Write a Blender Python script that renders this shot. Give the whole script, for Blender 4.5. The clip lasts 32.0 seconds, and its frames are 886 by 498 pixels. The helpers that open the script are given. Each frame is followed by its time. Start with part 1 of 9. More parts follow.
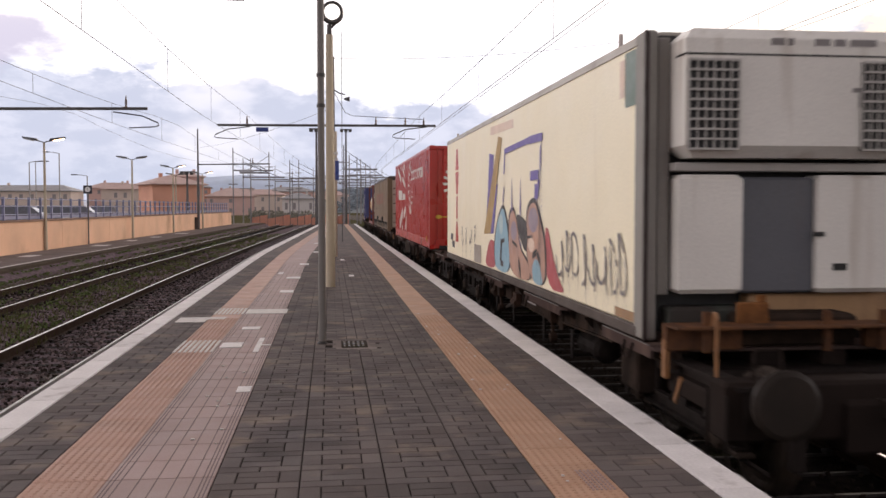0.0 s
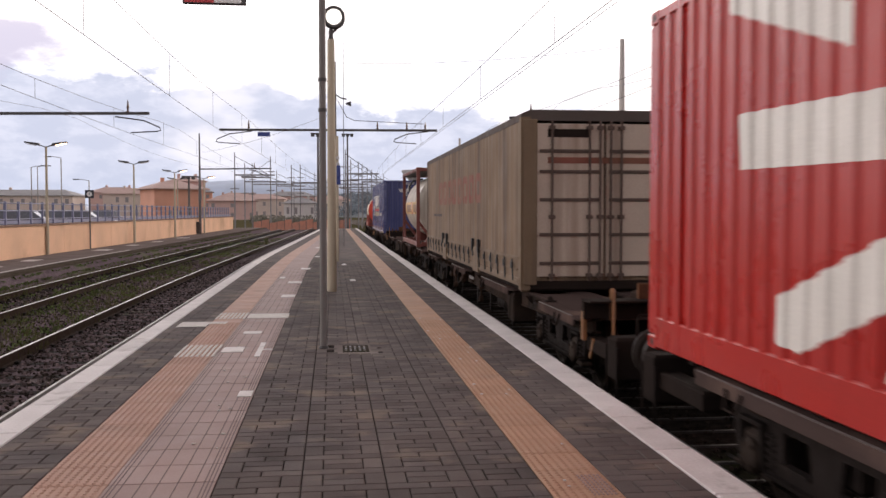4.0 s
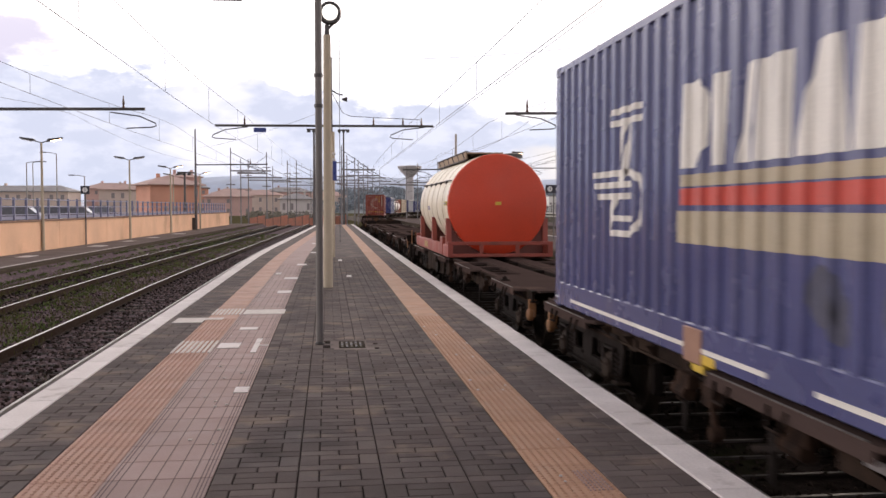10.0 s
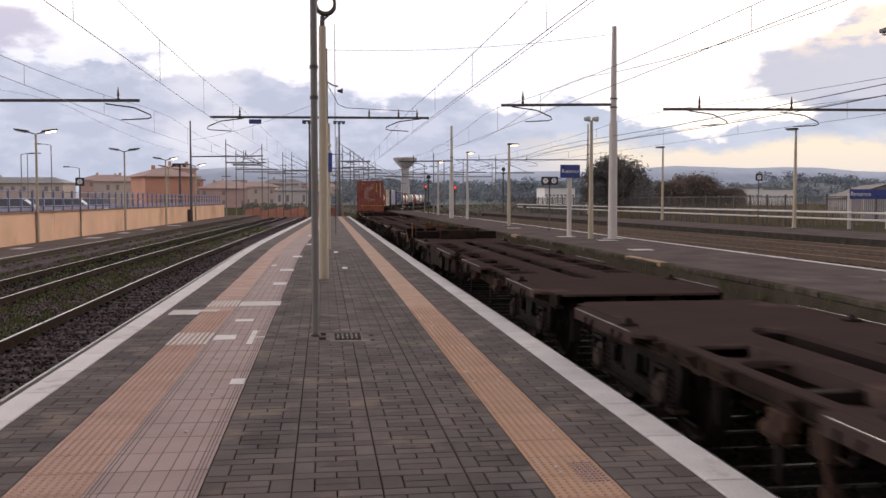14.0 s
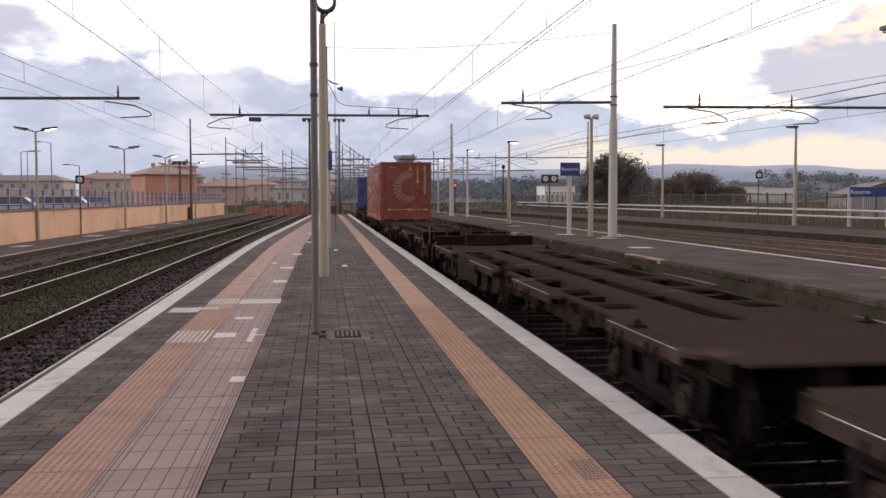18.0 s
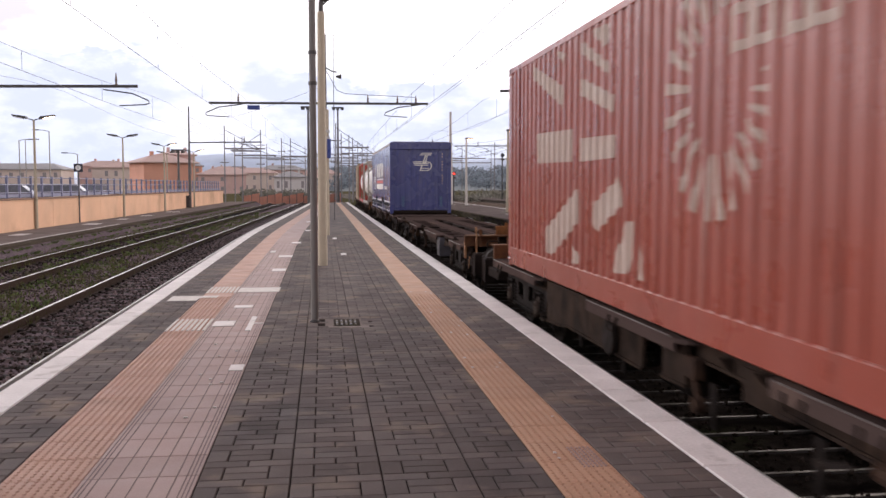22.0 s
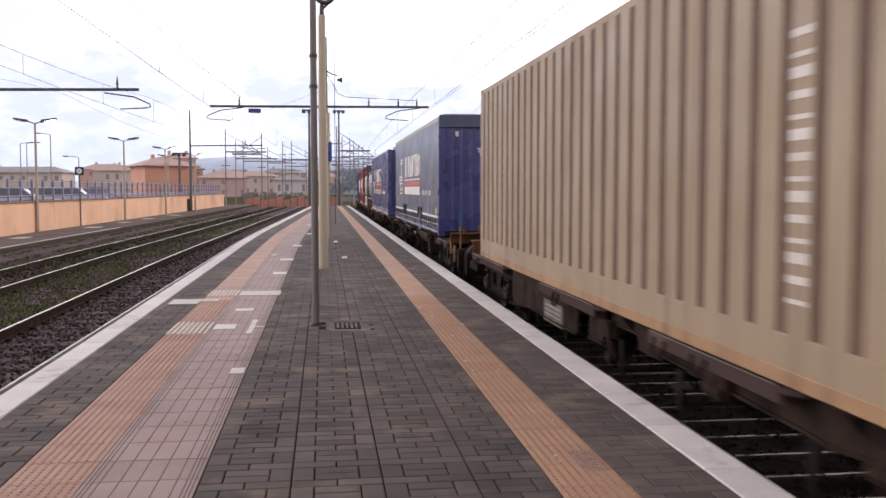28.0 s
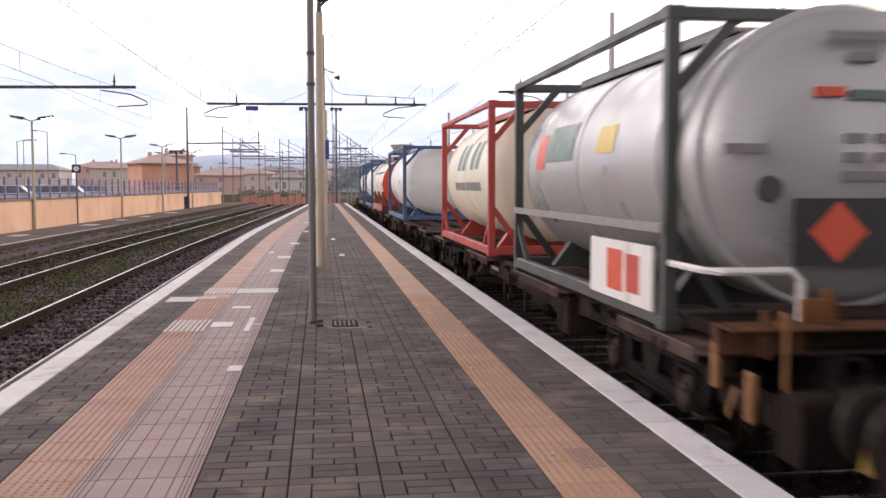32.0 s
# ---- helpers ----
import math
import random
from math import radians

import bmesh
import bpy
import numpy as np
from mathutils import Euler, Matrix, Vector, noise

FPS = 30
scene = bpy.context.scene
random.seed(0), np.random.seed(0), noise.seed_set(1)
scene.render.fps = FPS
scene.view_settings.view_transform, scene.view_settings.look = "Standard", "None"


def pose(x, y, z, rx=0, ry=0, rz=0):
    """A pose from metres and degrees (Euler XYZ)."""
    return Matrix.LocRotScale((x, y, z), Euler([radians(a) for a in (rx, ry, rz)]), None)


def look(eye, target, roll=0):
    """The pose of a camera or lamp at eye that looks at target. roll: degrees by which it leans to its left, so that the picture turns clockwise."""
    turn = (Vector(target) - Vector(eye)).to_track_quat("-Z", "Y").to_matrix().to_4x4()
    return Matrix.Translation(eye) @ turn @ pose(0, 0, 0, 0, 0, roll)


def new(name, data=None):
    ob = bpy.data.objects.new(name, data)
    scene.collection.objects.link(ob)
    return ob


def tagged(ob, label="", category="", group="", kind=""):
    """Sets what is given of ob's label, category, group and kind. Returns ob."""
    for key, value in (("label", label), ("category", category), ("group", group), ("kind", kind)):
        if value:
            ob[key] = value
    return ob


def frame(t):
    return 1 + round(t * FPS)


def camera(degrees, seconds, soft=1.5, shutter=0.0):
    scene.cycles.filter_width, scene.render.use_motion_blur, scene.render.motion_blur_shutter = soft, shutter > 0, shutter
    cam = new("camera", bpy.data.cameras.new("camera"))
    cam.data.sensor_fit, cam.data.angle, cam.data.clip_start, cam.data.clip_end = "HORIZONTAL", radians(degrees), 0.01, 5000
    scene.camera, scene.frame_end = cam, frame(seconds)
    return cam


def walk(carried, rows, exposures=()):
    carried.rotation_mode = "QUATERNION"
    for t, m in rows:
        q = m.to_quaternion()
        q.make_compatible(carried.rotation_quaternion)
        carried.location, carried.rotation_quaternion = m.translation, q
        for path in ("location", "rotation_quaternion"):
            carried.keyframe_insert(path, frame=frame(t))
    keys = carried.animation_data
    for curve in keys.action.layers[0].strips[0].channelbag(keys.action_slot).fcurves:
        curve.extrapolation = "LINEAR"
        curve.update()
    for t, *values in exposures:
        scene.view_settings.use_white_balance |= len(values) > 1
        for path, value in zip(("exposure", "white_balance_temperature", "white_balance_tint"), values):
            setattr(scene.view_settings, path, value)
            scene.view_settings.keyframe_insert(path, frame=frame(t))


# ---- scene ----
# ---- camera: a man-high stand on the platform, turning and tilting a little ----
FOV = 50.83
cam = camera(FOV, 32.0, soft=1.5, shutter=0.34)
EYE = (0.0, 0.0, 1.6)
LOOKS = ((0, 6.892, 2.592), (0.5, 6.878, 2.586), (1, 6.864, 2.566), (1.5, 6.878, 2.533), (2, 6.878, 2.473), (2.5, 6.838, 2.393), (3, 6.799, 2.327), (3.5, 6.785, 2.275),
         (5.5, 6.892, 2.620), (6, 6.878, 2.693), (6.5, 6.852, 2.732), (7, 6.851, 2.726), (7.5, 6.897, 2.706), (8, 6.956, 2.700), (8.5, 6.989, 2.686), (9, 6.995, 2.645),
         (9.5, 7.008, 2.592), (10, 7.034, 2.566), (10.5, 7.061, 2.619), (11, 7.100, 2.765), (11.5, 7.139, 2.950), (12, 7.152, 3.069), (12.5, 7.172, 3.063), (13, 7.231, 3.017),
         (13.5, 7.290, 3.023), (14, 7.297, 3.069), (14.5, 7.258, 3.122), (16.5, 7.361, 3.229), (17, 7.348, 3.229), (17.5, 7.322, 3.216), (18, 7.297, 3.202), (18.5, 7.271, 3.229),
         (19, 7.271, 3.281), (19.5, 7.297, 3.347), (20, 7.310, 3.454), (20.5, 7.310, 3.600), (21, 7.310, 3.745), (21.5, 7.323, 3.850), (22, 7.363, 3.917), (22.5, 7.402, 3.964),
         (23, 7.401, 3.983), (23.5, 7.362, 3.964), (24, 7.329, 3.917), (24.5, 7.335, 3.863), (25, 7.342, 3.804), (25.5, 7.310, 3.733), (27.5, 7.310, 3.652), (28, 7.310, 3.719),
         (28.5, 7.310, 3.798), (29, 7.310, 3.863), (29.5, 7.303, 3.903), (30, 7.297, 3.904), (30.5, 7.316, 3.876), (31, 7.362, 3.863), (31.5, 7.415, 3.864), (32, 7.467, 3.866))
LIGHT = ((0, 0.28), (1, 0.2), (2.1, 0.12), (3, 0.28), (3.5, 0.3), (6, 0.4), (7.3, 0.42), (8.2, 0.25), (9, 0.45), (10, 0.42), (11, 0.2), (12.6, 0.06), (14, 0.04), (19, 0.08), (20.4, 0.2), (21.4, 0.54), (22.2, 0.64), (23, 0.57), (24, 0.54), (25, 0.7), (28, 0.7), (29, 0.8), (29.4, 0.86), (30, 0.8), (31, 0.88), (32, 0.76))
# white balance: seconds, temperature, tint
TONE = ((0, 6760, 18.5), (11, 6760, 18.5), (13, 6650, 18.5), (19, 6650, 18.5), (24, 6500, 19.5), (28, 6500, 19.5), (29, 6390, 18.5), (30, 6440, 19.5), (32, 6550, 19.5))


def tone(t):
    (t0, a0, b0), (t1, a1, b1) = next(((p, q) for p, q in zip(TONE, TONE[1:]) if t <= q[0]), TONE[-2:])
    u = (t - t0) / (t1 - t0)
    return a0 + u * (a1 - a0), b0 + u * (b1 - b0)


walk(cam, [(t, pose(*EYE, 90 - tilt, 0, -turn)) for t, turn, tilt in LOOKS], [(t, stops, *tone(t)) for t, stops in LIGHT])

# ---- daylight: cloudy sky before sunset, low sun veiled ahead on the right ----
SUN_TURN, SUN_RISE = 38.0, 14.0
sun = new("sun", bpy.data.lights.new("sun", "SUN"))
sun.data.energy, sun.data.angle, sun.data.color = 0.7, radians(20), (1.0, 0.88, 0.74)
_a, _e = radians(SUN_TURN), radians(SUN_RISE)
_s = Vector((math.sin(_a) * math.cos(_e), math.cos(_a) * math.cos(_e), math.sin(_e)))
sun.matrix_world = look(_s * 50, (0, 0, 0))

world = bpy.data.worlds.new("sky")
scene.world = world
world.use_nodes = True


def sky_nodes():
    nt = world.node_tree
    n, l = nt.nodes, nt.links
    n.clear()
    out, bg = n.new("ShaderNodeOutputWorld"), n.new("ShaderNodeBackground")
    sky = n.new("ShaderNodeTexSky")
    sky.sky_type, sky.sun_disc = "NISHITA", False
    sky.sun_elevation, sky.sun_rotation = radians(SUN_RISE), radians(SUN_TURN)
    sky.air_density, sky.dust_density = 1.0, 1.5
    co = n.new("ShaderNodeTexCoord")
    sep = n.new("ShaderNodeSeparateXYZ")
    l.new(co.outputs["Generated"], sep.inputs[0])

    def calc(op, *args):
        m = n.new("ShaderNodeMath")
        m.operation = op
        for i, v in enumerate(args):
            if isinstance(v, (int, float)):
                m.inputs[i].default_value = v
            else:
                l.new(v, m.inputs[i])
        return m.outputs[0]

    def step(v, lo, hi, a=0.0, c=1.0):
        r = n.new("ShaderNodeMapRange")
        r.interpolation_type = "SMOOTHSTEP"
        for i, q in enumerate((v, lo, hi, a, c)):
            if isinstance(q, (int, float)):
                r.inputs[i].default_value = q
            else:
                l.new(q, r.inputs[i])
        return r.outputs[0]

    def mixed(fac, a, c):
        x = n.new("ShaderNodeMix")
        x.data_type = "RGBA"
        for i, v in ((0, fac), (6, a), (7, c)):
            if isinstance(v, tuple):
                x.inputs[i].default_value = (*v, 1)
            elif isinstance(v, (int, float)):
                x.inputs[i].default_value = v
            else:
                l.new(v, x.inputs[i])
        return x.outputs[2]

    com = n.new("ShaderNodeCombineXYZ")
    l.new(sep.outputs[0], com.inputs[0])
    l.new(sep.outputs[1], com.inputs[1])
    l.new(calc("ADD", calc("MULTIPLY", sep.outputs[2], 2.3), CLOUD_SEED), com.inputs[2])

    def noise_of(scale, detail, rough):
        t = n.new("ShaderNodeTexNoise")
        t.inputs["Scale"].default_value, t.inputs["Detail"].default_value, t.inputs["Roughness"].default_value = scale, detail, rough
        l.new(com.outputs[0], t.inputs["Vector"])
        return t.outputs[0]

    # bearing and height over the horizon, in degrees
    turn = calc("MULTIPLY", calc("ARCTAN2", sep.outputs[0], sep.outputs[1]), 57.3)
    rise = calc("MULTIPLY", calc("ARCSINE", sep.outputs[2]), 57.3)
    puffs, folds, wisps = noise_of(9.0, 7, 0.60), noise_of(5.0, 4, 0.5), noise_of(20.0, 5, 0.6)
    lump = calc("SUBTRACT", puffs, 0.5)

    # thin bright overcast; overhead, out of view, dimmed to grey to darken the paving
    nishita = n.new("ShaderNodeMix")
    nishita.data_type, nishita.blend_type = "RGBA", "MULTIPLY"
    nishita.inputs[0].default_value = 1.0
    l.new(sky.outputs[0], nishita.inputs[6])
    nishita.inputs[7].default_value = (SKY_DIM, SKY_DIM, SKY_DIM, 1)
    veil = mixed(step(folds, 0.36, 0.62), (0.90, 0.96, 1.08), (1.10, 1.11, 1.12))
    # west brightened and rear dimmed, out of view, to light the train sides
    west, behind = step(sep.outputs[0], -0.33, -0.60), step(sep.outputs[1], 0.05, -0.75)
    veil = mixed(step(rise, 8.0, 15.0), veil, (2.0, 1.95, 1.9))
    veil = mixed(behind, mixed(west, veil, (2.9, 2.84, 2.76)), (0.75, 0.73, 0.73))
    field = mixed(0.88, nishita.outputs[2], veil)
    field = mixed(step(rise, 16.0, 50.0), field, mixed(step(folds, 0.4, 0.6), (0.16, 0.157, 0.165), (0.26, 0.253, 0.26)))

    # low grey-lavender bank, its ragged top falling towards the sunset
    top = calc("ADD", step(turn, -14.0, 22.0, 8.4, 5.2), calc("MULTIPLY", lump, 8.0))
    bank = step(calc("SUBTRACT", rise, top), -0.5, 0.25, 1.0, 0.0)
    shade = mixed(step(wisps, 0.40, 0.62), (0.485, 0.555, 0.685), (0.60, 0.665, 0.785))
    shade = mixed(step(rise, 0.0, 4.5, 0.55, 0.0), shade, (0.43, 0.515, 0.66))
    shade = mixed(step(folds, 0.55, 0.68, 0.0, 0.5), shade, (0.88, 0.90, 0.95))
    shade = mixed(step(turn, 8.0, 20.0, 0.0, 0.55), shade, (0.52, 0.64, 0.76))
    shade = mixed(behind, mixed(west, shade, (1.15, 1.12, 1.10)), (0.60, 0.58, 0.60))
    col = mixed(calc("MULTIPLY", bank, 0.95), field, shade)

    # clear warm strip under the bank on the sunset side
    foot = calc("ADD", 3.5, calc("MULTIPLY", lump, 4.0))
    strip = calc("MULTIPLY", step(calc("SUBTRACT", rise, foot), -0.5, 0.4, 1.0, 0.0), step(turn, 9.0, 19.0))
    warm = mixed(step(rise, 1.2, 3.6), (0.89, 0.82, 0.71), (1.0, 0.90, 0.68))
    col = mixed(calc("MULTIPLY", strip, 0.92), col, warm)

    # one heap cloud beside the sunset and a grey one opposite
    def heap(a, e, wa, we, body, crown):
        du = calc("POWER", calc("DIVIDE", calc("SUBTRACT", turn, a), wa), 2.0)
        dv = calc("POWER", calc("DIVIDE", calc("SUBTRACT", rise, e), we), 2.0)
        d = calc("SUBTRACT", calc("SQRT", calc("ADD", du, dv)), calc("MULTIPLY", lump, 2.4))
        lit = mixed(calc("MULTIPLY", step(calc("SUBTRACT", rise, e), 0.1 * we, 0.75 * we), step(wisps, 0.42, 0.58)), body, crown)
        return calc("MULTIPLY", step(d, 0.62, 1.05, 1.0, 0.0), 0.9), lit

    f, c = heap(30.5, 7.0, 5.2, 3.3, (0.50, 0.56, 0.67), (1.02, 0.86, 0.68))
    col = mixed(f, col, c)
    f, c = heap(-18.0, 9.6, 4.4, 1.9, (0.56, 0.56, 0.69), (0.64, 0.63, 0.72))
    col = mixed(f, col, c)
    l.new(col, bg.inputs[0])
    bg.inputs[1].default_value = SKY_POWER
    l.new(bg.outputs[0], out.inputs[0])


SKY_DIM, SKY_POWER, CLOUD_SEED = 0.13, 1.0, 3.1
sky_nodes()


# ---- materials ----
MATS = {}


def mat(name, base, rough=0.7, metal=0.0, second=None, scale=3.0, amount=0.5, fine=60.0, bump=0.15, dist=0.004, per_object=0.0, per_island=0.0,
        stain=None, stain_scale=0.7, stain_at=0.6, streaks=False, glow=None, glow_power=1.0, coat=0.0, spec=0.5, placed=False):
    """A surface: base colour drifting to a second one, fine grain, stains or streaks of dirt, relief."""
    if name in MATS:
        return MATS[name]
    m = bpy.data.materials.new(name)
    MATS[name] = m
    m.use_nodes = True
    nt = m.node_tree
    n, l = nt.nodes, nt.links
    b = n["Principled BSDF"]
    b.inputs["Metallic"].default_value = metal
    b.inputs["Coat Weight"].default_value = coat
    b.inputs["Specular IOR Level"].default_value = spec
    if glow:
        b.inputs["Base Color"].default_value = (*glow, 1)
        b.inputs["Emission Color"].default_value = (*glow, 1)
        b.inputs["Emission Strength"].default_value = glow_power
        return m
    geo = n.new("ShaderNodeTexCoord")
    obj = n.new("ShaderNodeNewGeometry").outputs["Position"] if placed else geo.outputs["Object"]

    def noise_of(s, detail=4.0, vec=obj):
        t = n.new("ShaderNodeTexNoise")
        t.inputs["Scale"].default_value, t.inputs["Detail"].default_value = s, detail
        l.new(vec, t.inputs["Vector"])
        return t.outputs[0]

    def mixed(fac, a, c, kind="MIX"):
        x = n.new("ShaderNodeMix")
        x.data_type, x.blend_type = "RGBA", kind
        for i, v in ((0, fac), (6, a), (7, c)):
            if isinstance(v, tuple):
                x.inputs[i].default_value = (*v, 1)
            elif isinstance(v, (int, float)):
                x.inputs[i].default_value = v
            else:
                l.new(v, x.inputs[i])
        return x.outputs[2]

    def spread(v, lo, hi, a=0.0, c=1.0):
        r = n.new("ShaderNodeMapRange")
        for i, q in enumerate((lo, hi, a, c)):
            r.inputs[i + 1].default_value = q
        l.new(v, r.inputs[0])
        return r.outputs[0]

    second = second or tuple(min(1, c * 0.72) for c in base)
    col = mixed(spread(noise_of(scale), 0.3, 0.7, 0, amount), base, second)
    grain = noise_of(fine, 3.0)
    col = mixed(1.0, col, mixed(grain, (0.82, 0.82, 0.82), (1.16, 1.16, 1.16)), "MULTIPLY")
    if per_object or per_island:
        src = n.new("ShaderNodeObjectInfo").outputs["Random"] if per_object else n.new("ShaderNodeNewGeometry").outputs["Random Per Island"]
        k = per_object or per_island
        col = mixed(1.0, col, mixed(src, (1 - k,) * 3, (1 + k,) * 3), "MULTIPLY")
    if stain:
        vec = obj
        if streaks:
            mp = n.new("ShaderNodeMapping")
            mp.inputs["Scale"].default_value = (3.0, 3.0, 0.22)
            l.new(obj, mp.inputs[0])
            vec = mp.outputs[0]
        col = mixed(spread(noise_of(stain_scale, 6.0, vec), stain_at, stain_at + 0.18, 0, 0.8), col, stain)
    l.new(col, b.inputs["Base Color"])
    l.new(spread(noise_of(scale * 2.3), 0.3, 0.7, max(0.03, rough - 0.12), min(1, rough + 0.12)), b.inputs["Roughness"])
    if bump:
        bp = n.new("ShaderNodeBump")
        bp.inputs["Strength"].default_value, bp.inputs["Distance"].default_value = bump, dist
        l.new(grain, bp.inputs["Height"])
        l.new(bp.outputs[0], b.inputs["Normal"])
    return m


M_PAVER = mat("grey paver", (0.086, 0.073, 0.072), 0.75, second=(0.142, 0.115, 0.107), scale=1.3, amount=1.0, fine=90, bump=0.6, per_object=0.20, stain=(0.245, 0.185, 0.148), stain_scale=1.9, stain_at=0.55, spec=0.06, placed=True)
M_PAVERS = mat("grey pavers", (0.086, 0.073, 0.072), 0.75, second=(0.142, 0.115, 0.107), scale=1.3, amount=1.0, fine=90, bump=0.6, per_island=0.20, stain=(0.245, 0.185, 0.148), stain_scale=1.9, stain_at=0.55, spec=0.06, placed=True)
M_JOINT = mat("dark joint sand", (0.036, 0.030, 0.028), 0.95, scale=4, fine=200, spec=0.00)
M_YELLOW_TILE = mat("ochre tactile tile", (0.450, 0.270, 0.182), 0.6, second=(0.380, 0.235, 0.160), scale=1.5, fine=120, bump=0.2, per_object=0.06, stain=(0.2600, 0.1700, 0.1254), stain_scale=1.6, stain_at=0.62, spec=0.10, placed=True)
M_LEFT_TILE = mat("salmon tactile tile", (0.4532, 0.2833, 0.2192), 0.6, second=(0.3811, 0.2420, 0.1961), scale=1.5, fine=120, bump=0.2, per_object=0.07, stain=(0.2781, 0.1854, 0.1500), stain_scale=1.6, stain_at=0.6, spec=0.10, placed=True)
M_PINK_TILE = mat("pinkish concrete tile", (0.3680, 0.2622, 0.2416), 0.6, second=(0.3036, 0.2208, 0.2085), scale=1.2, fine=120, bump=0.2, per_object=0.06, stain=(0.3312, 0.2668, 0.2464), stain_scale=2.2, stain_at=0.62, spec=0.10, placed=True)
M_GROOVE = mat("dark groove line", (0.17, 0.122, 0.115), 0.9)
M_COPING = mat("white painted coping", (0.70, 0.655, 0.645), 0.75, second=(0.56, 0.52, 0.51), scale=2.6, amount=0.8, fine=45, per_object=0.07, bump=0.35, stain=(0.27, 0.225, 0.205), stain_scale=3.2, stain_at=0.60, placed=True)
M_WHITE_MARK = mat("worn white paint", (0.62, 0.58, 0.55), 0.7, second=(0.45, 0.40, 0.37), scale=9, amount=0.8)
M_CONC = mat("weathered concrete", (0.20, 0.18, 0.16), 0.85, second=(0.14, 0.125, 0.11), scale=0.9, fine=40, bump=0.4, stain=(0.07, 0.075, 0.045), stain_scale=0.8, stain_at=0.55, spec=0.20)
M_MOSSY = mat("mossy dark retaining wall", (0.100, 0.082, 0.066), 0.95, second=(0.045, 0.038, 0.031), scale=1.3, fine=25, bump=0.8, dist=0.02, stain=(0.052, 0.054, 0.030), stain_scale=1.1, stain_at=0.58, spec=0.00)
M_KERB = mat("mossy kerb stone", (0.125, 0.100, 0.082), 0.95, second=(0.060, 0.052, 0.040), scale=3.5, amount=1.0, fine=30, bump=0.7, dist=0.012, per_object=0.25, stain=(0.055, 0.062, 0.030), stain_scale=2.2, stain_at=0.50, spec=0.0, placed=True)
M_OCHRE_MARK = mat("worn ochre paint", (0.40, 0.26, 0.14), 0.85, second=(0.28, 0.18, 0.10), scale=5, amount=0.8)
M_ASPHALT = mat("old asphalt", (0.165, 0.140, 0.134), 0.9, second=(0.285, 0.238, 0.222), scale=1.1, fine=26, bump=0.7, stain=(0.33, 0.28, 0.26), stain_scale=0.8, stain_at=0.57, spec=0.00)
M_ASPHALT_DARK = mat("dark weathered asphalt", (0.112, 0.094, 0.092), 0.9, second=(0.180, 0.150, 0.142), scale=0.8, amount=0.9, fine=26, bump=0.7, stain=(0.235, 0.195, 0.18), stain_scale=0.7, stain_at=0.58, spec=0.00)
# freight bed, coloured far darker than the other two beds
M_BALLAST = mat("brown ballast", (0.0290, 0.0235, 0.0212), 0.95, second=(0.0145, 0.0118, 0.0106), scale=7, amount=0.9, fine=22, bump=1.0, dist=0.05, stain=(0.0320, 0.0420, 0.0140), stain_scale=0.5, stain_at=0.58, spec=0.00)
M_STONES = mat("brown grey ballast stone", (0.162, 0.122, 0.122), 0.95, second=(0.085, 0.064, 0.064), scale=9, bump=0.3, per_island=0.55, spec=0.0)
M_STONES_PALE = mat("pale ballast stone", (0.20, 0.18, 0.16), 0.95, second=(0.08, 0.068, 0.058), scale=9, bump=0.3, per_island=0.5, spec=0.0)
M_WEED = mat("low green weeds", (0.095, 0.140, 0.044), 0.8, second=(0.165, 0.172, 0.075), scale=1.2, bump=0, per_island=0.4, spec=0.1)
M_BALLAST_LEFT = mat("brown grey ballast", (0.195, 0.150, 0.165), 0.95, second=(0.098, 0.076, 0.083), scale=7, amount=0.9, fine=22, bump=1.0, dist=0.05, stain=(0.1482, 0.1669, 0.0847), stain_scale=0.5, stain_at=0.57, spec=0.00)
M_WALL_DARK = mat("damp stained wall face", (0.075, 0.064, 0.055), 0.95, second=(0.040, 0.034, 0.029), scale=2.5, amount=0.9, fine=25, bump=0.8, dist=0.02, stain=(0.055, 0.058, 0.030), stain_scale=1.6, stain_at=0.58, spec=0.0)
M_BALLAST_PALE = mat("greyish ballast", (0.205, 0.182, 0.165), 0.95, second=(0.105, 0.092, 0.082), scale=9, amount=0.9, fine=22, bump=1.0, dist=0.05, stain=(0.06, 0.065, 0.03), stain_scale=0.4, stain_at=0.6, spec=0.0)
M_POST = mat("dull grey post paint", (0.17, 0.158, 0.150), 0.6, second=(0.13, 0.12, 0.114), scale=5, fine=80)
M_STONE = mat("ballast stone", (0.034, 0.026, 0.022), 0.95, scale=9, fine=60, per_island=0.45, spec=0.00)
M_SLEEPER = mat("dark concrete sleeper", (0.017, 0.0138, 0.0126), 0.75, second=(0.030, 0.025, 0.0228), scale=3, fine=50, bump=0.3, spec=0.03)
M_SLEEPER_EDGE = mat("paler crown of a buried sleeper", (0.055, 0.047, 0.045), 0.6, second=(0.016, 0.013, 0.012), scale=2.2, amount=1.0, fine=50, bump=0.3, spec=0.15)
M_SLEEPER_DRY = mat("dry concrete sleeper", (0.115, 0.10, 0.088), 0.9, second=(0.07, 0.06, 0.053), scale=3, fine=50, bump=0.3, spec=0.05)
M_RAIL = mat("rusty rail", (0.0385, 0.0212, 0.0135), 0.8, second=(0.0231, 0.0135, 0.0100), scale=5, fine=60, spec=0.08)
M_RAIL_DRY = mat("dry rust brown rail", (0.165, 0.120, 0.095), 0.85, second=(0.10, 0.072, 0.056), scale=3, fine=60, spec=0.05)
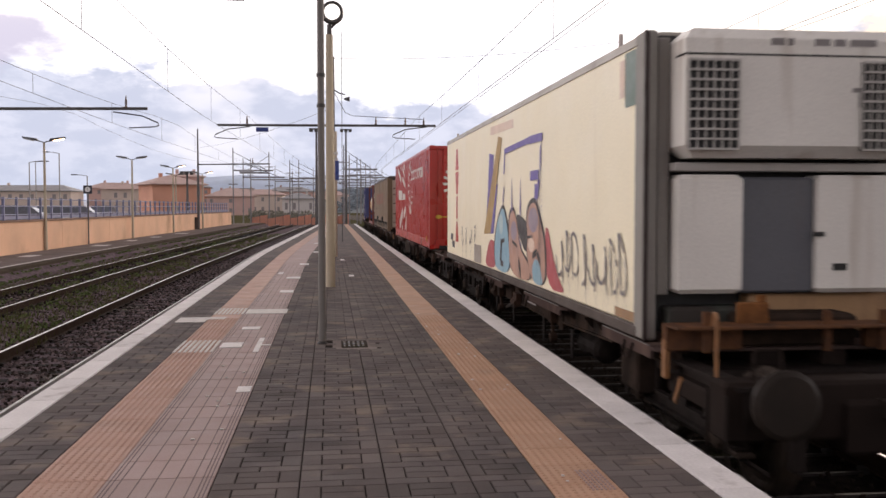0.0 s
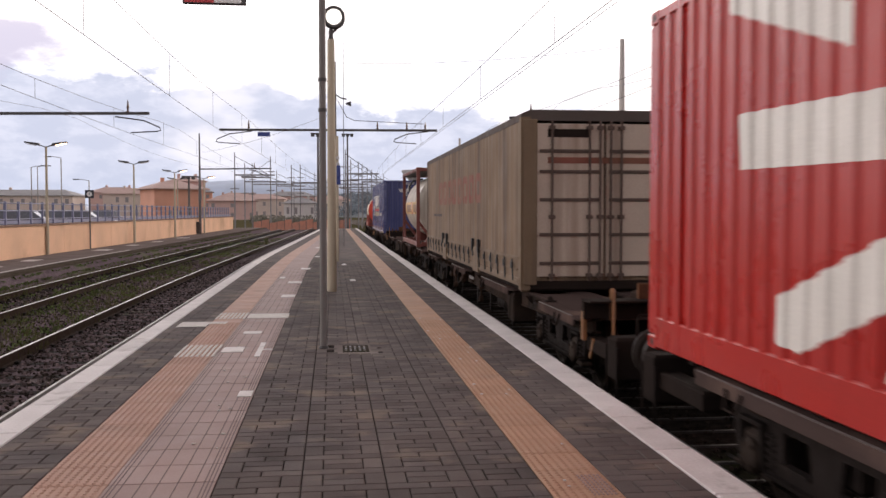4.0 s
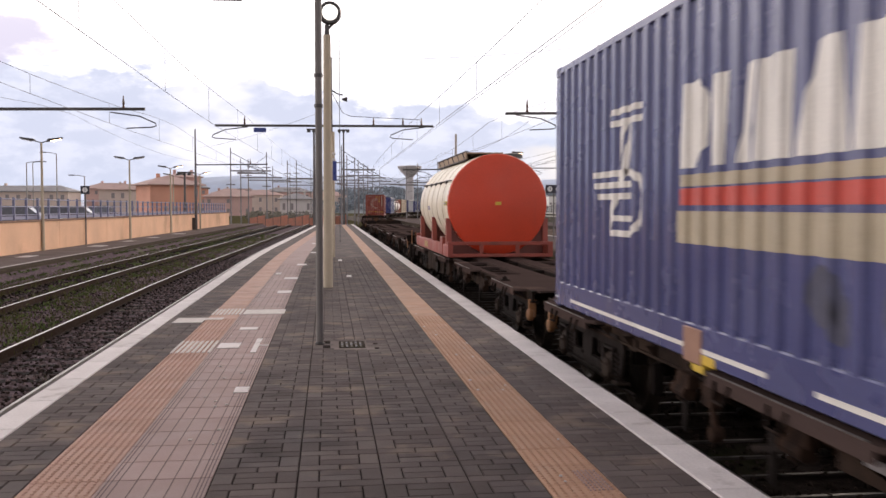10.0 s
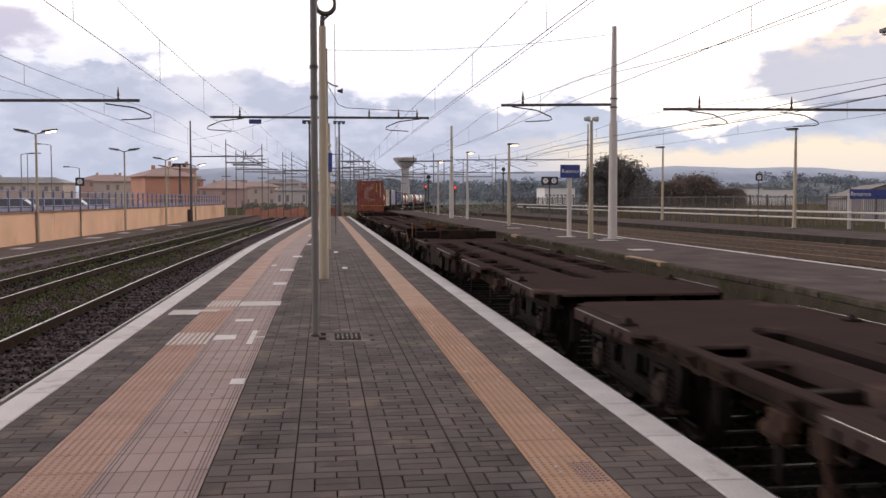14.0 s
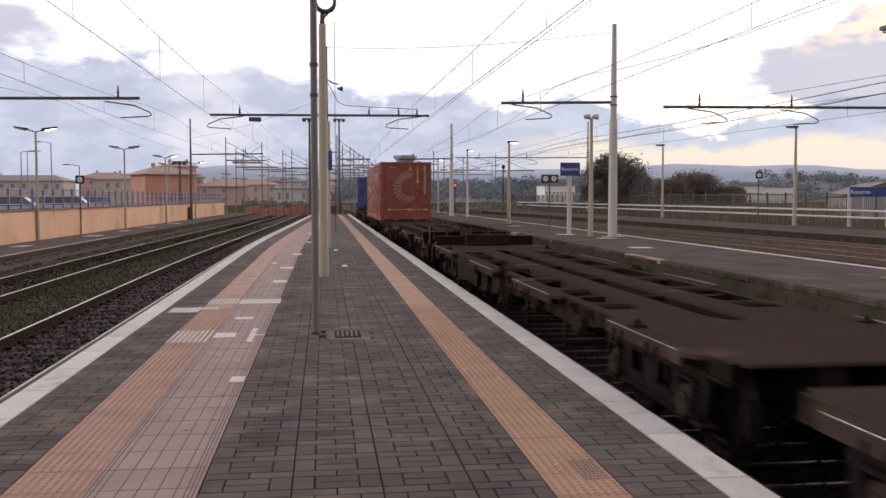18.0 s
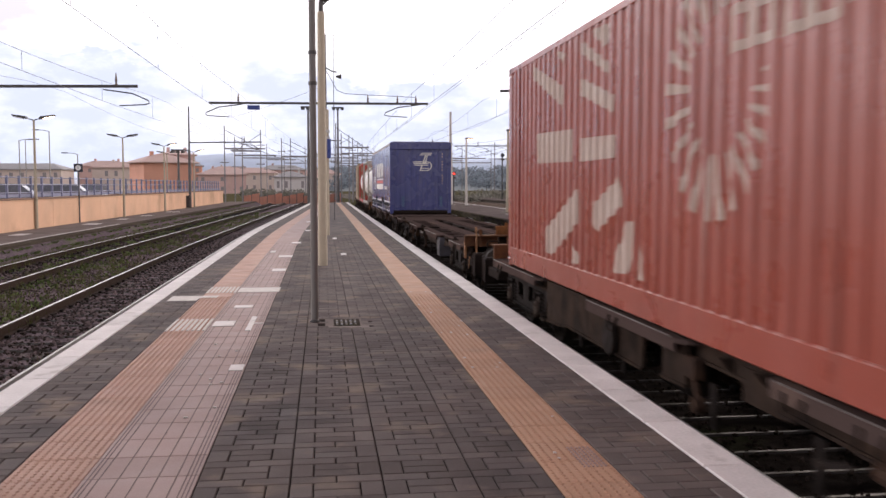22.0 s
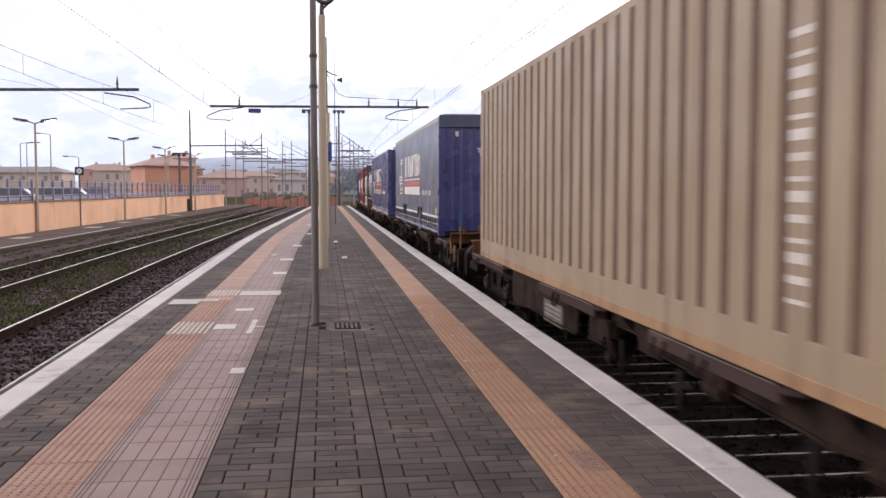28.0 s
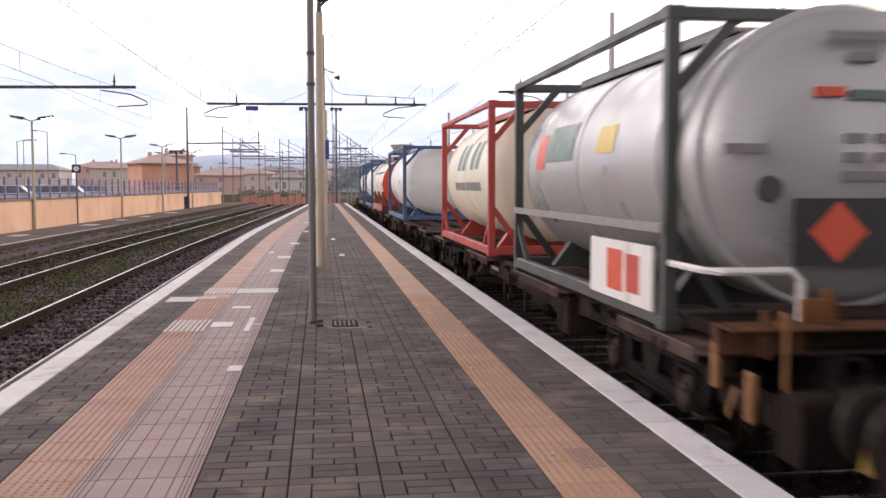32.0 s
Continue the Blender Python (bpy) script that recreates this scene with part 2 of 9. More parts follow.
M_RAIL_DULL = mat("dull brown rail head", (0.13, 0.10, 0.085), 0.6, metal=0.4, second=(0.08, 0.06, 0.05), scale=2, bump=0.05)
M_RAILHEAD = mat("polished rail head", (0.34, 0.33, 0.32), 0.38, metal=1.0, second=(0.45, 0.42, 0.4), scale=2, bump=0.05)
M_GROUND = mat("dry field soil", (0.10, 0.085, 0.05), 0.95, second=(0.07, 0.08, 0.035), scale=0.06, fine=3, bump=0.5, dist=0.05, spec=0.00)
M_GRASS = mat("winter grass", (0.0959, 0.1084, 0.0375), 0.9, second=(0.1356, 0.1084, 0.0542), scale=0.6, fine=20, per_island=0.35, spec=0.05)
M_GREY_POLE = mat("galvanised pole", (0.30, 0.285, 0.27), 0.45, metal=0.6, second=(0.24, 0.225, 0.21), scale=6, fine=90)
M_CREAM_POLE = mat("cream concrete pole", (0.47, 0.40, 0.30), 0.75, second=(0.40, 0.34, 0.26), scale=4, fine=60, stain=(0.3, 0.27, 0.22), stain_scale=2)
M_MAST = mat("pale concrete mast", (0.55, 0.50, 0.47), 0.75, second=(0.45, 0.42, 0.40), scale=3, fine=40)
# far masts paler than the near steel, distance haze put into the colour
M_FAR_MAST = mat("haze pale mast steel", (0.20, 0.19, 0.20), 0.7, second=(0.26, 0.25, 0.26), scale=2, fine=40)
M_DARKMAST = mat("weathered steel mast", (0.115, 0.105, 0.105), 0.7, metal=0.3, second=(0.16, 0.15, 0.15), scale=2, fine=40)
M_STEEL = mat("dark steel", (0.09, 0.085, 0.085), 0.5, metal=0.7, scale=5, fine=70)
M_WIRE = mat("bronze wire", (0.06, 0.055, 0.055), 0.6, metal=0.4)
M_INSUL = mat("brown insulator", (0.09, 0.045, 0.03), 0.3)
M_ORANGE_WALL = mat("ochre plaster wall", (0.80, 0.505, 0.335), 0.85, second=(0.60, 0.375, 0.25), scale=0.45, amount=0.8, fine=40, bump=0.25, stain=(0.46, 0.28, 0.17), stain_scale=0.5, stain_at=0.56, spec=0.20)
M_WALLCAP = mat("brown wall cap", (0.22, 0.12, 0.08), 0.8)
M_BLUE_FENCE = mat("blue grey fence paint", (0.155, 0.17, 0.285), 0.55, second=(0.21, 0.21, 0.30), scale=2)
M_WHITE_RAIL = mat("white guard rail", (0.62, 0.59, 0.55), 0.5, second=(0.6, 0.57, 0.52), scale=3)
M_SIGN_BLUE = mat("blue sign enamel", (0.025, 0.05, 0.24), 0.35, scale=3, amount=0.2, bump=0)
M_SIGN_WHITE = mat("white sign enamel", (0.8, 0.8, 0.8), 0.4, amount=0.1, bump=0)
M_SIGN_DARK = mat("dark sign face", (0.025, 0.025, 0.04), 0.4, amount=0.2, bump=0)
M_RED_SIGN = mat("red sign face", (0.55, 0.06, 0.07), 0.5, amount=0.3, bump=0)
M_LAMP_ON = mat("lit sodium lamp", (1, 0.6, 0.3), glow=(1.0, 0.66, 0.38), glow_power=7.0)
M_LAMP_OFF = mat("clear lamp bowl", (0.55, 0.54, 0.52), 0.25, bump=0)
M_SIGNAL_RED = mat("red signal light", (1, 0, 0), glow=(1.0, 0.05, 0.03), glow_power=3.0)
M_DISC = mat("lit clock face", (1, 1, 1), glow=(1.0, 1.0, 0.92), glow_power=1.0)
M_ORANGE_NET = mat("orange plastic barrier", (0.52, 0.20, 0.13), 0.8, second=(0.34, 0.17, 0.125), scale=1.6, amount=0.9)

# train
M_FRAME = mat("grimy wagon steel", (0.0175, 0.0132, 0.0120), 0.8, second=(0.031, 0.021, 0.0172), scale=1.2, fine=40, bump=0.3, stain=(0.0467, 0.0238, 0.0136), stain_scale=0.9, stain_at=0.64, spec=0.03)
M_SILL = mat("rusty brown side sill", (0.027, 0.0195, 0.0165), 0.85, second=(0.048, 0.031, 0.0225), scale=2.6, amount=0.9, fine=40, bump=0.45, stain=(0.0115, 0.0088, 0.0080), stain_scale=2.4, stain_at=0.45, spec=0.03)
M_RUSTY_BOARD = mat("rust brown end board", (0.085, 0.044, 0.029), 0.85, second=(0.15, 0.066, 0.030), scale=5, amount=0.9, fine=40, bump=0.4, stain=(0.03, 0.021, 0.018), stain_scale=3.5, stain_at=0.52, spec=0.05)
M_RIGGING = mat("rusty brown brake rigging", (0.056, 0.032, 0.022), 0.85, second=(0.024, 0.017, 0.015), scale=7, amount=0.9, fine=40, bump=0.4, per_object=0.4, spec=0.04)
M_RUSTY_STAKE = mat("orange rusted bracket", (0.22, 0.092, 0.034), 0.85, second=(0.10, 0.045, 0.022), scale=9, amount=0.9, fine=50, spec=0.05)
M_SCUFF_BOX = mat("scuffed blue grey box paint", (0.085, 0.080, 0.094), 0.6, second=(0.05, 0.044, 0.046), scale=5, amount=0.9, spec=0.2)
M_YELLOW_LEVER = mat("greasy yellow lever paint", (0.36, 0.22, 0.055), 0.6, second=(0.16, 0.09, 0.03), scale=8, amount=0.9)
M_EDGE_BAR = mat("worn bare steel edge", (0.075, 0.062, 0.056), 0.5, metal=0.3, second=(0.04, 0.03, 0.026), scale=4)
M_AXLEBOX = mat("dusty axle box", (0.038, 0.029, 0.025), 0.75, second=(0.064, 0.041, 0.029), scale=4, fine=40, per_object=0.3, stain=(0.020, 0.015, 0.013), stain_scale=5, stain_at=0.5, spec=0.06)
M_DATA_PLATE = mat("grimy pale data panel", (0.20, 0.17, 0.145), 0.8, second=(0.10, 0.08, 0.065), scale=4, amount=0.9, spec=0.1)
M_DECK = mat("brown dusty wagon deck", (0.0690, 0.0490, 0.0450), 0.9, second=(0.0550, 0.0390, 0.0345), scale=1.8, fine=50, bump=0.4, stain=(0.1495, 0.1012, 0.0845), stain_scale=1.1, stain_at=0.6, spec=0.00)
M_BOGIE = mat("oily bogie steel", (0.021, 0.0160, 0.0145), 0.75, second=(0.009, 0.0072, 0.0068), scale=3, fine=40, stain=(0.040, 0.026, 0.019), stain_scale=2.4, stain_at=0.60, spec=0.06)
M_WHEEL = mat("worn wheel steel", (0.034, 0.026, 0.022), 0.6, metal=0.2, second=(0.055, 0.038, 0.028), scale=4, spec=0.1)
M_BUFFER = mat("greasy buffer", (0.020, 0.016, 0.014), 0.55, second=(0.036, 0.026, 0.021), spec=0.1)
M_HANDLE = mat("yellow painted handle", (0.26, 0.11, 0.035), 0.65, second=(0.08, 0.042, 0.02), scale=7)
M_GREYBOX = mat("grey equipment box", (0.045, 0.038, 0.034), 0.6, stain=(0.05, 0.07, 0.06), stain_at=0.5, streaks=True, spec=0.20)
GRIME = (0.12, 0.085, 0.065)


def paint(name, c, rough=0.32, k=0.75, stain=GRIME, at=0.60, **more):
    return mat(name, c, rough, second=tuple(v * k for v in c), scale=0.8, amount=0.6, fine=45, bump=0.12, stain=stain, stain_scale=1.0, stain_at=at, streaks=True, **more)


M_RED = paint("bright red container paint", (0.4160, 0.0224, 0.0176), at=0.66)
M_RUST = paint("faded oxide red container paint", (0.2805, 0.0638, 0.0425), stain=(0.1700, 0.0510, 0.0382), at=0.58)
M_BLUE = paint("dark blue container paint", (0.042, 0.052, 0.185), rough=0.28, stain=(0.11, 0.115, 0.21), at=0.60, spec=0.6)
M_BLUE_BOX = paint("blue grey container paint", (0.070, 0.079, 0.195), rough=0.26, stain=(0.115, 0.115, 0.19), at=0.58, spec=0.6)
M_SMUDGE = mat("dark rubbed dirt", (0.05, 0.05, 0.072), 0.7, second=(0.07, 0.075, 0.13), scale=7, amount=1.0, bump=0)
M_POCKET = mat("rusty pink plate", (0.30, 0.165, 0.115), 0.7, second=(0.22, 0.11, 0.07), scale=6, bump=0.1)
# end paint darker than the side, the end's shade put into the colour
M_BLUE_END = paint("shaded blue container end paint", (0.044, 0.054, 0.165), rough=0.4, stain=(0.07, 0.075, 0.15), at=0.58)
M_CURTAIN_BLUE = paint("blue tarpaulin", (0.040, 0.080, 0.255), spec=0.8, rough=0.24, stain=(0.09, 0.115, 0.225), at=0.63, coat=0.35)
M_CURTAIN_DULL = paint("dusty blue grey tarpaulin", (0.049, 0.069, 0.122), rough=0.5, stain=(0.105, 0.11, 0.14), at=0.60, coat=0.2)
M_TAN = paint("dusty tan tarpaulin", (0.185, 0.120, 0.072), rough=0.8, stain=(0.085, 0.056, 0.038), at=0.46)
M_PALE_DOOR = paint("grimy pale door paint", (0.47, 0.38, 0.31), rough=0.6, stain=(0.22, 0.15, 0.11), at=0.52)
M_DOOR_BAR = mat("rusty brown door bar", (0.085, 0.052, 0.040), 0.75, second=(0.05, 0.033, 0.027), scale=6)
M_BEIGE = paint("beige container paint", (0.305, 0.226, 0.145), rough=0.6, stain=(0.19, 0.12, 0.08), at=0.52)
M_BEIGE_GROOVE = mat("rusty shaded groove", (0.085, 0.042, 0.026), 0.8, second=(0.125, 0.072, 0.046), scale=3)
M_BEIGE_END = paint("rusty beige container paint", (0.30, 0.19, 0.12), rough=0.65, stain=(0.17, 0.07, 0.035), at=0.46)
M_CREAM = paint("cream insulated panel", (0.8536, 0.7760, 0.5820), rough=0.5, k=0.92, stain=(0.6790, 0.5820, 0.4268), at=0.66)
M_CREAM_TANK = paint("cream tank cladding", (0.78, 0.71, 0.56), rough=0.4, stain=(0.42, 0.36, 0.27), at=0.60)
M_WHITE_TANK = paint("white tank cladding", (0.80, 0.78, 0.74), rough=0.35, stain=(0.42, 0.36, 0.3), at=0.64)
M_DIRTY_TANK = paint("grimy pale tank cladding", (0.44, 0.395, 0.335), rough=0.5, k=0.8, stain=(0.17, 0.14, 0.115), at=0.50)
# white shield darkened: grime, and the shade of its end face in the colour
M_SHIELD = paint("grimy shaded pinkish shield", (0.42, 0.37, 0.33), rough=0.6, stain=(0.25, 0.2, 0.17), at=0.5)
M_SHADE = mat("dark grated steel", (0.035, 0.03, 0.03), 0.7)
M_RACK = mat("weathered roof boards", (0.36, 0.265, 0.185), 0.85, second=(0.24, 0.175, 0.125), scale=4)
M_SADDLE = paint("faded red saddle frame paint", (0.30, 0.062, 0.044), rough=0.55, stain=(0.14, 0.05, 0.038), at=0.52)
M_SILVER = mat("brushed steel tank cladding", (0.40, 0.39, 0.38), 0.36, metal=0.35, second=(0.37, 0.36, 0.35), scale=0.8, fine=50, bump=0.05, stain=(0.24, 0.2, 0.17), stain_scale=0.9, stain_at=0.62, streaks=True)
M_ORANGE_END = paint("vermilion tank end", (0.66, 0.062, 0.022), rough=0.45, stain=(0.4, 0.05, 0.025), at=0.66)
M_BROWNFRAME = paint("maroon frame paint", (0.17, 0.045, 0.035), rough=0.5, stain=(0.1, 0.045, 0.035))
M_GREYCHEEK = paint("dull grey cheek paint", (0.24, 0.225, 0.205), rough=0.6, stain=(0.11, 0.09, 0.08), at=0.5)
M_DARK_MAROON = mat("dark maroon edging", (0.030, 0.017, 0.016), 0.7)
# bands darker than the cladding, groove shading put into their colour
M_BAND_SHADE = mat("shaded tank band", (0.58, 0.51, 0.40), 0.6, second=(0.47, 0.40, 0.31), scale=3)
M_PLATE_YELLOW = mat("dull yellow plate", (0.44, 0.36, 0.08), 0.6, bump=0)
M_DULL_YELLOW = mat("worn yellow marking", (0.40, 0.30, 0.12), 0.7, second=(0.30, 0.17, 0.09), scale=5, amount=0.9, bump=0)
M_REDFRAME = paint("red frame paint", (0.42, 0.055, 0.04), rough=0.5, stain=(0.22, 0.06, 0.045))
M_BLUEFRAME = paint("blue frame paint", (0.05, 0.10, 0.20), rough=0.5)
M_GREENFRAME = paint("grey green frame paint", (0.058, 0.062, 0.056), rough=0.5)
M_GREYFRAME = paint("warm grey frame paint", (0.34, 0.31, 0.27), rough=0.5)
M_WHITE_UNIT = paint("white cooling unit panel", (0.74, 0.71, 0.67), rough=0.5, stain=(0.34, 0.27, 0.21), at=0.56)
# latches and spots; also flat black standing for shade in holes and recesses
M_DARK = mat("black recess", (0.012, 0.012, 0.013), 0.6, bump=0)
M_RUBBER = mat("black rubber strap", (0.02, 0.02, 0.022), 0.7, bump=0)
M_LOGO_WHITE = mat("white vinyl", (0.75, 0.72, 0.67), 0.45, second=(0.5, 0.48, 0.44), scale=1.5, bump=0)
M_LOGO_RED = mat("red vinyl", (0.52, 0.06, 0.04), 0.45, bump=0)
M_LOGO_CREAM = mat("sand vinyl", (0.42, 0.355, 0.25), 0.45, bump=0)
M_LOGO_YELLOW = mat("yellow vinyl", (0.62, 0.42, 0.05), 0.45, bump=0)
M_LOGO_ORANGE = mat("vermilion vinyl", (0.66, 0.09, 0.035), 0.45, bump=0)
M_LOGO_GREEN = mat("green grey vinyl", (0.10, 0.16, 0.13), 0.45, bump=0)
M_LOGO_BLACK = mat("black vinyl", (0.02, 0.02, 0.022), 0.45, bump=0)
M_LOGO_GREY = mat("grey ink", (0.22, 0.2, 0.2), 0.5, bump=0)
M_LOGO_BLUE = mat("violet blue spray", (0.125, 0.095, 0.33), 0.6, second=(0.19, 0.15, 0.36), scale=3, bump=0)
M_SPRAY_SKY = mat("pale blue spray", (0.20, 0.36, 0.46), 0.6, second=(0.30, 0.46, 0.50), scale=3, bump=0)
M_SPRAY_PEACH = mat("peach spray", (0.50, 0.285, 0.20), 0.6, second=(0.36, 0.22, 0.18), scale=2.5, amount=0.9, bump=0)
M_SPRAY_OCHRE = mat("ochre spray", (0.40, 0.255, 0.085), 0.6, second=(0.30, 0.19, 0.08), scale=2, bump=0)
M_SPRAY_BLACK = mat("black spray", (0.030, 0.025, 0.026), 0.6, second=(0.06, 0.05, 0.052), scale=3, bump=0)
M_SPRAY_MAUVE = mat("mauve spray", (0.26, 0.21, 0.27), 0.6, second=(0.36, 0.28, 0.28), scale=4, bump=0)
M_SPRAY_GREY = mat("grey cover paint", (0.33, 0.29, 0.25), 0.7, second=(0.26, 0.22, 0.19), scale=3, bump=0)
M_DIRTY_RAIL = mat("grimy grey bottom rail", (0.10, 0.082, 0.074), 0.7, second=(0.055, 0.042, 0.037), scale=2, spec=0.1)
M_SPRAY_PALE = mat("pale aqua spray", (0.42, 0.52, 0.52), 0.6, second=(0.30, 0.44, 0.48), scale=4, bump=0)
M_LOGO_WORN = mat("worn grey white print", (0.60, 0.57, 0.52), 0.6, second=(0.36, 0.30, 0.24), scale=6, bump=0)
M_SPRAY_BROWN = mat("brown spray", (0.30, 0.20, 0.15), 0.6, bump=0)
M_SPRAY_PINK = mat("dusty red spray", (0.42, 0.075, 0.085), 0.6, second=(0.33, 0.09, 0.09), scale=3, bump=0)
M_LOGO_FADED = mat("faded off-white print", (0.42, 0.33, 0.28), 0.6, second=(0.33, 0.22, 0.18), scale=2.5, bump=0)
M_BELT = paint("amber tank belt", (0.62, 0.36, 0.06), stain=(0.4, 0.24, 0.1))
M_TAN_RAIL = paint("dusty pale rail", (0.17, 0.115, 0.07), rough=0.75, stain=(0.08, 0.05, 0.035), at=0.48)
M_OCHRE_PANEL = paint("rusty ochre panel", (0.34, 0.20, 0.10), rough=0.7, stain=(0.14, 0.07, 0.04), at=0.5)
M_SLATE = paint("slate grey panel", (0.095, 0.098, 0.115), rough=0.5)
M_UNIT_GREY = mat("grey louvre", (0.42, 0.40, 0.38), 0.5)
M_SPRAY_FAINT = mat("faint pink spray", (0.72, 0.56, 0.45), 0.6, bump=0)
M_FADED_RED = mat("faded red print", (0.20, 0.055, 0.036), 0.8, second=(0.155, 0.085, 0.05), scale=1.6, amount=0.8, bump=0)


# ---- mesh building ----
class Shape:
    """Collects faces; every method adds one solid."""

    def __init__(self):
        self.v, self.f, self.smooth = [], [], False

    def add(self, verts, faces):
        k = len(self.v)
        self.v += [tuple(p) for p in verts]
        self.f += [tuple(i + k for i in q) for q in faces]
        return self

    def box(self, x0, y0, z0, x1, y1, z1, b=0.0):
        x0, x1, y0, y1, z0, z1 = min(x0, x1), max(x0, x1), min(y0, y1), max(y0, y1), min(z0, z1), max(z0, z1)
        if b <= 0:
            p = [(x, y, z) for z in (z0, z1) for x, y in ((x0, y0), (x1, y0), (x1, y1), (x0, y1))]
            return self.add(p, [(3, 2, 1, 0), (4, 5, 6, 7), (0, 1, 5, 4), (1, 2, 6, 5), (2, 3, 7, 6), (3, 0, 4, 7)])
        b = min(b, (x1 - x0) / 3, (y1 - y0) / 3, (z1 - z0) / 3)
        p = []
        for z, i in ((z0, b), (z0 + b, 0), (z1 - b, 0), (z1, b)):
            p += [(x0 + i, y0 + i, z), (x1 - i, y0 + i, z), (x1 - i, y1 - i, z), (x0 + i, y1 - i, z)]
        f = [(3, 2, 1, 0), (12, 13, 14, 15)]
        for k in (0, 4, 8):
            f += [(k + i, k + (i + 1) % 4, k + 4 + (i + 1) % 4, k + 4 + i) for i in range(4)]
        return self.add(p, f)

    def tube(self, a, c, r, n=10, r2=None, caps=True):
        a, c = Vector(a), Vector(c)
        d = (c - a).normalized()
        u = d.orthogonal().normalized()
        w = d.cross(u)
        r2 = r if r2 is None else r2
        ring = [(math.cos(2 * math.pi * i / n), math.sin(2 * math.pi * i / n)) for i in range(n)]
        p = [a + (u * x + w * y) * r for x, y in ring] + [c + (u * x + w * y) * r2 for x, y in ring]
        f = [(i, (i + 1) % n, n + (i + 1) % n, n + i) for i in range(n)]
        if caps:
            f += [tuple(range(n - 1, -1, -1)), tuple(range(n, 2 * n))]
        return self.add(p, f)

    def path(self, pts, r, n=6):
        """A round rod bent along points."""
        q = [Vector(p) for p in pts]
        rows, u = [], None
        for i, p in enumerate(q):
            d = (q[min(i + 1, len(q) - 1)] - q[max(i - 1, 0)]).normalized()
            u = d.orthogonal().normalized() if u is None else (u - d * u.dot(d)).normalized()
            w = d.cross(u)
            rows += [p + (u * math.cos(2 * math.pi * k / n) + w * math.sin(2 * math.pi * k / n)) * r for k in range(n)]
        f = [(i * n + k, i * n + (k + 1) % n, (i + 1) * n + (k + 1) % n, (i + 1) * n + k) for i in range(len(q) - 1) for k in range(n)]
        return self.add(rows, f + [tuple(range(n - 1, -1, -1)), tuple((len(q) - 1) * n + k for k in range(n))])

    def bar(self, a, c, wide, high):
        """A square bar from a to c."""
        a, c = Vector(a), Vector(c)
        d = (c - a).normalized()
        u = d.cross(Vector((0, 0, 1)))
        u = Vector((1, 0, 0)) if u.length < 1e-3 else u.normalized()
        w = u.cross(d)
        p = [q + u * sx * wide / 2 + w * sy * high / 2 for q in (a, c) for sx, sy in ((-1, -1), (1, -1), (1, 1), (-1, 1))]
        return self.add(p, [(3, 2, 1, 0), (4, 5, 6, 7), (0, 1, 5, 4), (1, 2, 6, 5), (2, 3, 7, 6), (3, 0, 4, 7)])

    def lathe(self, prof, n=24, axis="y", at=(0, 0, 0)):
        """prof: (along, radius) pairs turned round an axis."""
        p, f = [], []
        for s, r in prof:
            for i in range(n):
                a = 2 * math.pi * i / n
                x, y = r * math.cos(a), r * math.sin(a)
                p.append({"y": (x, s, y), "x": (s, x, y), "z": (x, y, s)}[axis])
        for k in range(len(prof) - 1):
            f += [(k * n + i, k * n + (i + 1) % n, (k + 1) * n + (i + 1) % n, (k + 1) * n + i) for i in range(n)]
        solid = max(s for s, _ in prof) - min(s for s, _ in prof) > 1e-5
        if solid and prof[0][1] > 0.001:
            f.append(tuple(range(n)))
        if solid and prof[-1][1] > 0.001:
            f.append(tuple((len(prof) - 1) * n + i for i in range(n - 1, -1, -1)))
        return self.add([Vector(q) + Vector(at) for q in p], f)

    def prism(self, poly, y0, y1, plane="xz"):
        """A convex outline pulled along the third axis."""
        n = len(poly)
        put = {"xz": lambda a, c, s: (a, s, c), "yz": lambda a, c, s: (s, a, c), "xy": lambda a, c, s: (a, c, s)}[plane]
        p = [put(a, c, y0) for a, c in poly] + [put(a, c, y1) for a, c in poly]
        f = [tuple(range(n - 1, -1, -1)), tuple(range(n, 2 * n))] + [(i, (i + 1) % n, n + (i + 1) % n, n + i) for i in range(n)]
        return self.add(p, f)

    def mesh(self, name, material):
        me = bpy.data.meshes.new(name)
        me.from_pydata(self.v, [], self.f)
        bm = bmesh.new()
        bm.from_mesh(me)
        bmesh.ops.recalc_face_normals(bm, faces=bm.faces)
        bm.to_mesh(me)
        bm.free()
        me.materials.append(material)
        if self.smooth:
            me.polygons.foreach_set("use_smooth", [True] * len(me.polygons))
            me.set_sharp_from_angle(angle=radians(40))
        return me


def part(name, shape, material, parent, label="", smooth=False, at=None):
    shape.smooth = smooth
    ob = new(name, shape.mesh(name, material))
    ob.parent = parent
    if at:
        ob.location = at
    return tagged(ob, label)


def thing(name, label, category, group="", m=None, kind=""):
    ob = new(name)
    ob.empty_display_size = 0.2
    if m is not None:
        ob.matrix_basis = m
    return tagged(ob, label, category, group, kind)


def piece(name, data, parent, at=(0, 0, 0), rz=0.0):
    ob = new(name, data)
    ob.parent = parent
    ob.location = at
    ob.rotation_euler[2] = rz
    return ob


def writing(name, text, size, material, parent, m, label=""):
    cu = bpy.data.curves.new(name, "FONT")
    cu.body, cu.size, cu.extrude = text, size, 0.002
    cu.align_x, cu.align_y = "CENTER", "CENTER"
    cu.materials.append(material)
    ob = new(name, cu)
    ob.parent = parent
    ob.matrix_basis = m
    return tagged(ob, label)


# ---- the plan: how the tracks run ----
RAIL_Z = -0.55
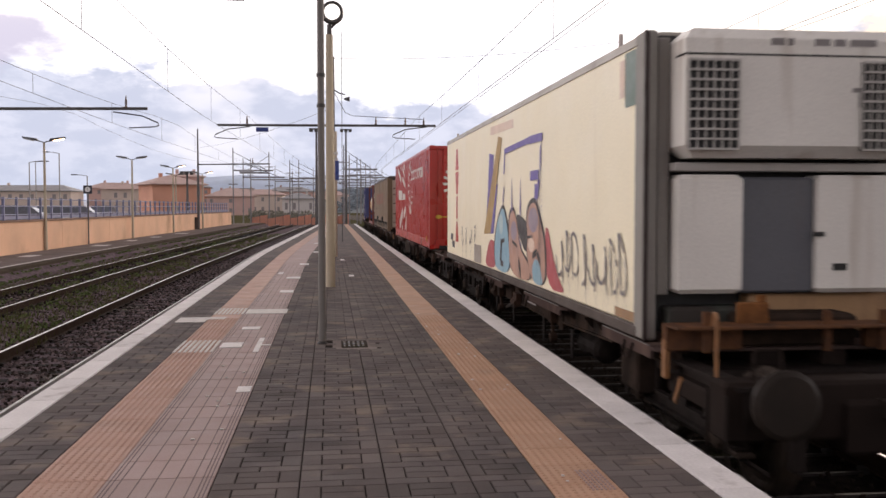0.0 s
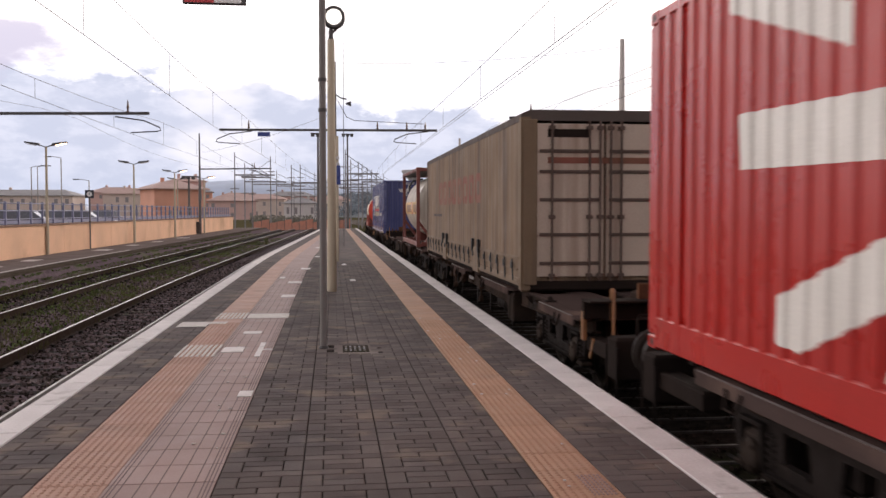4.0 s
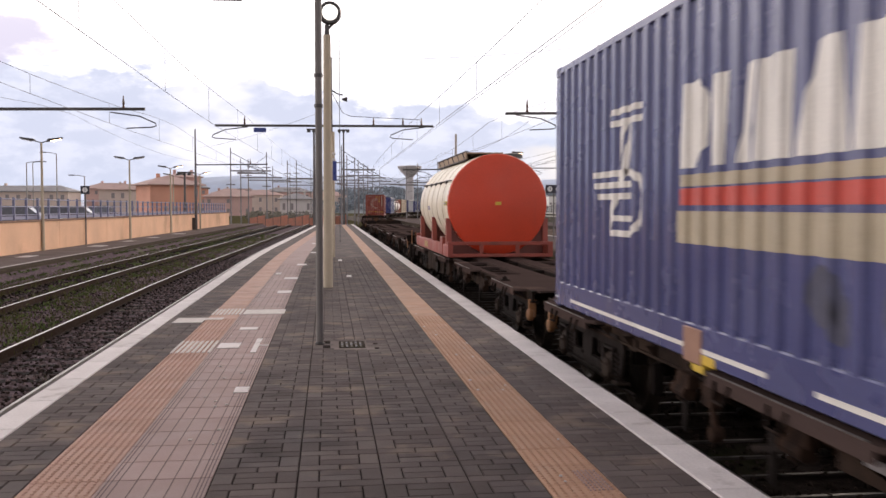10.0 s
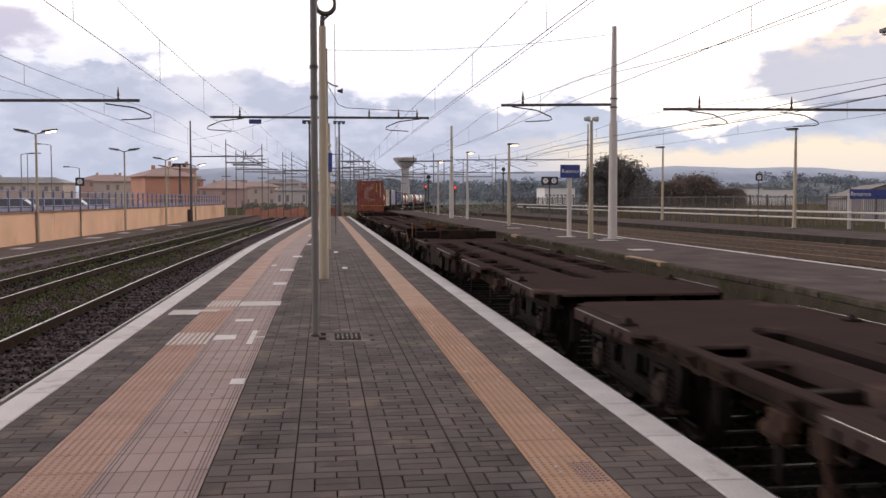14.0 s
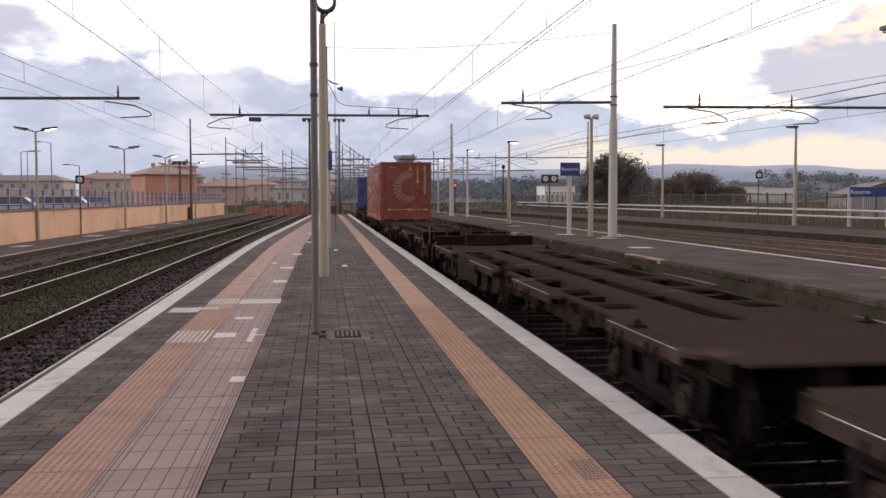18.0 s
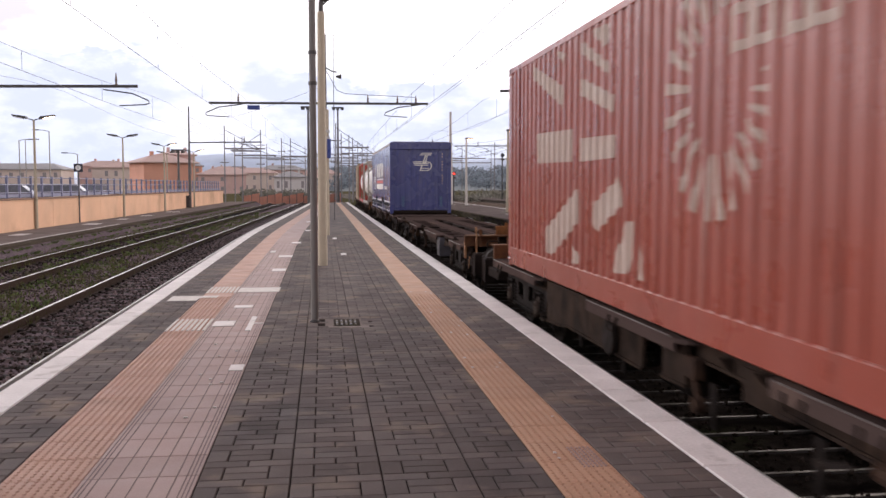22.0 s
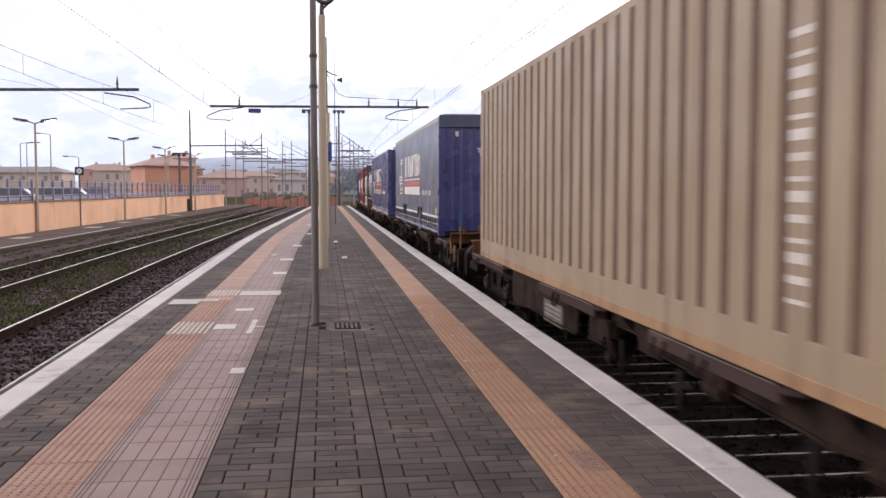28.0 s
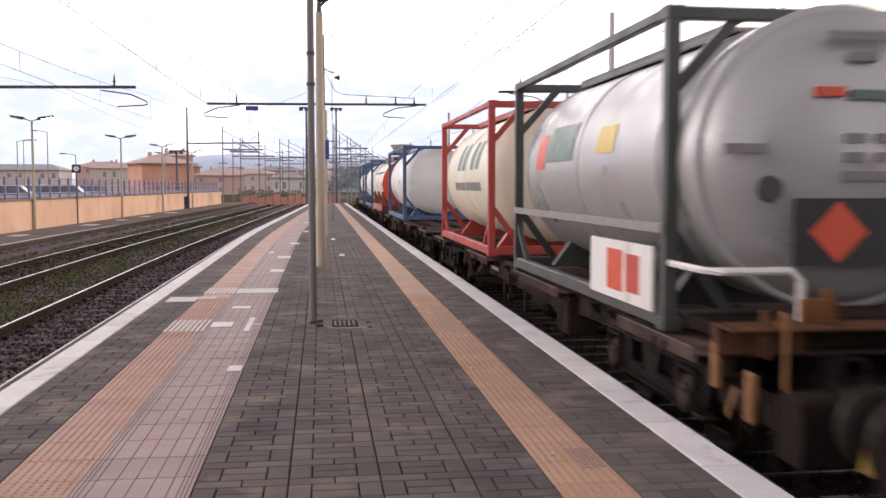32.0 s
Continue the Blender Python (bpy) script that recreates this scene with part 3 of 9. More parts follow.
BEND_Y, BEND_R = 60.0, 948.0


def main_line(s):
    """Place and heading on the freight track, s metres along it."""
    if s <= BEND_Y:
        return 3.99, s, 0.0
    a = (s - BEND_Y) / BEND_R
    return 3.99 + BEND_R * (1 - math.cos(a)), BEND_Y + BEND_R * math.sin(a), a


def left_shift(y):
    """The left tracks, wall and platform edge drift to the right beyond 32 m."""
    return 0.0 if y < 26 else 0.027 * ((y - 26) ** 2 / 24 if y < 38 else (y - 32))


def side_line(x0):
    return lambda s: (x0 + left_shift(s), s, 0.0)


def sweep(shape, line, section, s0, s1, step=4.0, closed=True):
    """Pulls a section of (across, height) points along a line of the plan."""
    n = max(1, int(round((s1 - s0) / step)))
    k, rows = len(section), []
    for i in range(n + 1):
        x, y, a = line(s0 + (s1 - s0) * i / n)
        rows += [(x + u * math.cos(a), y - u * math.sin(a), z) for u, z in section]
    f = []
    for i in range(n):
        for j in range(k if closed else k - 1):
            f.append((i * k + j, i * k + (j + 1) % k, (i + 1) * k + (j + 1) % k, (i + 1) * k + j))
    if closed:
        f += [tuple(range(k)), tuple(n * k + j for j in range(k - 1, -1, -1))]
    return shape.add(rows, f)


# how far the train has come by the time t
PULL = (169.898, 25.575, -5.481, -1.767, 2.842, 0.008)


def run(t):
    u = (t - 16) / 16
    return sum(c * (u ** (j + 1) - (-1) ** (j + 1)) for j, c in enumerate(PULL))


# ---- ground, tracks ----
ground = thing("ground", "flat dry soil and rough grass reaching the hills", "ground", kind="structure")
part("soil", Shape().add([(-2600, -400, -0.95), (2600, -400, -0.95), (2600, 3600, -0.95), (-2600, 3600, -0.95)], [(0, 1, 2, 3)]), M_GROUND, ground)

RIGHT_SLANT = -0.055


def right_line(x40):
    return lambda s: (x40 + RIGHT_SLANT * (s - 40), s, math.atan(RIGHT_SLANT))


bed = thing("ballast_bed", "dark crushed stone ballast between the rails", "ballast", kind="structure")
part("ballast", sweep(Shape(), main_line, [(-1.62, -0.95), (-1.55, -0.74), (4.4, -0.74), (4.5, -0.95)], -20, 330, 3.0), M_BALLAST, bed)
part("ballast", sweep(Shape(), side_line(0), [(-9.55, -0.95), (-9.45, -0.75), (-6.0, -0.726), (-2.52, -0.727), (-2.45, -0.95)], -20, 300, 4.0), M_BALLAST_LEFT, bed)
part("ballast", sweep(Shape(), right_line(17.5), [(-5.2, -0.95), (-4.9, -0.42), (3.6, -0.42), (3.8, -0.95)], -20, 220, 6.0), M_BALLAST_PALE, bed)


def rail_pair(name, line, s0, s1, step, label, head_material=None, body_material=None):
    t = thing(name, label, "railway track", "tracks of the station", kind="structure")
    for side in (-0.7525, 0.7525):
        foot = [(side - 0.07, -0.72), (side + 0.07, -0.72), (side + 0.07, -0.705), (side + 0.01, -0.69), (side + 0.01, -0.595), (side - 0.01, -0.595), (side - 0.01, -0.69), (side - 0.07, -0.705)]
        body = [(side - 0.034, -0.597), (side + 0.034, -0.597), (side + 0.034, -0.564), (side + 0.027, -0.554), (side - 0.027, -0.554), (side - 0.034, -0.564)]
        head = [(side - 0.023, -0.556), (side + 0.023, -0.556), (side + 0.018, -0.55), (side - 0.018, -0.55)]
        r = part("rail", sweep(sweep(Shape(), line, foot, s0, s1, step), line, body, s0, s1, step), body_material or M_RAIL, t)
        part("rail_head", sweep(Shape(), line, head, s0, s1, step), head_material or M_RAILHEAD, r, "worn running surface")
    return t


def sleepers(parent, line, s0, s1, lone, half=0.13, material=None):
    """Concrete sleepers with their fastenings; the nearest are single pieces."""
    one, material = Shape(), material or M_SLEEPER
    one.box(-1.2, -half, -0.86, 1.2, half, -0.722, 0.02)
    for x in (-0.7525, 0.7525):
        for d in (-0.105, 0.105):
            one.box(x + d - 0.035, -0.05, -0.722, x + d + 0.035, 0.05, -0.68, 0.01)
    data = one.mesh("sleeper", material)
    rest, s, k = Shape(), s0, 0
    while s < s1:
        x, y, a = line(s)
        if lone[0] <= s <= lone[1]:
            piece("sleeper", data, parent, (x, y, 0), -a)
        else:
            c, q = math.cos(a), math.sin(a)
            rest.add([(x + u * c + w * q, y - u * q + w * c, z) for u, w, z in one.v[:16]], one.f[:14])
        s += 0.6
    tagged(part("sleepers", rest, material, parent), kind="stuff")


def loose_stones(line, x0, x1, s0, s1, z, count, seed, material):
    """Crushed stones lying on the bed, thinner with distance."""
    rnd, sh = random.Random(seed), Shape()
    for _ in range(count):
        s = s0 + (s1 - s0) * rnd.random() ** 1.6
        x, y, _a = line(s)
        x += rnd.uniform(x0, x1)
        r, h, a = rnd.uniform(0.022, 0.052), rnd.uniform(0.015, 0.045), rnd.uniform(0, 6.3)
        k = len(sh.v)
        for q in range(4):
            g = a + q * 1.571 + rnd.uniform(-0.3, 0.3)
            sh.v.append((x + r * math.cos(g), y + r * math.sin(g), z - 0.01 + rnd.uniform(0, 0.012)))
        for q in range(3):
            g = a + 0.5 + q * 2.09
            sh.v.append((x + 0.55 * r * math.cos(g), y + 0.55 * r * math.sin(g), z + h + rnd.uniform(-0.006, 0.006)))
        sh.f += [(k, k + 1, k + 4), (k + 1, k + 2, k + 5, k + 4), (k + 2, k + 3, k + 6, k + 5), (k + 3, k, k + 4, k + 6), (k + 4, k + 5, k + 6)]
    tagged(part("loose_stones", sh, material, bed), kind="stuff")


def weeds(line, x0, x1, s0, s1, z, count, seed):
    """Low tufts of blades and leaves between the stones."""
    rnd, sh = random.Random(seed), Shape()
    for _ in range(count):
        s = s0 + (s1 - s0) * rnd.random() ** 1.3
        x, y, _a = line(s)
        x += rnd.uniform(x0, x1)
        for _b in range(rnd.randint(5, 12)):
            a, r, h = rnd.uniform(0, 6.3), rnd.uniform(0.03, 0.13), rnd.uniform(0.02, 0.09)
            k = len(sh.v)
            c, q, w = math.cos(a), math.sin(a), rnd.uniform(0.008, 0.02)
            bx, by = x + rnd.uniform(-0.12, 0.12), y + rnd.uniform(-0.25, 0.25)
            sh.v += [(bx - q * w, by + c * w, z), (bx + q * w, by - c * w, z), (bx + c * r * 0.6 + q * w, by + q * r * 0.6 - c * w, z + h), (bx + c * r, by + q * r, z + h * 0.9), (bx + c * r * 0.6 - q * w, by + q * r * 0.6 + c * w, z + h)]
            sh.f.append((k, k + 1, k + 2, k + 3, k + 4))
    tagged(part("weeds", sh, M_WEED, bed), kind="stuff")


loose_stones(side_line(0), -9.3, -2.6, 7, 48, -0.728, 9000, 3, M_STONES)
loose_stones(right_line(17.5), -4.8, 3.5, 16, 46, -0.42, 4500, 4, M_STONES_PALE)
weeds(side_line(0), -9.36, -9.2, 14, 90, -0.40, 260, 5)
weeds(side_line(0), -9.2, -8.95, 14, 90, -0.56, 260, 15)
weeds(side_line(0), -8.95, -8.55, 12, 80, -0.72, 620, 16)
weeds(side_line(0), -8.3, -7.2, 14, 70, -0.72, 200, 17)
weeds(side_line(0), -6.9, -5.1, 9, 80, -0.73, 380, 6)
weeds(side_line(0), -3.1, -2.6, 7, 60, -0.73, 120, 7)

track_main = rail_pair("track_1", main_line, -15, 320, 3.0, "freight track with dark concrete sleepers beside the platform")
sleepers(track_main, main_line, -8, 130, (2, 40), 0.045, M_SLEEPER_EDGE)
track_left = rail_pair("track_2", side_line(-4.12), -10, 290, 4.0, "track with polished rails beside the island platform")
sleepers(track_left, side_line(-4.12), -8, 130, (9, 50))
track_far_left = rail_pair("track_3", side_line(-7.72), -10, 290, 4.0, "overgrown track beside the low platform")
sleepers(track_far_left, side_line(-7.72), -8.2, 130, (16, 50))
track_right = rail_pair("track_4", right_line(15.9), -10, 210, 6.0, "rusty track between two platforms", M_RAIL_DULL, M_RAIL_DRY)
sleepers(track_right, right_line(15.9), -9, 110, (20, 50), 0.13, M_SLEEPER_DRY)
track_far_right = rail_pair("track_5", right_line(19.5), -10, 210, 6.0, "rusty track beside the outer platform", M_RAIL_DULL, M_RAIL_DRY)
sleepers(track_far_right, right_line(19.5), -8.8, 110, (25, 55), 0.13, M_SLEEPER_DRY)
for raised_track in (track_right, track_far_right):
    raised_track.location.z = 0.34


def scatter(name, label, category, material, count, spot, make, parent=None):
    rnd, sh = random.Random(name), Shape()
    for _ in range(count):
        make(sh, rnd, *spot(rnd))
    ob = new(name, sh.mesh(name, material))
    return tagged(ob, label, category, kind="stuff")


def stone(sh, rnd, x, y, z):
    r = rnd.uniform(0.02, 0.042)
    p = [Vector(d) * r * rnd.uniform(0.6, 1.2) for d in ((1, 0, 0), (0, 1, 0), (-1, 0, 0), (0, -1, 0), (0.2, 0.1, 0.8), (0, 0, -0.6))]
    q = Euler((rnd.uniform(-1, 1), rnd.uniform(-1, 1), rnd.uniform(0, 6))).to_matrix()
    sh.add([q @ v + Vector((x, y, z)) for v in p], [(0, 1, 4), (1, 2, 4), (2, 3, 4), (3, 0, 4), (1, 0, 5), (2, 1, 5), (3, 2, 5), (0, 3, 5)])


def tuft(sh, rnd, x, y, z, tall=0.16, wide=0.07, blades=6):
    for _ in range(blades):
        a, h, w = rnd.uniform(0, 6.28), tall * rnd.uniform(0.5, 1.3), wide * rnd.uniform(0.5, 1.2)
        dx, dy = math.cos(a), math.sin(a)
        bx, by = x + rnd.uniform(-0.06, 0.06), y + rnd.uniform(-0.06, 0.06)
        sh.add([(bx - dy * 0.006, by + dx * 0.006, z), (bx + dy * 0.006, by - dx * 0.006, z), (bx + dx * w, by + dy * w, z + h)], [(0, 1, 2)])


def left_spot(x0, x1, y0, y1):
    def spot(rnd):
        y = y0 + (y1 - y0) * rnd.random() ** 1.6
        return rnd.uniform(x0, x1) + left_shift(y), y, -0.722
    return spot


scatter("ballast_stones", "loose dark crushed stones between the rusty rails", "stones", M_STONE, 16000, left_spot(-9.3, -2.6, 7, 44), stone)
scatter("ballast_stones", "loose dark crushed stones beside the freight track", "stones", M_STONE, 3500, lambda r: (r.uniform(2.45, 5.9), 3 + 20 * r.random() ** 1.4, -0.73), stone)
scatter("weeds", "patchy green weeds growing in the ballast", "weeds", M_GRASS, 1500, left_spot(-7.6, -4.8, 12, 70), tuft)
scatter("weeds", "green grass verge beside the low platform", "grass", M_GRASS, 4600, left_spot(-9.7, -8.4, 16, 95), lambda s, r, x, y, z: tuft(s, r, x, y, z, 0.22, 0.1, 6))
scatter("weeds", "sparse weeds along the near rail", "weeds", M_GRASS, 260, left_spot(-3.6, -2.7, 8, 50), tuft)
scatter("weeds", "weeds sprouting at the foot of the platform wall", "weeds", M_GRASS, 260, lambda r: (8.3 + 0.12 * r.random(), r.uniform(14, 70), -0.5 + 0.3 * r.random()), lambda s, r, x, y, z: tuft(s, r, x, y, z, 0.25, 0.12, 5))


# ---- platforms ----
platform = thing("platform", "paved island platform between two tracks", "platform", kind="structure")
PLAT_END, WIDE_L, WIDE_R = 88.0, -2.5, 2.42


def edge_left(y):
    return WIDE_L + left_shift(y)


def plat_body():
    sh, ys = Shape(), [-12, 0, 10, 20, 26, 30, 34, 38, 45, 55, 65, 75, PLAT_END]
    k = 4
    for y in ys:
        sh.v += [(edge_left(y) + 0.06, y, -0.95), (edge_left(y) + 0.03, y, -0.045), (WIDE_R - 0.03, y, -0.045), (WIDE_R - 0.06, y, -0.95)]
    for i in range(len(ys) - 1):
        sh.f += [(i * k + j, i * k + j + 1, (i + 1) * k + j + 1, (i + 1) * k + j) for j in range(3)]
    sh.f += [(0, 1, 2, 3), tuple((len(ys) - 1) * k + j for j in (3, 2, 1, 0))]
    return sh


part("retaining_wall", plat_body(), M_CONC, platform)
part("joint_bed", sweep(Shape(), side_line(0), [(-2.45, -0.05), (2.0, -0.05), (2.0, -0.012), (-2.45, -0.012)], -10, 34, 4.0), M_JOINT, platform)
part("joint_bed", sweep(Shape(), lambda s: (0, s, 0), [(2.0, -0.05), (2.2, -0.05), (2.2, -0.012), (2.0, -0.012)], -10, 34, 4.0), M_JOINT, platform)


def far_paving():
    sh, ys = Shape(), [30, 34, 38, 45, 55, 65, 75, PLAT_END]
    for y in ys:
        sh.v += [(edge_left(y) + 0.1, y, -0.006), (WIDE_R - 0.1, y, -0.006)]
    sh.f += [(2 * i, 2 * i + 1, 2 * i + 3, 2 * i + 2) for i in range(len(ys) - 1)]
    return sh


part("far_paving", far_paving(), M_PAVERS, platform)
part("near_paving", Shape().box(-2.3, -11, -0.02, 2.2, -4.42, -0.004), M_PAVERS, platform)
rim = sweep(Shape(), side_line(0), [(-2.590, -0.11), (-2.562, -0.11), (-2.562, -0.012), (-2.590, -0.012)], -8, PLAT_END, 4.0)
part("edge_gap", sweep(Shape(), side_line(0), [(-2.562, -0.2), (-2.50, -0.2), (-2.50, -0.05), (-2.562, -0.05)], -8, PLAT_END, 4.0), M_DARK, platform)
part("edge_rim", rim, M_GREY_POLE, platform, "pale steel edge strip")

low_platform = thing("low_platform", "low asphalt platform with faded white line", "platform", kind="structure")
part("deck", sweep(Shape(), side_line(0), [(-12.6, -0.95), (-12.6, -0.25), (-9.42, -0.25), (-9.40, -0.95)], -10, 108, 4.0), M_ASPHALT, low_platform)
part("verge", sweep(Shape(), side_line(0), [(-9.42, -0.95), (-9.38, -0.33), (-9.15, -0.46), (-8.82, -0.715), (-8.75, -0.95)], -10, 108, 4.0), M_BALLAST_LEFT, bed)
part("edge_stone", sweep(Shape(), side_line(0), [(-9.80, -0.30), (-9.80, -0.244), (-9.38, -0.244), (-9.38, -0.42)], -10, 108, 4.0), M_MOSSY, low_platform)
part("painted_line", sweep(Shape(), side_line(0), [(-10.02, -0.249), (-10.02, -0.244), (-9.92, -0.244), (-9.92, -0.249)], 8, 46, 4.0), M_WHITE_MARK, low_platform)
for y, w in ((31.5, 0.6), (36.0, 0.5), (45.5, 0.7), (52, 0.5), (58, 0.6), (66, 0.8)):
    part("repair_patch", Shape().box(-11.6 + left_shift(y), y, -0.249, -11.6 + w + left_shift(y), y + 1.3, -0.245), M_COPING, low_platform)

mid_platform = thing("middle_platform", "old asphalt platform with mossy retaining wall", "platform", kind="structure")
part("retaining_wall", Shape().box(8.45, -12, -0.95, 12.5, 128, -0.012), M_MOSSY, mid_platform)
part("deck", Shape().box(8.62, -12, -0.012, 12.32, 128, 0.0), M_ASPHALT_DARK, mid_platform)
part("kerb", Shape().box(8.42, -12, -0.10, 8.62, 12, 0.004, 0.02).box(8.42, 72, -0.10, 8.62, 128, 0.004, 0.02), M_MOSSY, mid_platform)
KERB = [Shape().box(0, 0.012, -0.11, 0.20, ln - 0.012, 0.0, 0.018).mesh("kerb_stone", M_KERB) for ln in (0.8, 1.0, 1.2)]
rnd, y = random.Random(41), 12.0
while y < 71.4:
    k = rnd.randrange(3)
    piece("kerb_stone", KERB[k], mid_platform, (8.415 + rnd.uniform(-0.015, 0.015), y, rnd.uniform(-0.012, 0.008)), rnd.uniform(-0.008, 0.008))
    y += (0.8, 1.0, 1.2)[k]
part("edge_line", Shape().box(12.40, -12, -0.02, 12.50, 128, 0.006, 0.005), M_COPING, mid_platform, "worn white edge line")
for y, x in ((35.0, 10.9), (38.6, 10.2), (36.5, 11.6), (28.3, 9.9), (50.5, 10.4), (76.3, 10.5)):
    part("white_slab", Shape().box(x - 0.35, y - 0.3, 0.0, x + 0.35, y + 0.3, 0.012), M_WHITE_MARK, mid_platform)
for y in (23.2, 24.7, 40.8):
    part("ochre_mark", Shape().box(8.41, y - 0.65, -0.10, 8.60, y + 0.65, 0.009), M_OCHRE_MARK, mid_platform)

outer_platform = thing("outer_platform", "outer asphalt platform beyond the far tracks", "platform", kind="structure")
part("retaining_wall", sweep(Shape(), right_line(21.25), [(0, -0.95), (0, -0.01), (5.4, -0.01), (5.4, -0.95)], -10, 130, 8.0), M_WALL_DARK, outer_platform)
part("deck", sweep(Shape(), right_line(21.25), [(0.25, -0.012), (0.25, 0.0), (5.3, 0.0), (5.3, -0.012)], -10, 130, 8.0), M_ASPHALT_DARK, outer_platform)


# ---- platform furniture ----
def turned(prof, material, name, parent, n=14, label=""):
    return part(name, Shape().lathe(prof, n, "z"), material, parent, label, smooth=True)


def near_post():
    t = thing("sign_post", "slim galvanised steel post standing on the paving", "post", m=pose(-0.10, 10.95, 0))
    turned([(0, 0.041), (6.2, 0.039)], M_POST, "shaft", t)
    turned([(0, 0.06), (0.012, 0.06), (0.02, 0.048), (0.03, 0.044)], M_STEEL, "base_collar", t)
    for z in (2.75, 3.1):
        turned([(z, 0.05), (z + 0.04, 0.05)], M_STEEL, "clamp", t)
    part("bracket_arm", Shape().tube((0, 0, 4.42), (-1.55, -0.1, 4.42), 0.02, 8), M_GREY_POLE, t)
    s = part("hanging_board", Shape().box(-1.55, -0.13, 3.93, -0.85, -0.07, 4.37, 0.008), M_STEEL, t, "red and pale hanging sign board")
    part("red_field", Shape().box(-1.53, -0.136, 3.945, -1.20, -0.130, 4.355), M_RED_SIGN, s)
    part("pale_field", Shape().box(-1.20, -0.136, 3.945, -0.90, -0.130, 4.355), M_SIGN_WHITE, s)
    return t


near_post()


def clock_post():
    t = thing("clock_post", "cream painted post carrying a round lit clock", "clock post", m=pose(0.0, 18.75, 0))
    sh = Shape().lathe([(0, 0.095), (1.0, 0.09), (5.0, 0.07)], 14, "z")
    part("shaft", sh, M_CREAM_POLE, t, smooth=True)
    turned([(5.0, 0.05), (5.2, 0.045)], M_STEEL, "neck", t)
    c = part("clock_case", Shape().lathe([(-0.09, 0.15), (-0.1, 0.205), (-0.06, 0.225), (0.06, 0.225), (0.1, 0.205), (0.09, 0.15)], 26, "y", (0.06, 0, 5.43)), M_STEEL, t, smooth=True)
    part("clock_face", Shape().lathe([(-0.095, 0.0), (-0.095, 0.155)], 26, "y", (0.06, 0, 5.43)), M_DISC, c, "white glowing dial")
    part("bracket", Shape().bar((0, 0, 5.1), (0.12, 0, 5.22), 0.05, 0.04), M_STEEL, t)
    return t


clock_post()


def catenary_wire(name, x_of, y0, y1, z0, z1, label, sag=0.0, r=0.0095, step=50.0):
    pts, y = [], y0
    while y <= y1 + 0.1:
        u = ((y - 43) / step) % 1.0
        pts.append((x_of(y), y, z0 + (z1 - z0) * 4 * (u - 0.5) ** 2))
        y += step / 10
    t = thing(name, label, "overhead wire", "overhead wires")
    part("strand", Shape().path(pts, r, 5), M_WIRE, t)
    return t


def hung_pair(x_of, y0, y1, lo, mid, hi, label, r=0.008):
    """A contact wire under a sagging carrying wire, with its droppers."""
    catenary_wire("contact_wire", x_of, y0, y1, lo, lo, label, r=r)
    c = catenary_wire("carrier_wire", x_of, y0, y1, mid, hi, label, r=r)
    y = y0 + 3
    while y < y1:
        u = ((y - 43) / 50) % 1.0
        part("dropper", Shape().tube((x_of(y), y, lo), (x_of(y), y, mid + (hi - mid) * 4 * (u - 0.5) ** 2), 0.006, 4), M_WIRE, c)
        y += 8.33


hung_pair(lambda y: main_line(y)[0] - 0.05, -20, 180, 4.58, 5.42, 5.66, "contact and carrying wires over the freight track")
catenary_wire("contact_wire", lambda y: main_line(y)[0] + 0.06, -20, 180, 4.58, 4.58, "second contact wire over the freight track", r=0.006)
hung_pair(lambda y: -4.1 + left_shift(y), -20, 180, 4.55, 5.62, 5.85, "contact and carrying wires over the platform track", 0.007)
hung_pair(lambda y: -7.4 + left_shift(y), -20, 180, 4.45, 4.9, 5.5, "contact and carrying wires over the overgrown track", 0.007)
hung_pair(lambda y: 7.75 + 0 * y, -20, 150, 4.65, 5.1, 5.8, "contact and carrying wires beside the middle platform", 0.008)
hung_pair(lambda y: 15.6 + RIGHT_SLANT * (y - 35), -20, 150, 4.6, 5.05, 5.7, "contact and carrying wires over the rusty track", 0.008)
hung_pair(lambda y: 19.4 + RIGHT_SLANT * (y - 35), -20, 150, 4.6, 5.05, 5.7, "contact and carrying wires over the outermost track", 0.008)
catenary_wire("feeder_wire", lambda y: 11.3 + 0 * y, -20, 150, 5.9, 7.2, "feeder cable strung along the masts", r=0.010)
catenary_wire("feeder_wire", lambda y: 11.2 + 0 * y, -20, 150, 3.9, 4.2, "low cable strung between the masts", r=0.010)
catenary_wire("feeder_wire", lambda y: 11.35 + 0 * y, -20, 150, 3.7, 4.05, "low cable strung between the masts", r=0.010)
catenary_wire("feeder_wire", lambda y: -12.0 + left_shift(y), -20, 150, 5.2, 6.0, "feeder cable on the wall side masts", r=0.007)


def span_wire(a, b, label, r=0.008):
    t = thing("span_wire", label, "overhead wire", "overhead wires")
    a, b = Vector(a), Vector(b)
    part("strand", Shape().path([a.lerp(b, k / 8) - Vector((0, 0, 0.25 * (1 - (k / 4 - 1) ** 2))) for k in range(9)], r, 5), M_WIRE, t)


span_wire((0.15, 43, 8.35), (11.26, 35.5, 8.0), "thin span wire from mast to mast")
span_wire((0.15, 43, 6.1), (-10.5, 78, 6.4), "thin span wire from mast to mast")


def swan_arm(sh, x, y, z, way):
    """The bent steady arm under a beam; way is +1 or -1 across the track."""
    sh.path([(x - way * 0.55, y, z - 0.05), (x + way * 0.45, y, z - 0.18), (x + way * 1.0, y, z - 0.42), (x + way * 1.05, y, z - 0.52), (x + way * 0.9, y, z - 0.57), (x, y, z - 0.62)], 0.024, 6)


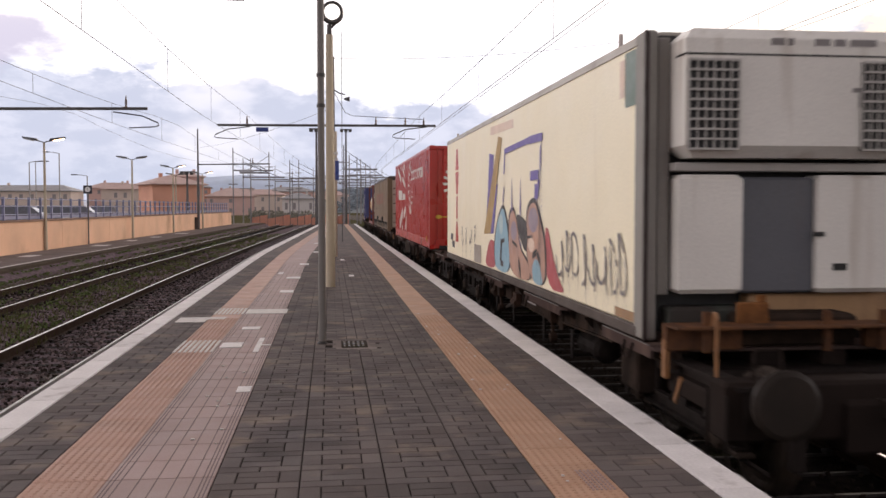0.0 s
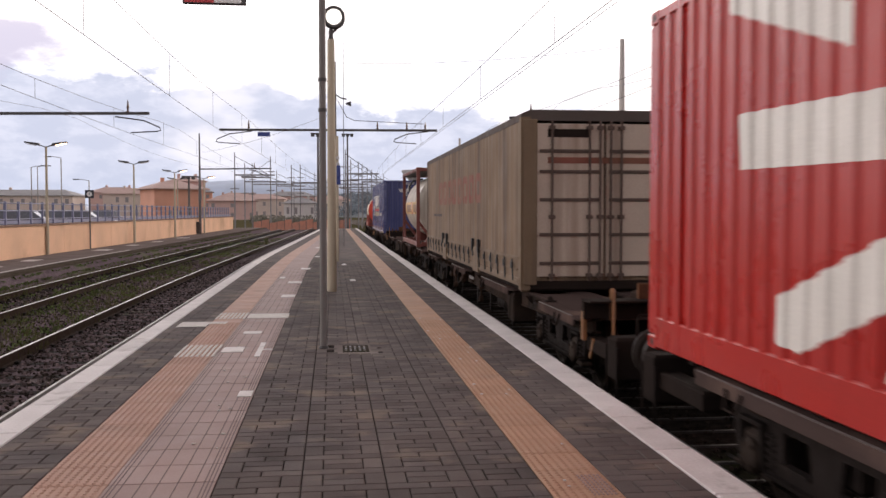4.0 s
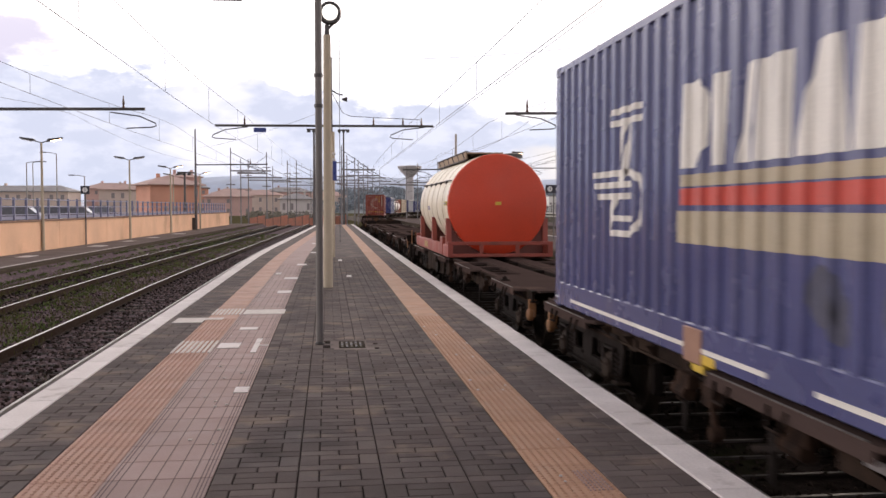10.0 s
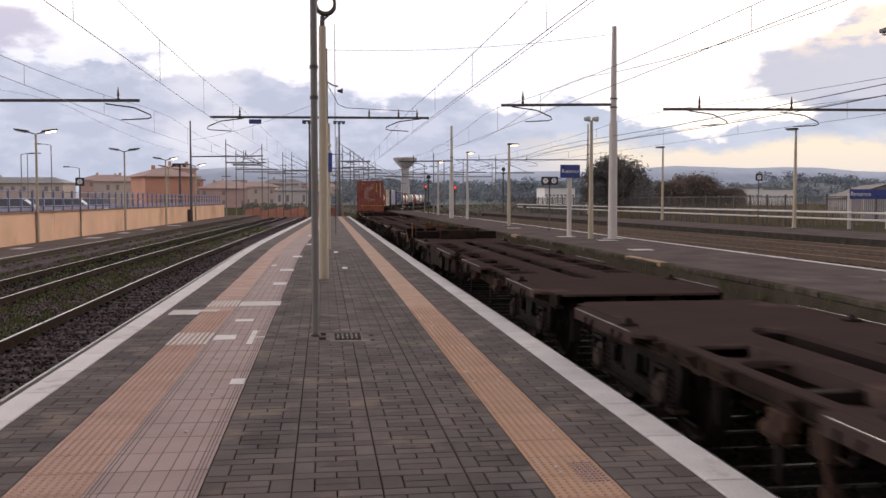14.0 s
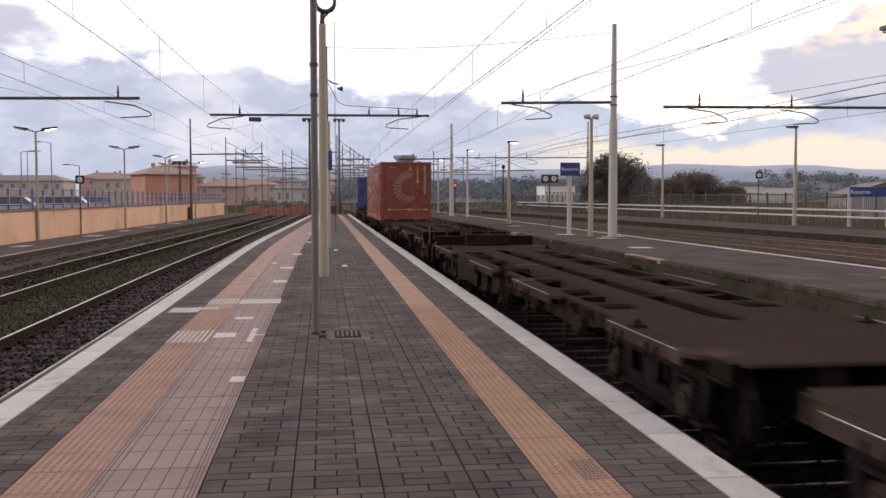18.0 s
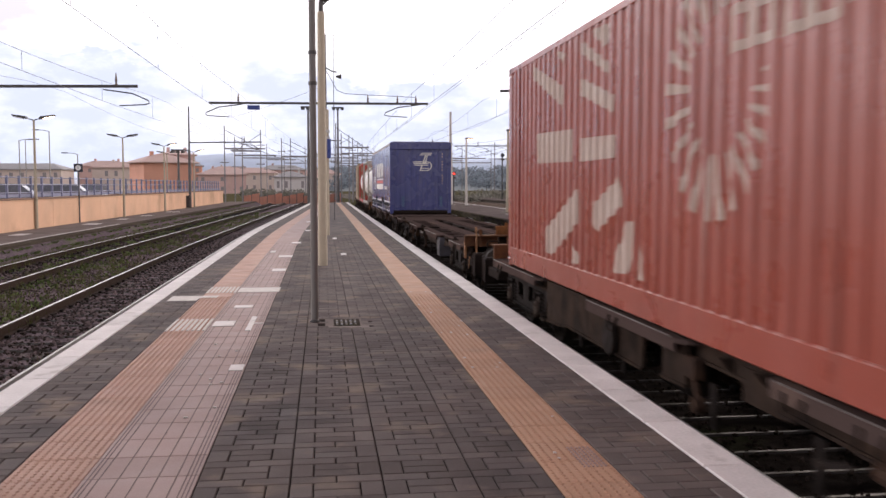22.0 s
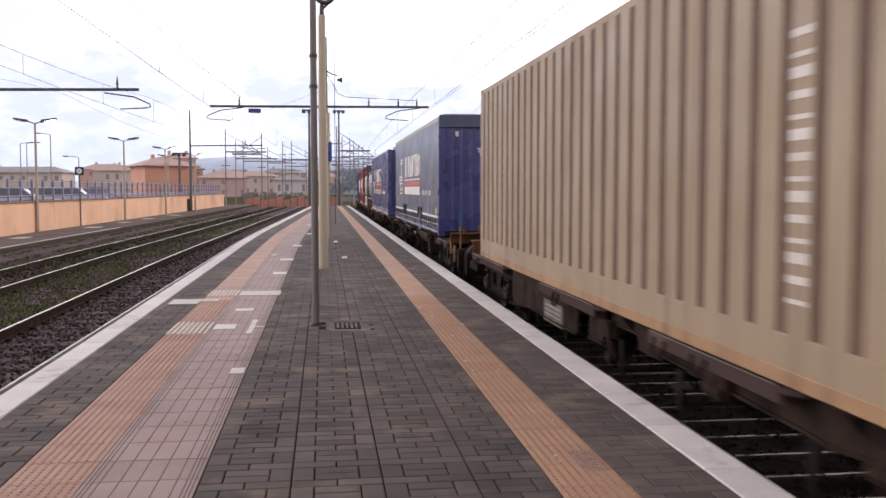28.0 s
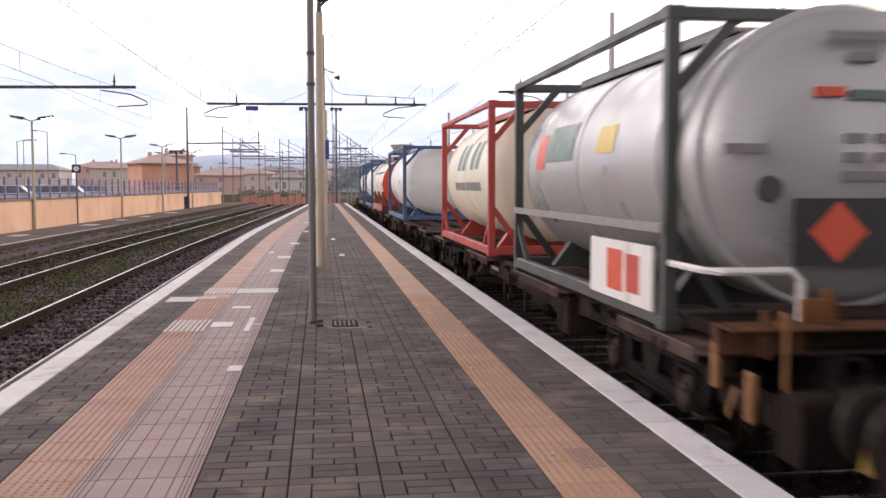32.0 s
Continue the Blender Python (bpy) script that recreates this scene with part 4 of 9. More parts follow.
def beam_mast():
    t = thing("catenary_mast", "steel catenary mast with a long double cross beam", "catenary mast", "catenary masts", m=pose(0.15, 43, 0))
    part("mast", Shape().lathe([(0, 0.11), (8.4, 0.07)], 10, "z"), M_DARKMAST, t, smooth=True)
    part("cross_beam", Shape().bar((-5.15, 0, 5.27), (4.7, 0, 5.33), 0.10, 0.10), M_STEEL, t)
    for x in (-3.85, -0.1, 1.95, 3.3, 4.15):
        part("insulator", Shape().lathe([(5.33, 0.03), (5.4, 0.055), (5.46, 0.03), (5.52, 0.055), (5.58, 0.03), (5.7, 0.018)], 8, "z", (x, 0, 0)), M_INSUL, t)
    a = Shape()
    swan_arm(a, 3.75, 0, 5.33, -1)
    part("steady_arm", a, M_STEEL, t)
    b = Shape()
    swan_arm(b, -4.25, 0, 5.27, -1)
    part("steady_arm", b, M_STEEL, t)
    part("number_plate", Shape().box(-3.45, -0.07, 4.98, -2.9, -0.05, 5.18), M_SIGN_BLUE, t, "small blue plate")
    part("stay", Shape().path([(0.0, 0, 6.9), (0.55, 0, 5.9), (0.9, 0, 5.75), (4.1, 0, 5.62)], 0.015, 5), M_WIRE, t)
    part("horn_bracket", Shape().path([(0.05, -0.1, 6.9), (0.3, -0.1, 6.75), (0.55, -0.1, 6.7)], 0.03, 6).lathe([(0, 0.03), (0.25, 0.12)], 10, "x", (0.5, -0.1, 6.5)), M_STEEL, t)
    part("cable", Shape().tube((0.4, -0.1, 0), (0.4, -0.1, 9.5), 0.014, 6), M_WIRE, t)
    return t


beam_mast()


def arm_mast(x, y, high, material, beam, arms, beam_z, label, r=0.16, sign=0):
    t = thing("catenary_mast", label, "catenary mast", "catenary masts", m=pose(x, y, 0 if x > 0 else -0.25))
    part("mast", Shape().lathe([(0, r * 1.15), (0.05, r * 1.15), (high * 0.55, r), (high * 0.56, r * 0.8), (high, r * 0.55)], 12, "z"), material, t, smooth=True)
    part("footing", Shape().box(-0.28, -0.28, 0, 0.28, 0.28, 0.04, 0.01), M_CONC, t)
    part("cross_beam", Shape().bar((beam[0] - x, 0, beam_z), (beam[1] - x, 0, beam_z + 0.08), 0.09, 0.10), M_STEEL, t)
    for ax in arms:
        sh = Shape()
        swan_arm(sh, ax - x, 0, beam_z, 1)
        part("steady_arm", sh, M_STEEL, t)
        part("insulator", Shape().lathe([(beam_z + 0.04, 0.03), (beam_z + 0.12, 0.06), (beam_z + 0.2, 0.03), (beam_z + 0.28, 0.05), (beam_z + 0.55, 0.014)], 8, "z", (ax - x - 0.1, 0, 0)), M_INSUL, t)
    for z in (0.62, 0.66):
        part("collar", Shape().lathe([(high * z, r * 0.95), (high * z + 0.05, r * 0.95)], 12, "z"), M_STEEL, t)
    return t


arm_mast(11.26, 35.5, 8.3, M_MAST, (6.8, 11.26), (7.75,), 5.2, "tall white concrete catenary mast with a side beam")
arm_mast(23.0, 35.0, 8.6, M_DARKMAST, (13.1, 23.0), (14.65, 18.45), 5.08, "catenary mast with a long beam over two tracks")
arm_mast(-12.9, 35.0, 8.4, M_DARKMAST, (-12.9, -6.55), (-7.2,), 5.32, "catenary mast with a beam over the outer track")
arm_mast(-10.7, 78.2, 8.2, M_DARKMAST, (-10.7, -4.9), (-6.2, ), 5.3, "dark catenary mast behind the low platform", 0.10)
arm_mast(10.3, 75.0, 7.5, M_MAST, (6.0, 10.3), (7.3,), 4.6, "white catenary mast farther along the platform")
arm_mast(27.4, 95.0, 9.4, M_MAST, (13.5, 27.4), (16.0, 21.0), 5.6, "white catenary mast with long beam across the tracks")


def far_mast(x, y, high, beam=0.0, r=0.085):
    t = thing("catenary_mast", "distant dark catenary mast in the station throat", "catenary mast", "catenary masts", m=pose(x, y, -0.9))
    part("mast", Shape().tube((0, 0, 0), (0, 0, high), r, 8, r * 0.7), M_FAR_MAST, t)
    if beam:
        part("cross_beam", Shape().bar((0, 0, high * 0.72), (beam, 0, high * 0.72), 0.14, 0.16), M_FAR_MAST, t)
        part("stay", Shape().tube((0, 0, high * 0.95), (beam * 0.8, 0, high * 0.74), 0.03, 5), M_WIRE, t)
    for z in (0.55, 0.8):
        part("bracket", Shape().bar((-0.5, 0, high * z), (0.5, 0, high * z), 0.1, 0.1), M_FAR_MAST, t)
    return t


THROAT_NEAR = ((-10.9, 108, 9.2, 4.5), (-11.6, 128, 9.0, 5.5), (-10.6, 128, 9.0, 0), (-12.4, 150, 9.4, 6.5), (-7.4, 116, 9.2, -3.5), (-5.4, 128, 8.8, 4.6), (-4.6, 140, 9.4, 5.0),
                         (-9.5, 165, 9.6, 5), (-3.0, 170, 9.5, 6), (-7.5, 190, 9.6, 5))
THROAT_FAR = ((1.4, 96, 8.8, 3.4), (2.4, 118, 9.0, 4.0), (3.6, 126, 9.2, -4), (4.4, 136, 9.4, 4), (5.6, 148, 9.4, -5),
                         (6.8, 160, 9.6, 4), (8.2, 172, 9.6, -5), (10.2, 185, 9.8, 5), (12.6, 150, 9.0, 5), (15.8, 165, 9.0, -5), (17.5, 128, 8.6, 5), (22.5, 150, 9.0, -6), (13.2, 112, 8.0, 0), (15.5, 120, 7.5, 0),
                         (26, 140, 9, 6), (20, 185, 9.5, -6), (30, 165, 9, -7), (2.9, 205, 10, 6), (7.5, 225, 10, 6))
for x, y, high, beam in THROAT_NEAR + THROAT_FAR:
    far_mast(x, y, high, beam)


def double_lamp(x, y, z, high, lit):
    t = thing("street_lamp", "slim platform lamp post with two arms" + (", one lamp glowing" if lit else ""), "lamp post", "double lamp posts", m=pose(x, y, z))
    part("pole", Shape().lathe([(0, 0.075), (0.8, 0.07), (high, 0.045)], 10, "z"), M_CREAM_POLE, t, smooth=True)
    for way in (-1, 1):
        part("arm", Shape().path([(0, 0, high - 0.02), (way * 0.25, 0, high + 0.06)], 0.022, 6), M_STEEL, t)
        h = part("lamp_head", Shape().prism([(way * 0.2, high + 0.02), (way * 0.85, high + 0.16), (way * 0.87, high + 0.22), (way * 0.3, high + 0.15)], -0.12, 0.12), M_STEEL, t)
        part("lamp_glass", Shape().prism([(way * 0.42, high + 0.03), (way * 0.8, high + 0.11), (way * 0.82, high + 0.145), (way * 0.4, high + 0.06)], -0.1, 0.1), M_LAMP_ON if lit and way > 0 else M_LAMP_OFF, h, "glowing orange glass" if lit and way > 0 else "")
    return t


for x, y, lit in ((-12.05, 41.5, True), (-11.44, 56.2, False), (-11.04, 68.0, True), (-10.6, 80.0, True), (-13.4, 84, False)):
    double_lamp(x, y, -0.25, 4.6, lit)


def single_lamp(x, y, high, lit, material, way=-1, label="pale platform lamp post"):
    t = thing("street_lamp", label + (" with a glowing lamp" if lit else ""), "lamp post", "single lamp posts", m=pose(x, y, 0))
    part("pole", Shape().lathe([(0, 0.11), (1.2, 0.10), (high, 0.06)], 10, "z"), material, t, smooth=True)
    part("foot", Shape().box(-0.3, -0.3, 0, 0.3, 0.3, 0.05, 0.01), M_CONC, t)
    h = part("lamp_head", Shape().prism([(0.08 * -way, high - 0.02), (way * 0.55, high), (way * 0.55, high + 0.07), (0.08 * -way, high + 0.1)], -0.12, 0.12), M_STEEL, t)
    part("lamp_glass", Shape().box(way * 0.1, -0.1, high - 0.05, way * 0.5, 0.1, high - 0.005, 0.01), M_LAMP_ON if lit else M_LAMP_OFF, h)
    return t


def twin_flood(x, y, high, lit):
    t = thing("street_lamp", "cream platform lamp post with two floodlights" + (" glowing" if lit else ""), "lamp post", "flood lamp posts", m=pose(x, y, 0))
    part("pole", Shape().lathe([(0, 0.12), (1.2, 0.10), (high, 0.06)], 10, "z"), M_CREAM_POLE, t, smooth=True)
    for way in (-1, 1):
        h = part("lamp_head", Shape().lathe([(-0.16, 0.02), (-0.12, 0.08), (0.05, 0.11), (0.1, 0.11)], 12, "x", (way * 0.17, 0, high + 0.06)), M_LAMP_OFF, t, smooth=True)
        part("lamp_glass", Shape().lathe([(0.1, 0.10), (0.14, 0.0)], 12, "x", (way * 0.17, 0, high + 0.06)), M_LAMP_ON if lit and way > 0 else M_LAMP_OFF, h)
    return t


twin_flood(10.7, 36.6, 4.75, True)
single_lamp(10.6, 52.9, 4.7, True, M_CREAM_POLE, 1, "cream platform lamp post")
single_lamp(10.9, 70.5, 5.1, True, M_MAST, 1, "pale platform lamp post")
single_lamp(10.8, 88.0, 5.1, True, M_MAST, 1, "pale platform lamp post")
single_lamp(11.05, 16.6, 4.75, False, M_CREAM_POLE, -1, "cream platform lamp post")
single_lamp(25.0, 66.8, 5.4, False, M_CREAM_POLE)
single_lamp(25.4, 47.9, 5.35, False, M_CREAM_POLE)
single_lamp(26.3, 30.3, 5.35, False, M_CREAM_POLE)


def flood_tower(x, y, high):
    t = thing("light_tower", "tall distant floodlight mast with a lamp crown", "light mast", "light masts", m=pose(x, y, -0.9))
    part("pole", Shape().tube((0, 0, 0), (0, 0, high), 0.16, 10, 0.09), M_DARKMAST, t)
    part("crown", Shape().box(-0.7, -0.3, high, 0.7, 0.3, high + 0.12, 0.02), M_STEEL, t)
    for k in (-0.5, 0, 0.5):
        part("flood_lamp", Shape().box(k - 0.18, -0.42, high - 0.25, k + 0.18, -0.2, high, 0.03), M_STEEL, t)
    return t


flood_tower(-1.3, 92, 10.0)
flood_tower(1.9, 112, 11.6)


def street_light(x, y, high, way):
    t = thing("street_lamp", "thin distant street lamp beyond the yard", "lamp post", "street lamps", m=pose(x, y, 0.2))
    part("pole", Shape().tube((0, 0, 0), (0, 0, high), 0.07, 8, 0.05), M_GREY_POLE, t)
    part("arm", Shape().path([(0, 0, high), (way * 0.5, 0, high + 0.1), (way * 1.1, 0, high + 0.14)], 0.03, 6), M_GREY_POLE, t)
    part("lamp_head", Shape().box(way * 0.9, -0.12, high + 0.08, way * 1.5, 0.12, high + 0.18, 0.03), M_STEEL, t)


for x, y, high, way in ((-29.0, 95, 5.7, 1), (-26.2, 95, 6.6, -1), (-23.6, 95, 4.4, -1), (-33.5, 112, 6.5, 1)):
    street_light(x, y, high, way)
flood_tower(-14.5, 98, 6.0)


def round_number(parent, x, y, z, text):
    part("disc", Shape().lathe([(-0.008, 0.0), (-0.008, 0.13)], 20, "y", (x, y, z)), M_SIGN_WHITE, parent)
    writing("number", text, 0.2, M_SIGN_DARK, parent, pose(x, y - 0.012, z, 90, 0, 0))


def number_sign(x, y, z, high, texts, label):
    t = thing("platform_sign", label, "sign", "platform number signs", m=pose(x, y, z))
    part("post", Shape().tube((0, 0, 0), (0, 0, high), 0.035, 8), M_DARKMAST, t)
    w = 0.42 * len(texts) / 2
    part("board", Shape().box(-w, -0.06, high - 0.2, w, -0.02, high + 0.2, 0.01), M_SIGN_DARK, t)
    for i, s in enumerate(texts):
        round_number(t, -w + 0.42 * (i + 0.5), -0.062, high, s)
    return t


number_sign(11.1, 45.2, 0, 2.5, ("4", "5"), "dark board with two white platform numbers")
number_sign(25.9, 53.2, 0, 2.9, ("6",), "dark board with one white platform number")
number_sign(-11.85, 47.8, -0.25, 2.7, ("1",), "dark board with one white platform number")


def name_board(x, y, z, w, h, posts, size, label, turn=0.0, shift=0.0):
    t = thing("station_sign", label, "sign", "station name boards", m=pose(x, y, 0, 0, 0, turn))
    part("board", Shape().box(-w / 2, -0.06, z, w / 2, 0.0, z + h, 0.01), M_SIGN_BLUE, t, "blue enamel board")
    for px in posts:
        part("post", Shape().tube((px, 0.06, 0), (px, 0.06, z + h * 0.6), 0.10, 10), M_MAST, t)
    writing("lettering", "Rosarno", size, M_SIGN_WHITE, t, pose(shift, -0.064, z + h / 2, 90, 0, 0), "white lettering")
    return t


name_board(10.44, 38.9, 2.5, 0.85, 0.56, (0.0,), 0.22, "small blue station name board on a white post")
name_board(28.95, 46.6, 1.60, 2.3, 0.52, (-1.1, 1.1), 0.34, "long blue station name board on two posts", 0, -0.55)


def edge_board():
    t = thing("blue_board", "narrow blue sign board fixed on a post", "sign", m=pose(0.18, 30.0, 0))
    part("post", Shape().tube((0, 0.08, 0), (0, 0.08, 4.0), 0.045, 8), M_CREAM_POLE, t)
    part("board", Shape().box(-0.02, -0.35, 2.45, 0.10, 0.05, 3.05, 0.01), M_SIGN_BLUE, t)
    for z in (3.1, 3.3):
        part("lamp", Shape().lathe([(-0.06, 0.0), (-0.05, 0.05), (0.02, 0.06)], 10, "y", (0.02, -0.1, z)), M_LAMP_OFF, t)


edge_board()


def signal_post(x, y, high, red):
    t = thing("railway_signal", "colour light signal post" + (" showing red" if red else ""), "signal", "railway signals", m=pose(x, y, -0.7))
    part("post", Shape().tube((0, 0, 0), (0, 0, high), 0.07, 8), M_STEEL, t)
    part("head", Shape().lathe([(-0.05, 0.0), (-0.05, 0.22), (0.03, 0.22)], 18, "y", (0, -0.1, high)), M_SIGN_DARK, t)
    part("hood", Shape().box(-0.2, -0.3, high - 0.55, 0.2, -0.05, high - 0.35, 0.03), M_STEEL, t)
    part("lens", Shape().lathe([(-0.08, 0.0), (-0.07, 0.11)], 12, "y", (0, -0.1, high)), M_SIGNAL_RED if red else M_SIGN_DARK, t)


signal_post(14.8, 105, 3.6, True)
signal_post(11.0, 98, 4.6, False)
signal_post(19.8, 102, 5.6, False)
signal_post(13.1, 120, 3.9, True)


# ---- left boundary: ochre wall with fence ----
def wall_line(y):
    return -12.42 + left_shift(y) * 1.15


boundary = thing("wall_west", "long ochre plastered boundary wall", "wall", kind="structure")
ys = [-6, 4, 12, 20, 28, 36, 44, 52, 60, 68, 76, 84, 92, 100]
for a, b in zip(ys, ys[1:]):
    sh = Shape().add([(wall_line(y) + d, y - (0.03 if y == b else 0), z) for y in (a, b) for d, z in ((0, -0.4), (0.0, 1.0), (-0.3, 1.0), (-0.3, -0.4))], [(0, 1, 5, 4), (1, 2, 6, 5), (2, 3, 7, 6), (0, 3, 2, 1), (4, 5, 6, 7)])
    part("wall_panel", sh, M_ORANGE_WALL, boundary)
    part("coping", Shape().add([(wall_line(y) + d, y, z) for y in (a, b) for d, z in ((0.06, 1.0), (0.06, 1.07), (-0.36, 1.07), (-0.36, 1.0))], [(0, 1, 5, 4), (1, 2, 6, 5), (2, 3, 7, 6), (0, 3, 7, 4), (0, 1, 2, 3), (4, 5, 6, 7)]), M_WALLCAP, boundary)

fence = thing("fence", "blue grey metal fence standing on the boundary wall", "fence")
post_mesh = Shape().box(-0.045, -0.045, 0, 0.045, 0.045, 0.92, 0.01).mesh("post", M_BLUE_FENCE)
y = 8.0
while y < 99:
    piece("post", post_mesh, fence, (wall_line(y) - 0.15, y, 1.07))
    y += 1.4
for z in (0.22, 0.55, 0.85):
    part("rail", Shape().path([(wall_line(q) - 0.15, q, 1.07 + z) for q in range(8, 100, 7)], 0.022, 6), M_BLUE_FENCE, fence)
part("panel_strip", Shape().add([(wall_line(q) - 0.16, q, z) for q in range(8, 100, 7) for z in (1.1, 1.24)], [(2 * i, 2 * i + 1, 2 * i + 3, 2 * i + 2) for i in range(13)]), M_BLUE_FENCE, fence)

cab = thing("relay_cabinet", "small dark lineside cabinet by the wall", "cabinet", m=pose(-11.3, 78.2, -0.25))
for k in range(3):
    part("door_panel", Shape().box(-0.6 + 0.4 * k, -0.2, 0.05, -0.22 + 0.4 * k, 0.2, 1.0, 0.02), M_STEEL, cab)


# ---- parked cars behind the fence ----
M_CAR_GLASS = mat("tinted car glass", (0.14, 0.15, 0.18), 0.2, bump=0)
def parked_car(x, y, turn, c):
    paint_c = mat("car paint %.2f" % c[0], c, 0.25, second=c, coat=0.6, bump=0)
    t = thing("car", "parked %s car behind the fence" % ("white" if c[0] > 0.5 else "dark"), "car", "parked cars", m=pose(x, y, 0.2, 0, 0, turn))
    part("body", Shape().prism([(-2.0, 0.3), (2.0, 0.3), (2.05, 0.65), (1.9, 0.85), (1.0, 0.92), (-1.7, 0.95), (-2.05, 0.7)], -0.85, 0.85), paint_c, t)
    part("cabin", Shape().prism([(1.0, 0.9), (0.35, 1.42), (-1.2, 1.45), (-1.75, 0.92)], -0.72, 0.72), M_CAR_GLASS, t)
    part("roof", Shape().prism([(0.4, 1.42), (-1.25, 1.45), (-1.2, 1.49), (0.3, 1.46)], -0.7, 0.7), paint_c, t)
    for cx in (-1.25, 1.25):
        for side in (-0.8, 0.8):
            w = part("wheel", Shape().lathe([(-0.1, 0.31), (0.1, 0.31)], 16, "y", (cx, side, 0.31)), M_RUBBER, t)
            part("rim", Shape().lathe([(-0.11, 0.19), (0.11, 0.19)], 12, "y", (cx, side, 0.31)), M_GREY_POLE, w)


raised = thing("car_park", "raised paved yard behind the boundary wall", "yard", kind="structure")
part("yard_slab", Shape().add([(-70, 5, 0.2), (-12.75, 5, 0.2), (-12.75, 30, 0.2), (-10.9, 100, 0.2), (-70, 130, 0.2)], [(0, 1, 2, 3, 4)]), M_ASPHALT, raised)
parked_car(-15.8, 51, 8, (0.10, 0.13, 0.16))
parked_car(-14.8, 58, 5, (0.45, 0.45, 0.47))
parked_car(-18.5, 66, 80, (0.65, 0.65, 0.65))
parked_car(-21, 46, 80, (0.40, 0.39, 0.38))
parked_car(-17.5, 76, 85, (0.05, 0.06, 0.09))


# ---- buildings ----
def house(x, y, w, d, h, wall, roof, label, storeys=2, bays=5, pitch=0.18, turn=0.0, z=-0.95, eave=0.5, name="house"):
    t = thing(name, label, "building", "buildings of the town", m=pose(x, y, z, 0, 0, turn))
    part("wall", Shape().box(-w / 2, -d / 2, 0, w / 2, d / 2, h), wall, t)
    r = pitch * d / 2
    ax, ay, rx = w / 2 + eave, d / 2 + eave, max(0.4, w / 2 - d * 0.42)
    slope = Shape().box(-ax, -ay, h - 0.02, ax, ay, h + 0.18)
    slope.add([(-ax, -ay, h + 0.18), (ax, -ay, h + 0.18), (ax, ay, h + 0.18), (-ax, ay, h + 0.18), (-rx, 0, h + r + 0.3), (rx, 0, h + r + 0.3)], [(0, 1, 5, 4), (1, 2, 5), (2, 3, 4, 5), (3, 0, 4)])
    part("roof", slope, roof, t)
    for cx in (-w * 0.2, w * 0.27)[:1 + storeys % 2]:
        part("chimney", Shape().box(cx - 0.35, -0.3, h, cx + 0.35, 0.4, h + r + 1.0), wall, t)
    holes = random.Random(int(x * 3 + y))
    for s in range(storeys):
        for k in range(bays):
            if holes.random() < 0.22:
                continue
            cx = -w / 2 + w * (k + 0.5) / bays
            cz = h * (s + 0.55) / storeys
            f = part("window", Shape().box(cx - w / bays * 0.17, -d / 2 - 0.05, cz - h / storeys * 0.21, cx + w / bays * 0.17, -d / 2 + 0.05, cz + h / storeys * 0.21), M_WIN_FRAME, t)
            part("pane", Shape().box(cx - w / bays * 0.16, -d / 2 - 0.07, cz - h / storeys * 0.2, cx + w / bays * 0.16, -d / 2 - 0.03, cz + h / storeys * 0.2), M_GLASS, f)
    return t


M_WIN_FRAME = mat("dull window frame", (0.40, 0.33, 0.31), 0.6, bump=0)
# glass, renders and tile roofs paled: distance haze put into their colours
M_GLASS = mat("haze pale window glass", (0.30, 0.27, 0.28), 0.25, bump=0)
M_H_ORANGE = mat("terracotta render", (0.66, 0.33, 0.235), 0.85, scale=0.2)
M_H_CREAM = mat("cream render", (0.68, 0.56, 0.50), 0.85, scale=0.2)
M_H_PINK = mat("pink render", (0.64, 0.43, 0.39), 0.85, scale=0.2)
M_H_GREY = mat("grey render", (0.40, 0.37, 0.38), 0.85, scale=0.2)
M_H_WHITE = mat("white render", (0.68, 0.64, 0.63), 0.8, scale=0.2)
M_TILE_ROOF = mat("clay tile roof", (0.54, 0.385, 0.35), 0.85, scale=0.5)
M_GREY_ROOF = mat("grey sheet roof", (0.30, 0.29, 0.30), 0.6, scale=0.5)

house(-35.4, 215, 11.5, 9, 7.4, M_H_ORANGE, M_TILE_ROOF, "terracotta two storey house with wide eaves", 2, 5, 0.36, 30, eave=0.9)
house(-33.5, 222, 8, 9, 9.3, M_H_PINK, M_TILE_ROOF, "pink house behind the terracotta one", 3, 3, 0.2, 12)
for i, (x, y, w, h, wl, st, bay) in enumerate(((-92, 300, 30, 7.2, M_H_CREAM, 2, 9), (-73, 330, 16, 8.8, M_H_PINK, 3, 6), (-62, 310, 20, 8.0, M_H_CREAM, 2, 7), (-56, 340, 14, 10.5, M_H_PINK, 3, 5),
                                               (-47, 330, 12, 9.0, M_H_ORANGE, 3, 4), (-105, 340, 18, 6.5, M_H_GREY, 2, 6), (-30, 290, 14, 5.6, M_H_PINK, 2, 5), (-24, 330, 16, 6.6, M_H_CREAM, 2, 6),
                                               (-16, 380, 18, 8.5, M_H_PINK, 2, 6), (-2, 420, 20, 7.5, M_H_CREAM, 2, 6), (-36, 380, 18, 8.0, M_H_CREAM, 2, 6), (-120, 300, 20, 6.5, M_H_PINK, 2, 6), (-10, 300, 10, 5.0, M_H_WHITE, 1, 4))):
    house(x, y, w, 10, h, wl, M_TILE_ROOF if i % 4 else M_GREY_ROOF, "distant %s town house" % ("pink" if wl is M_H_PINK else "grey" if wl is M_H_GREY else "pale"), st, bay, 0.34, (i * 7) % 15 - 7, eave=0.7)


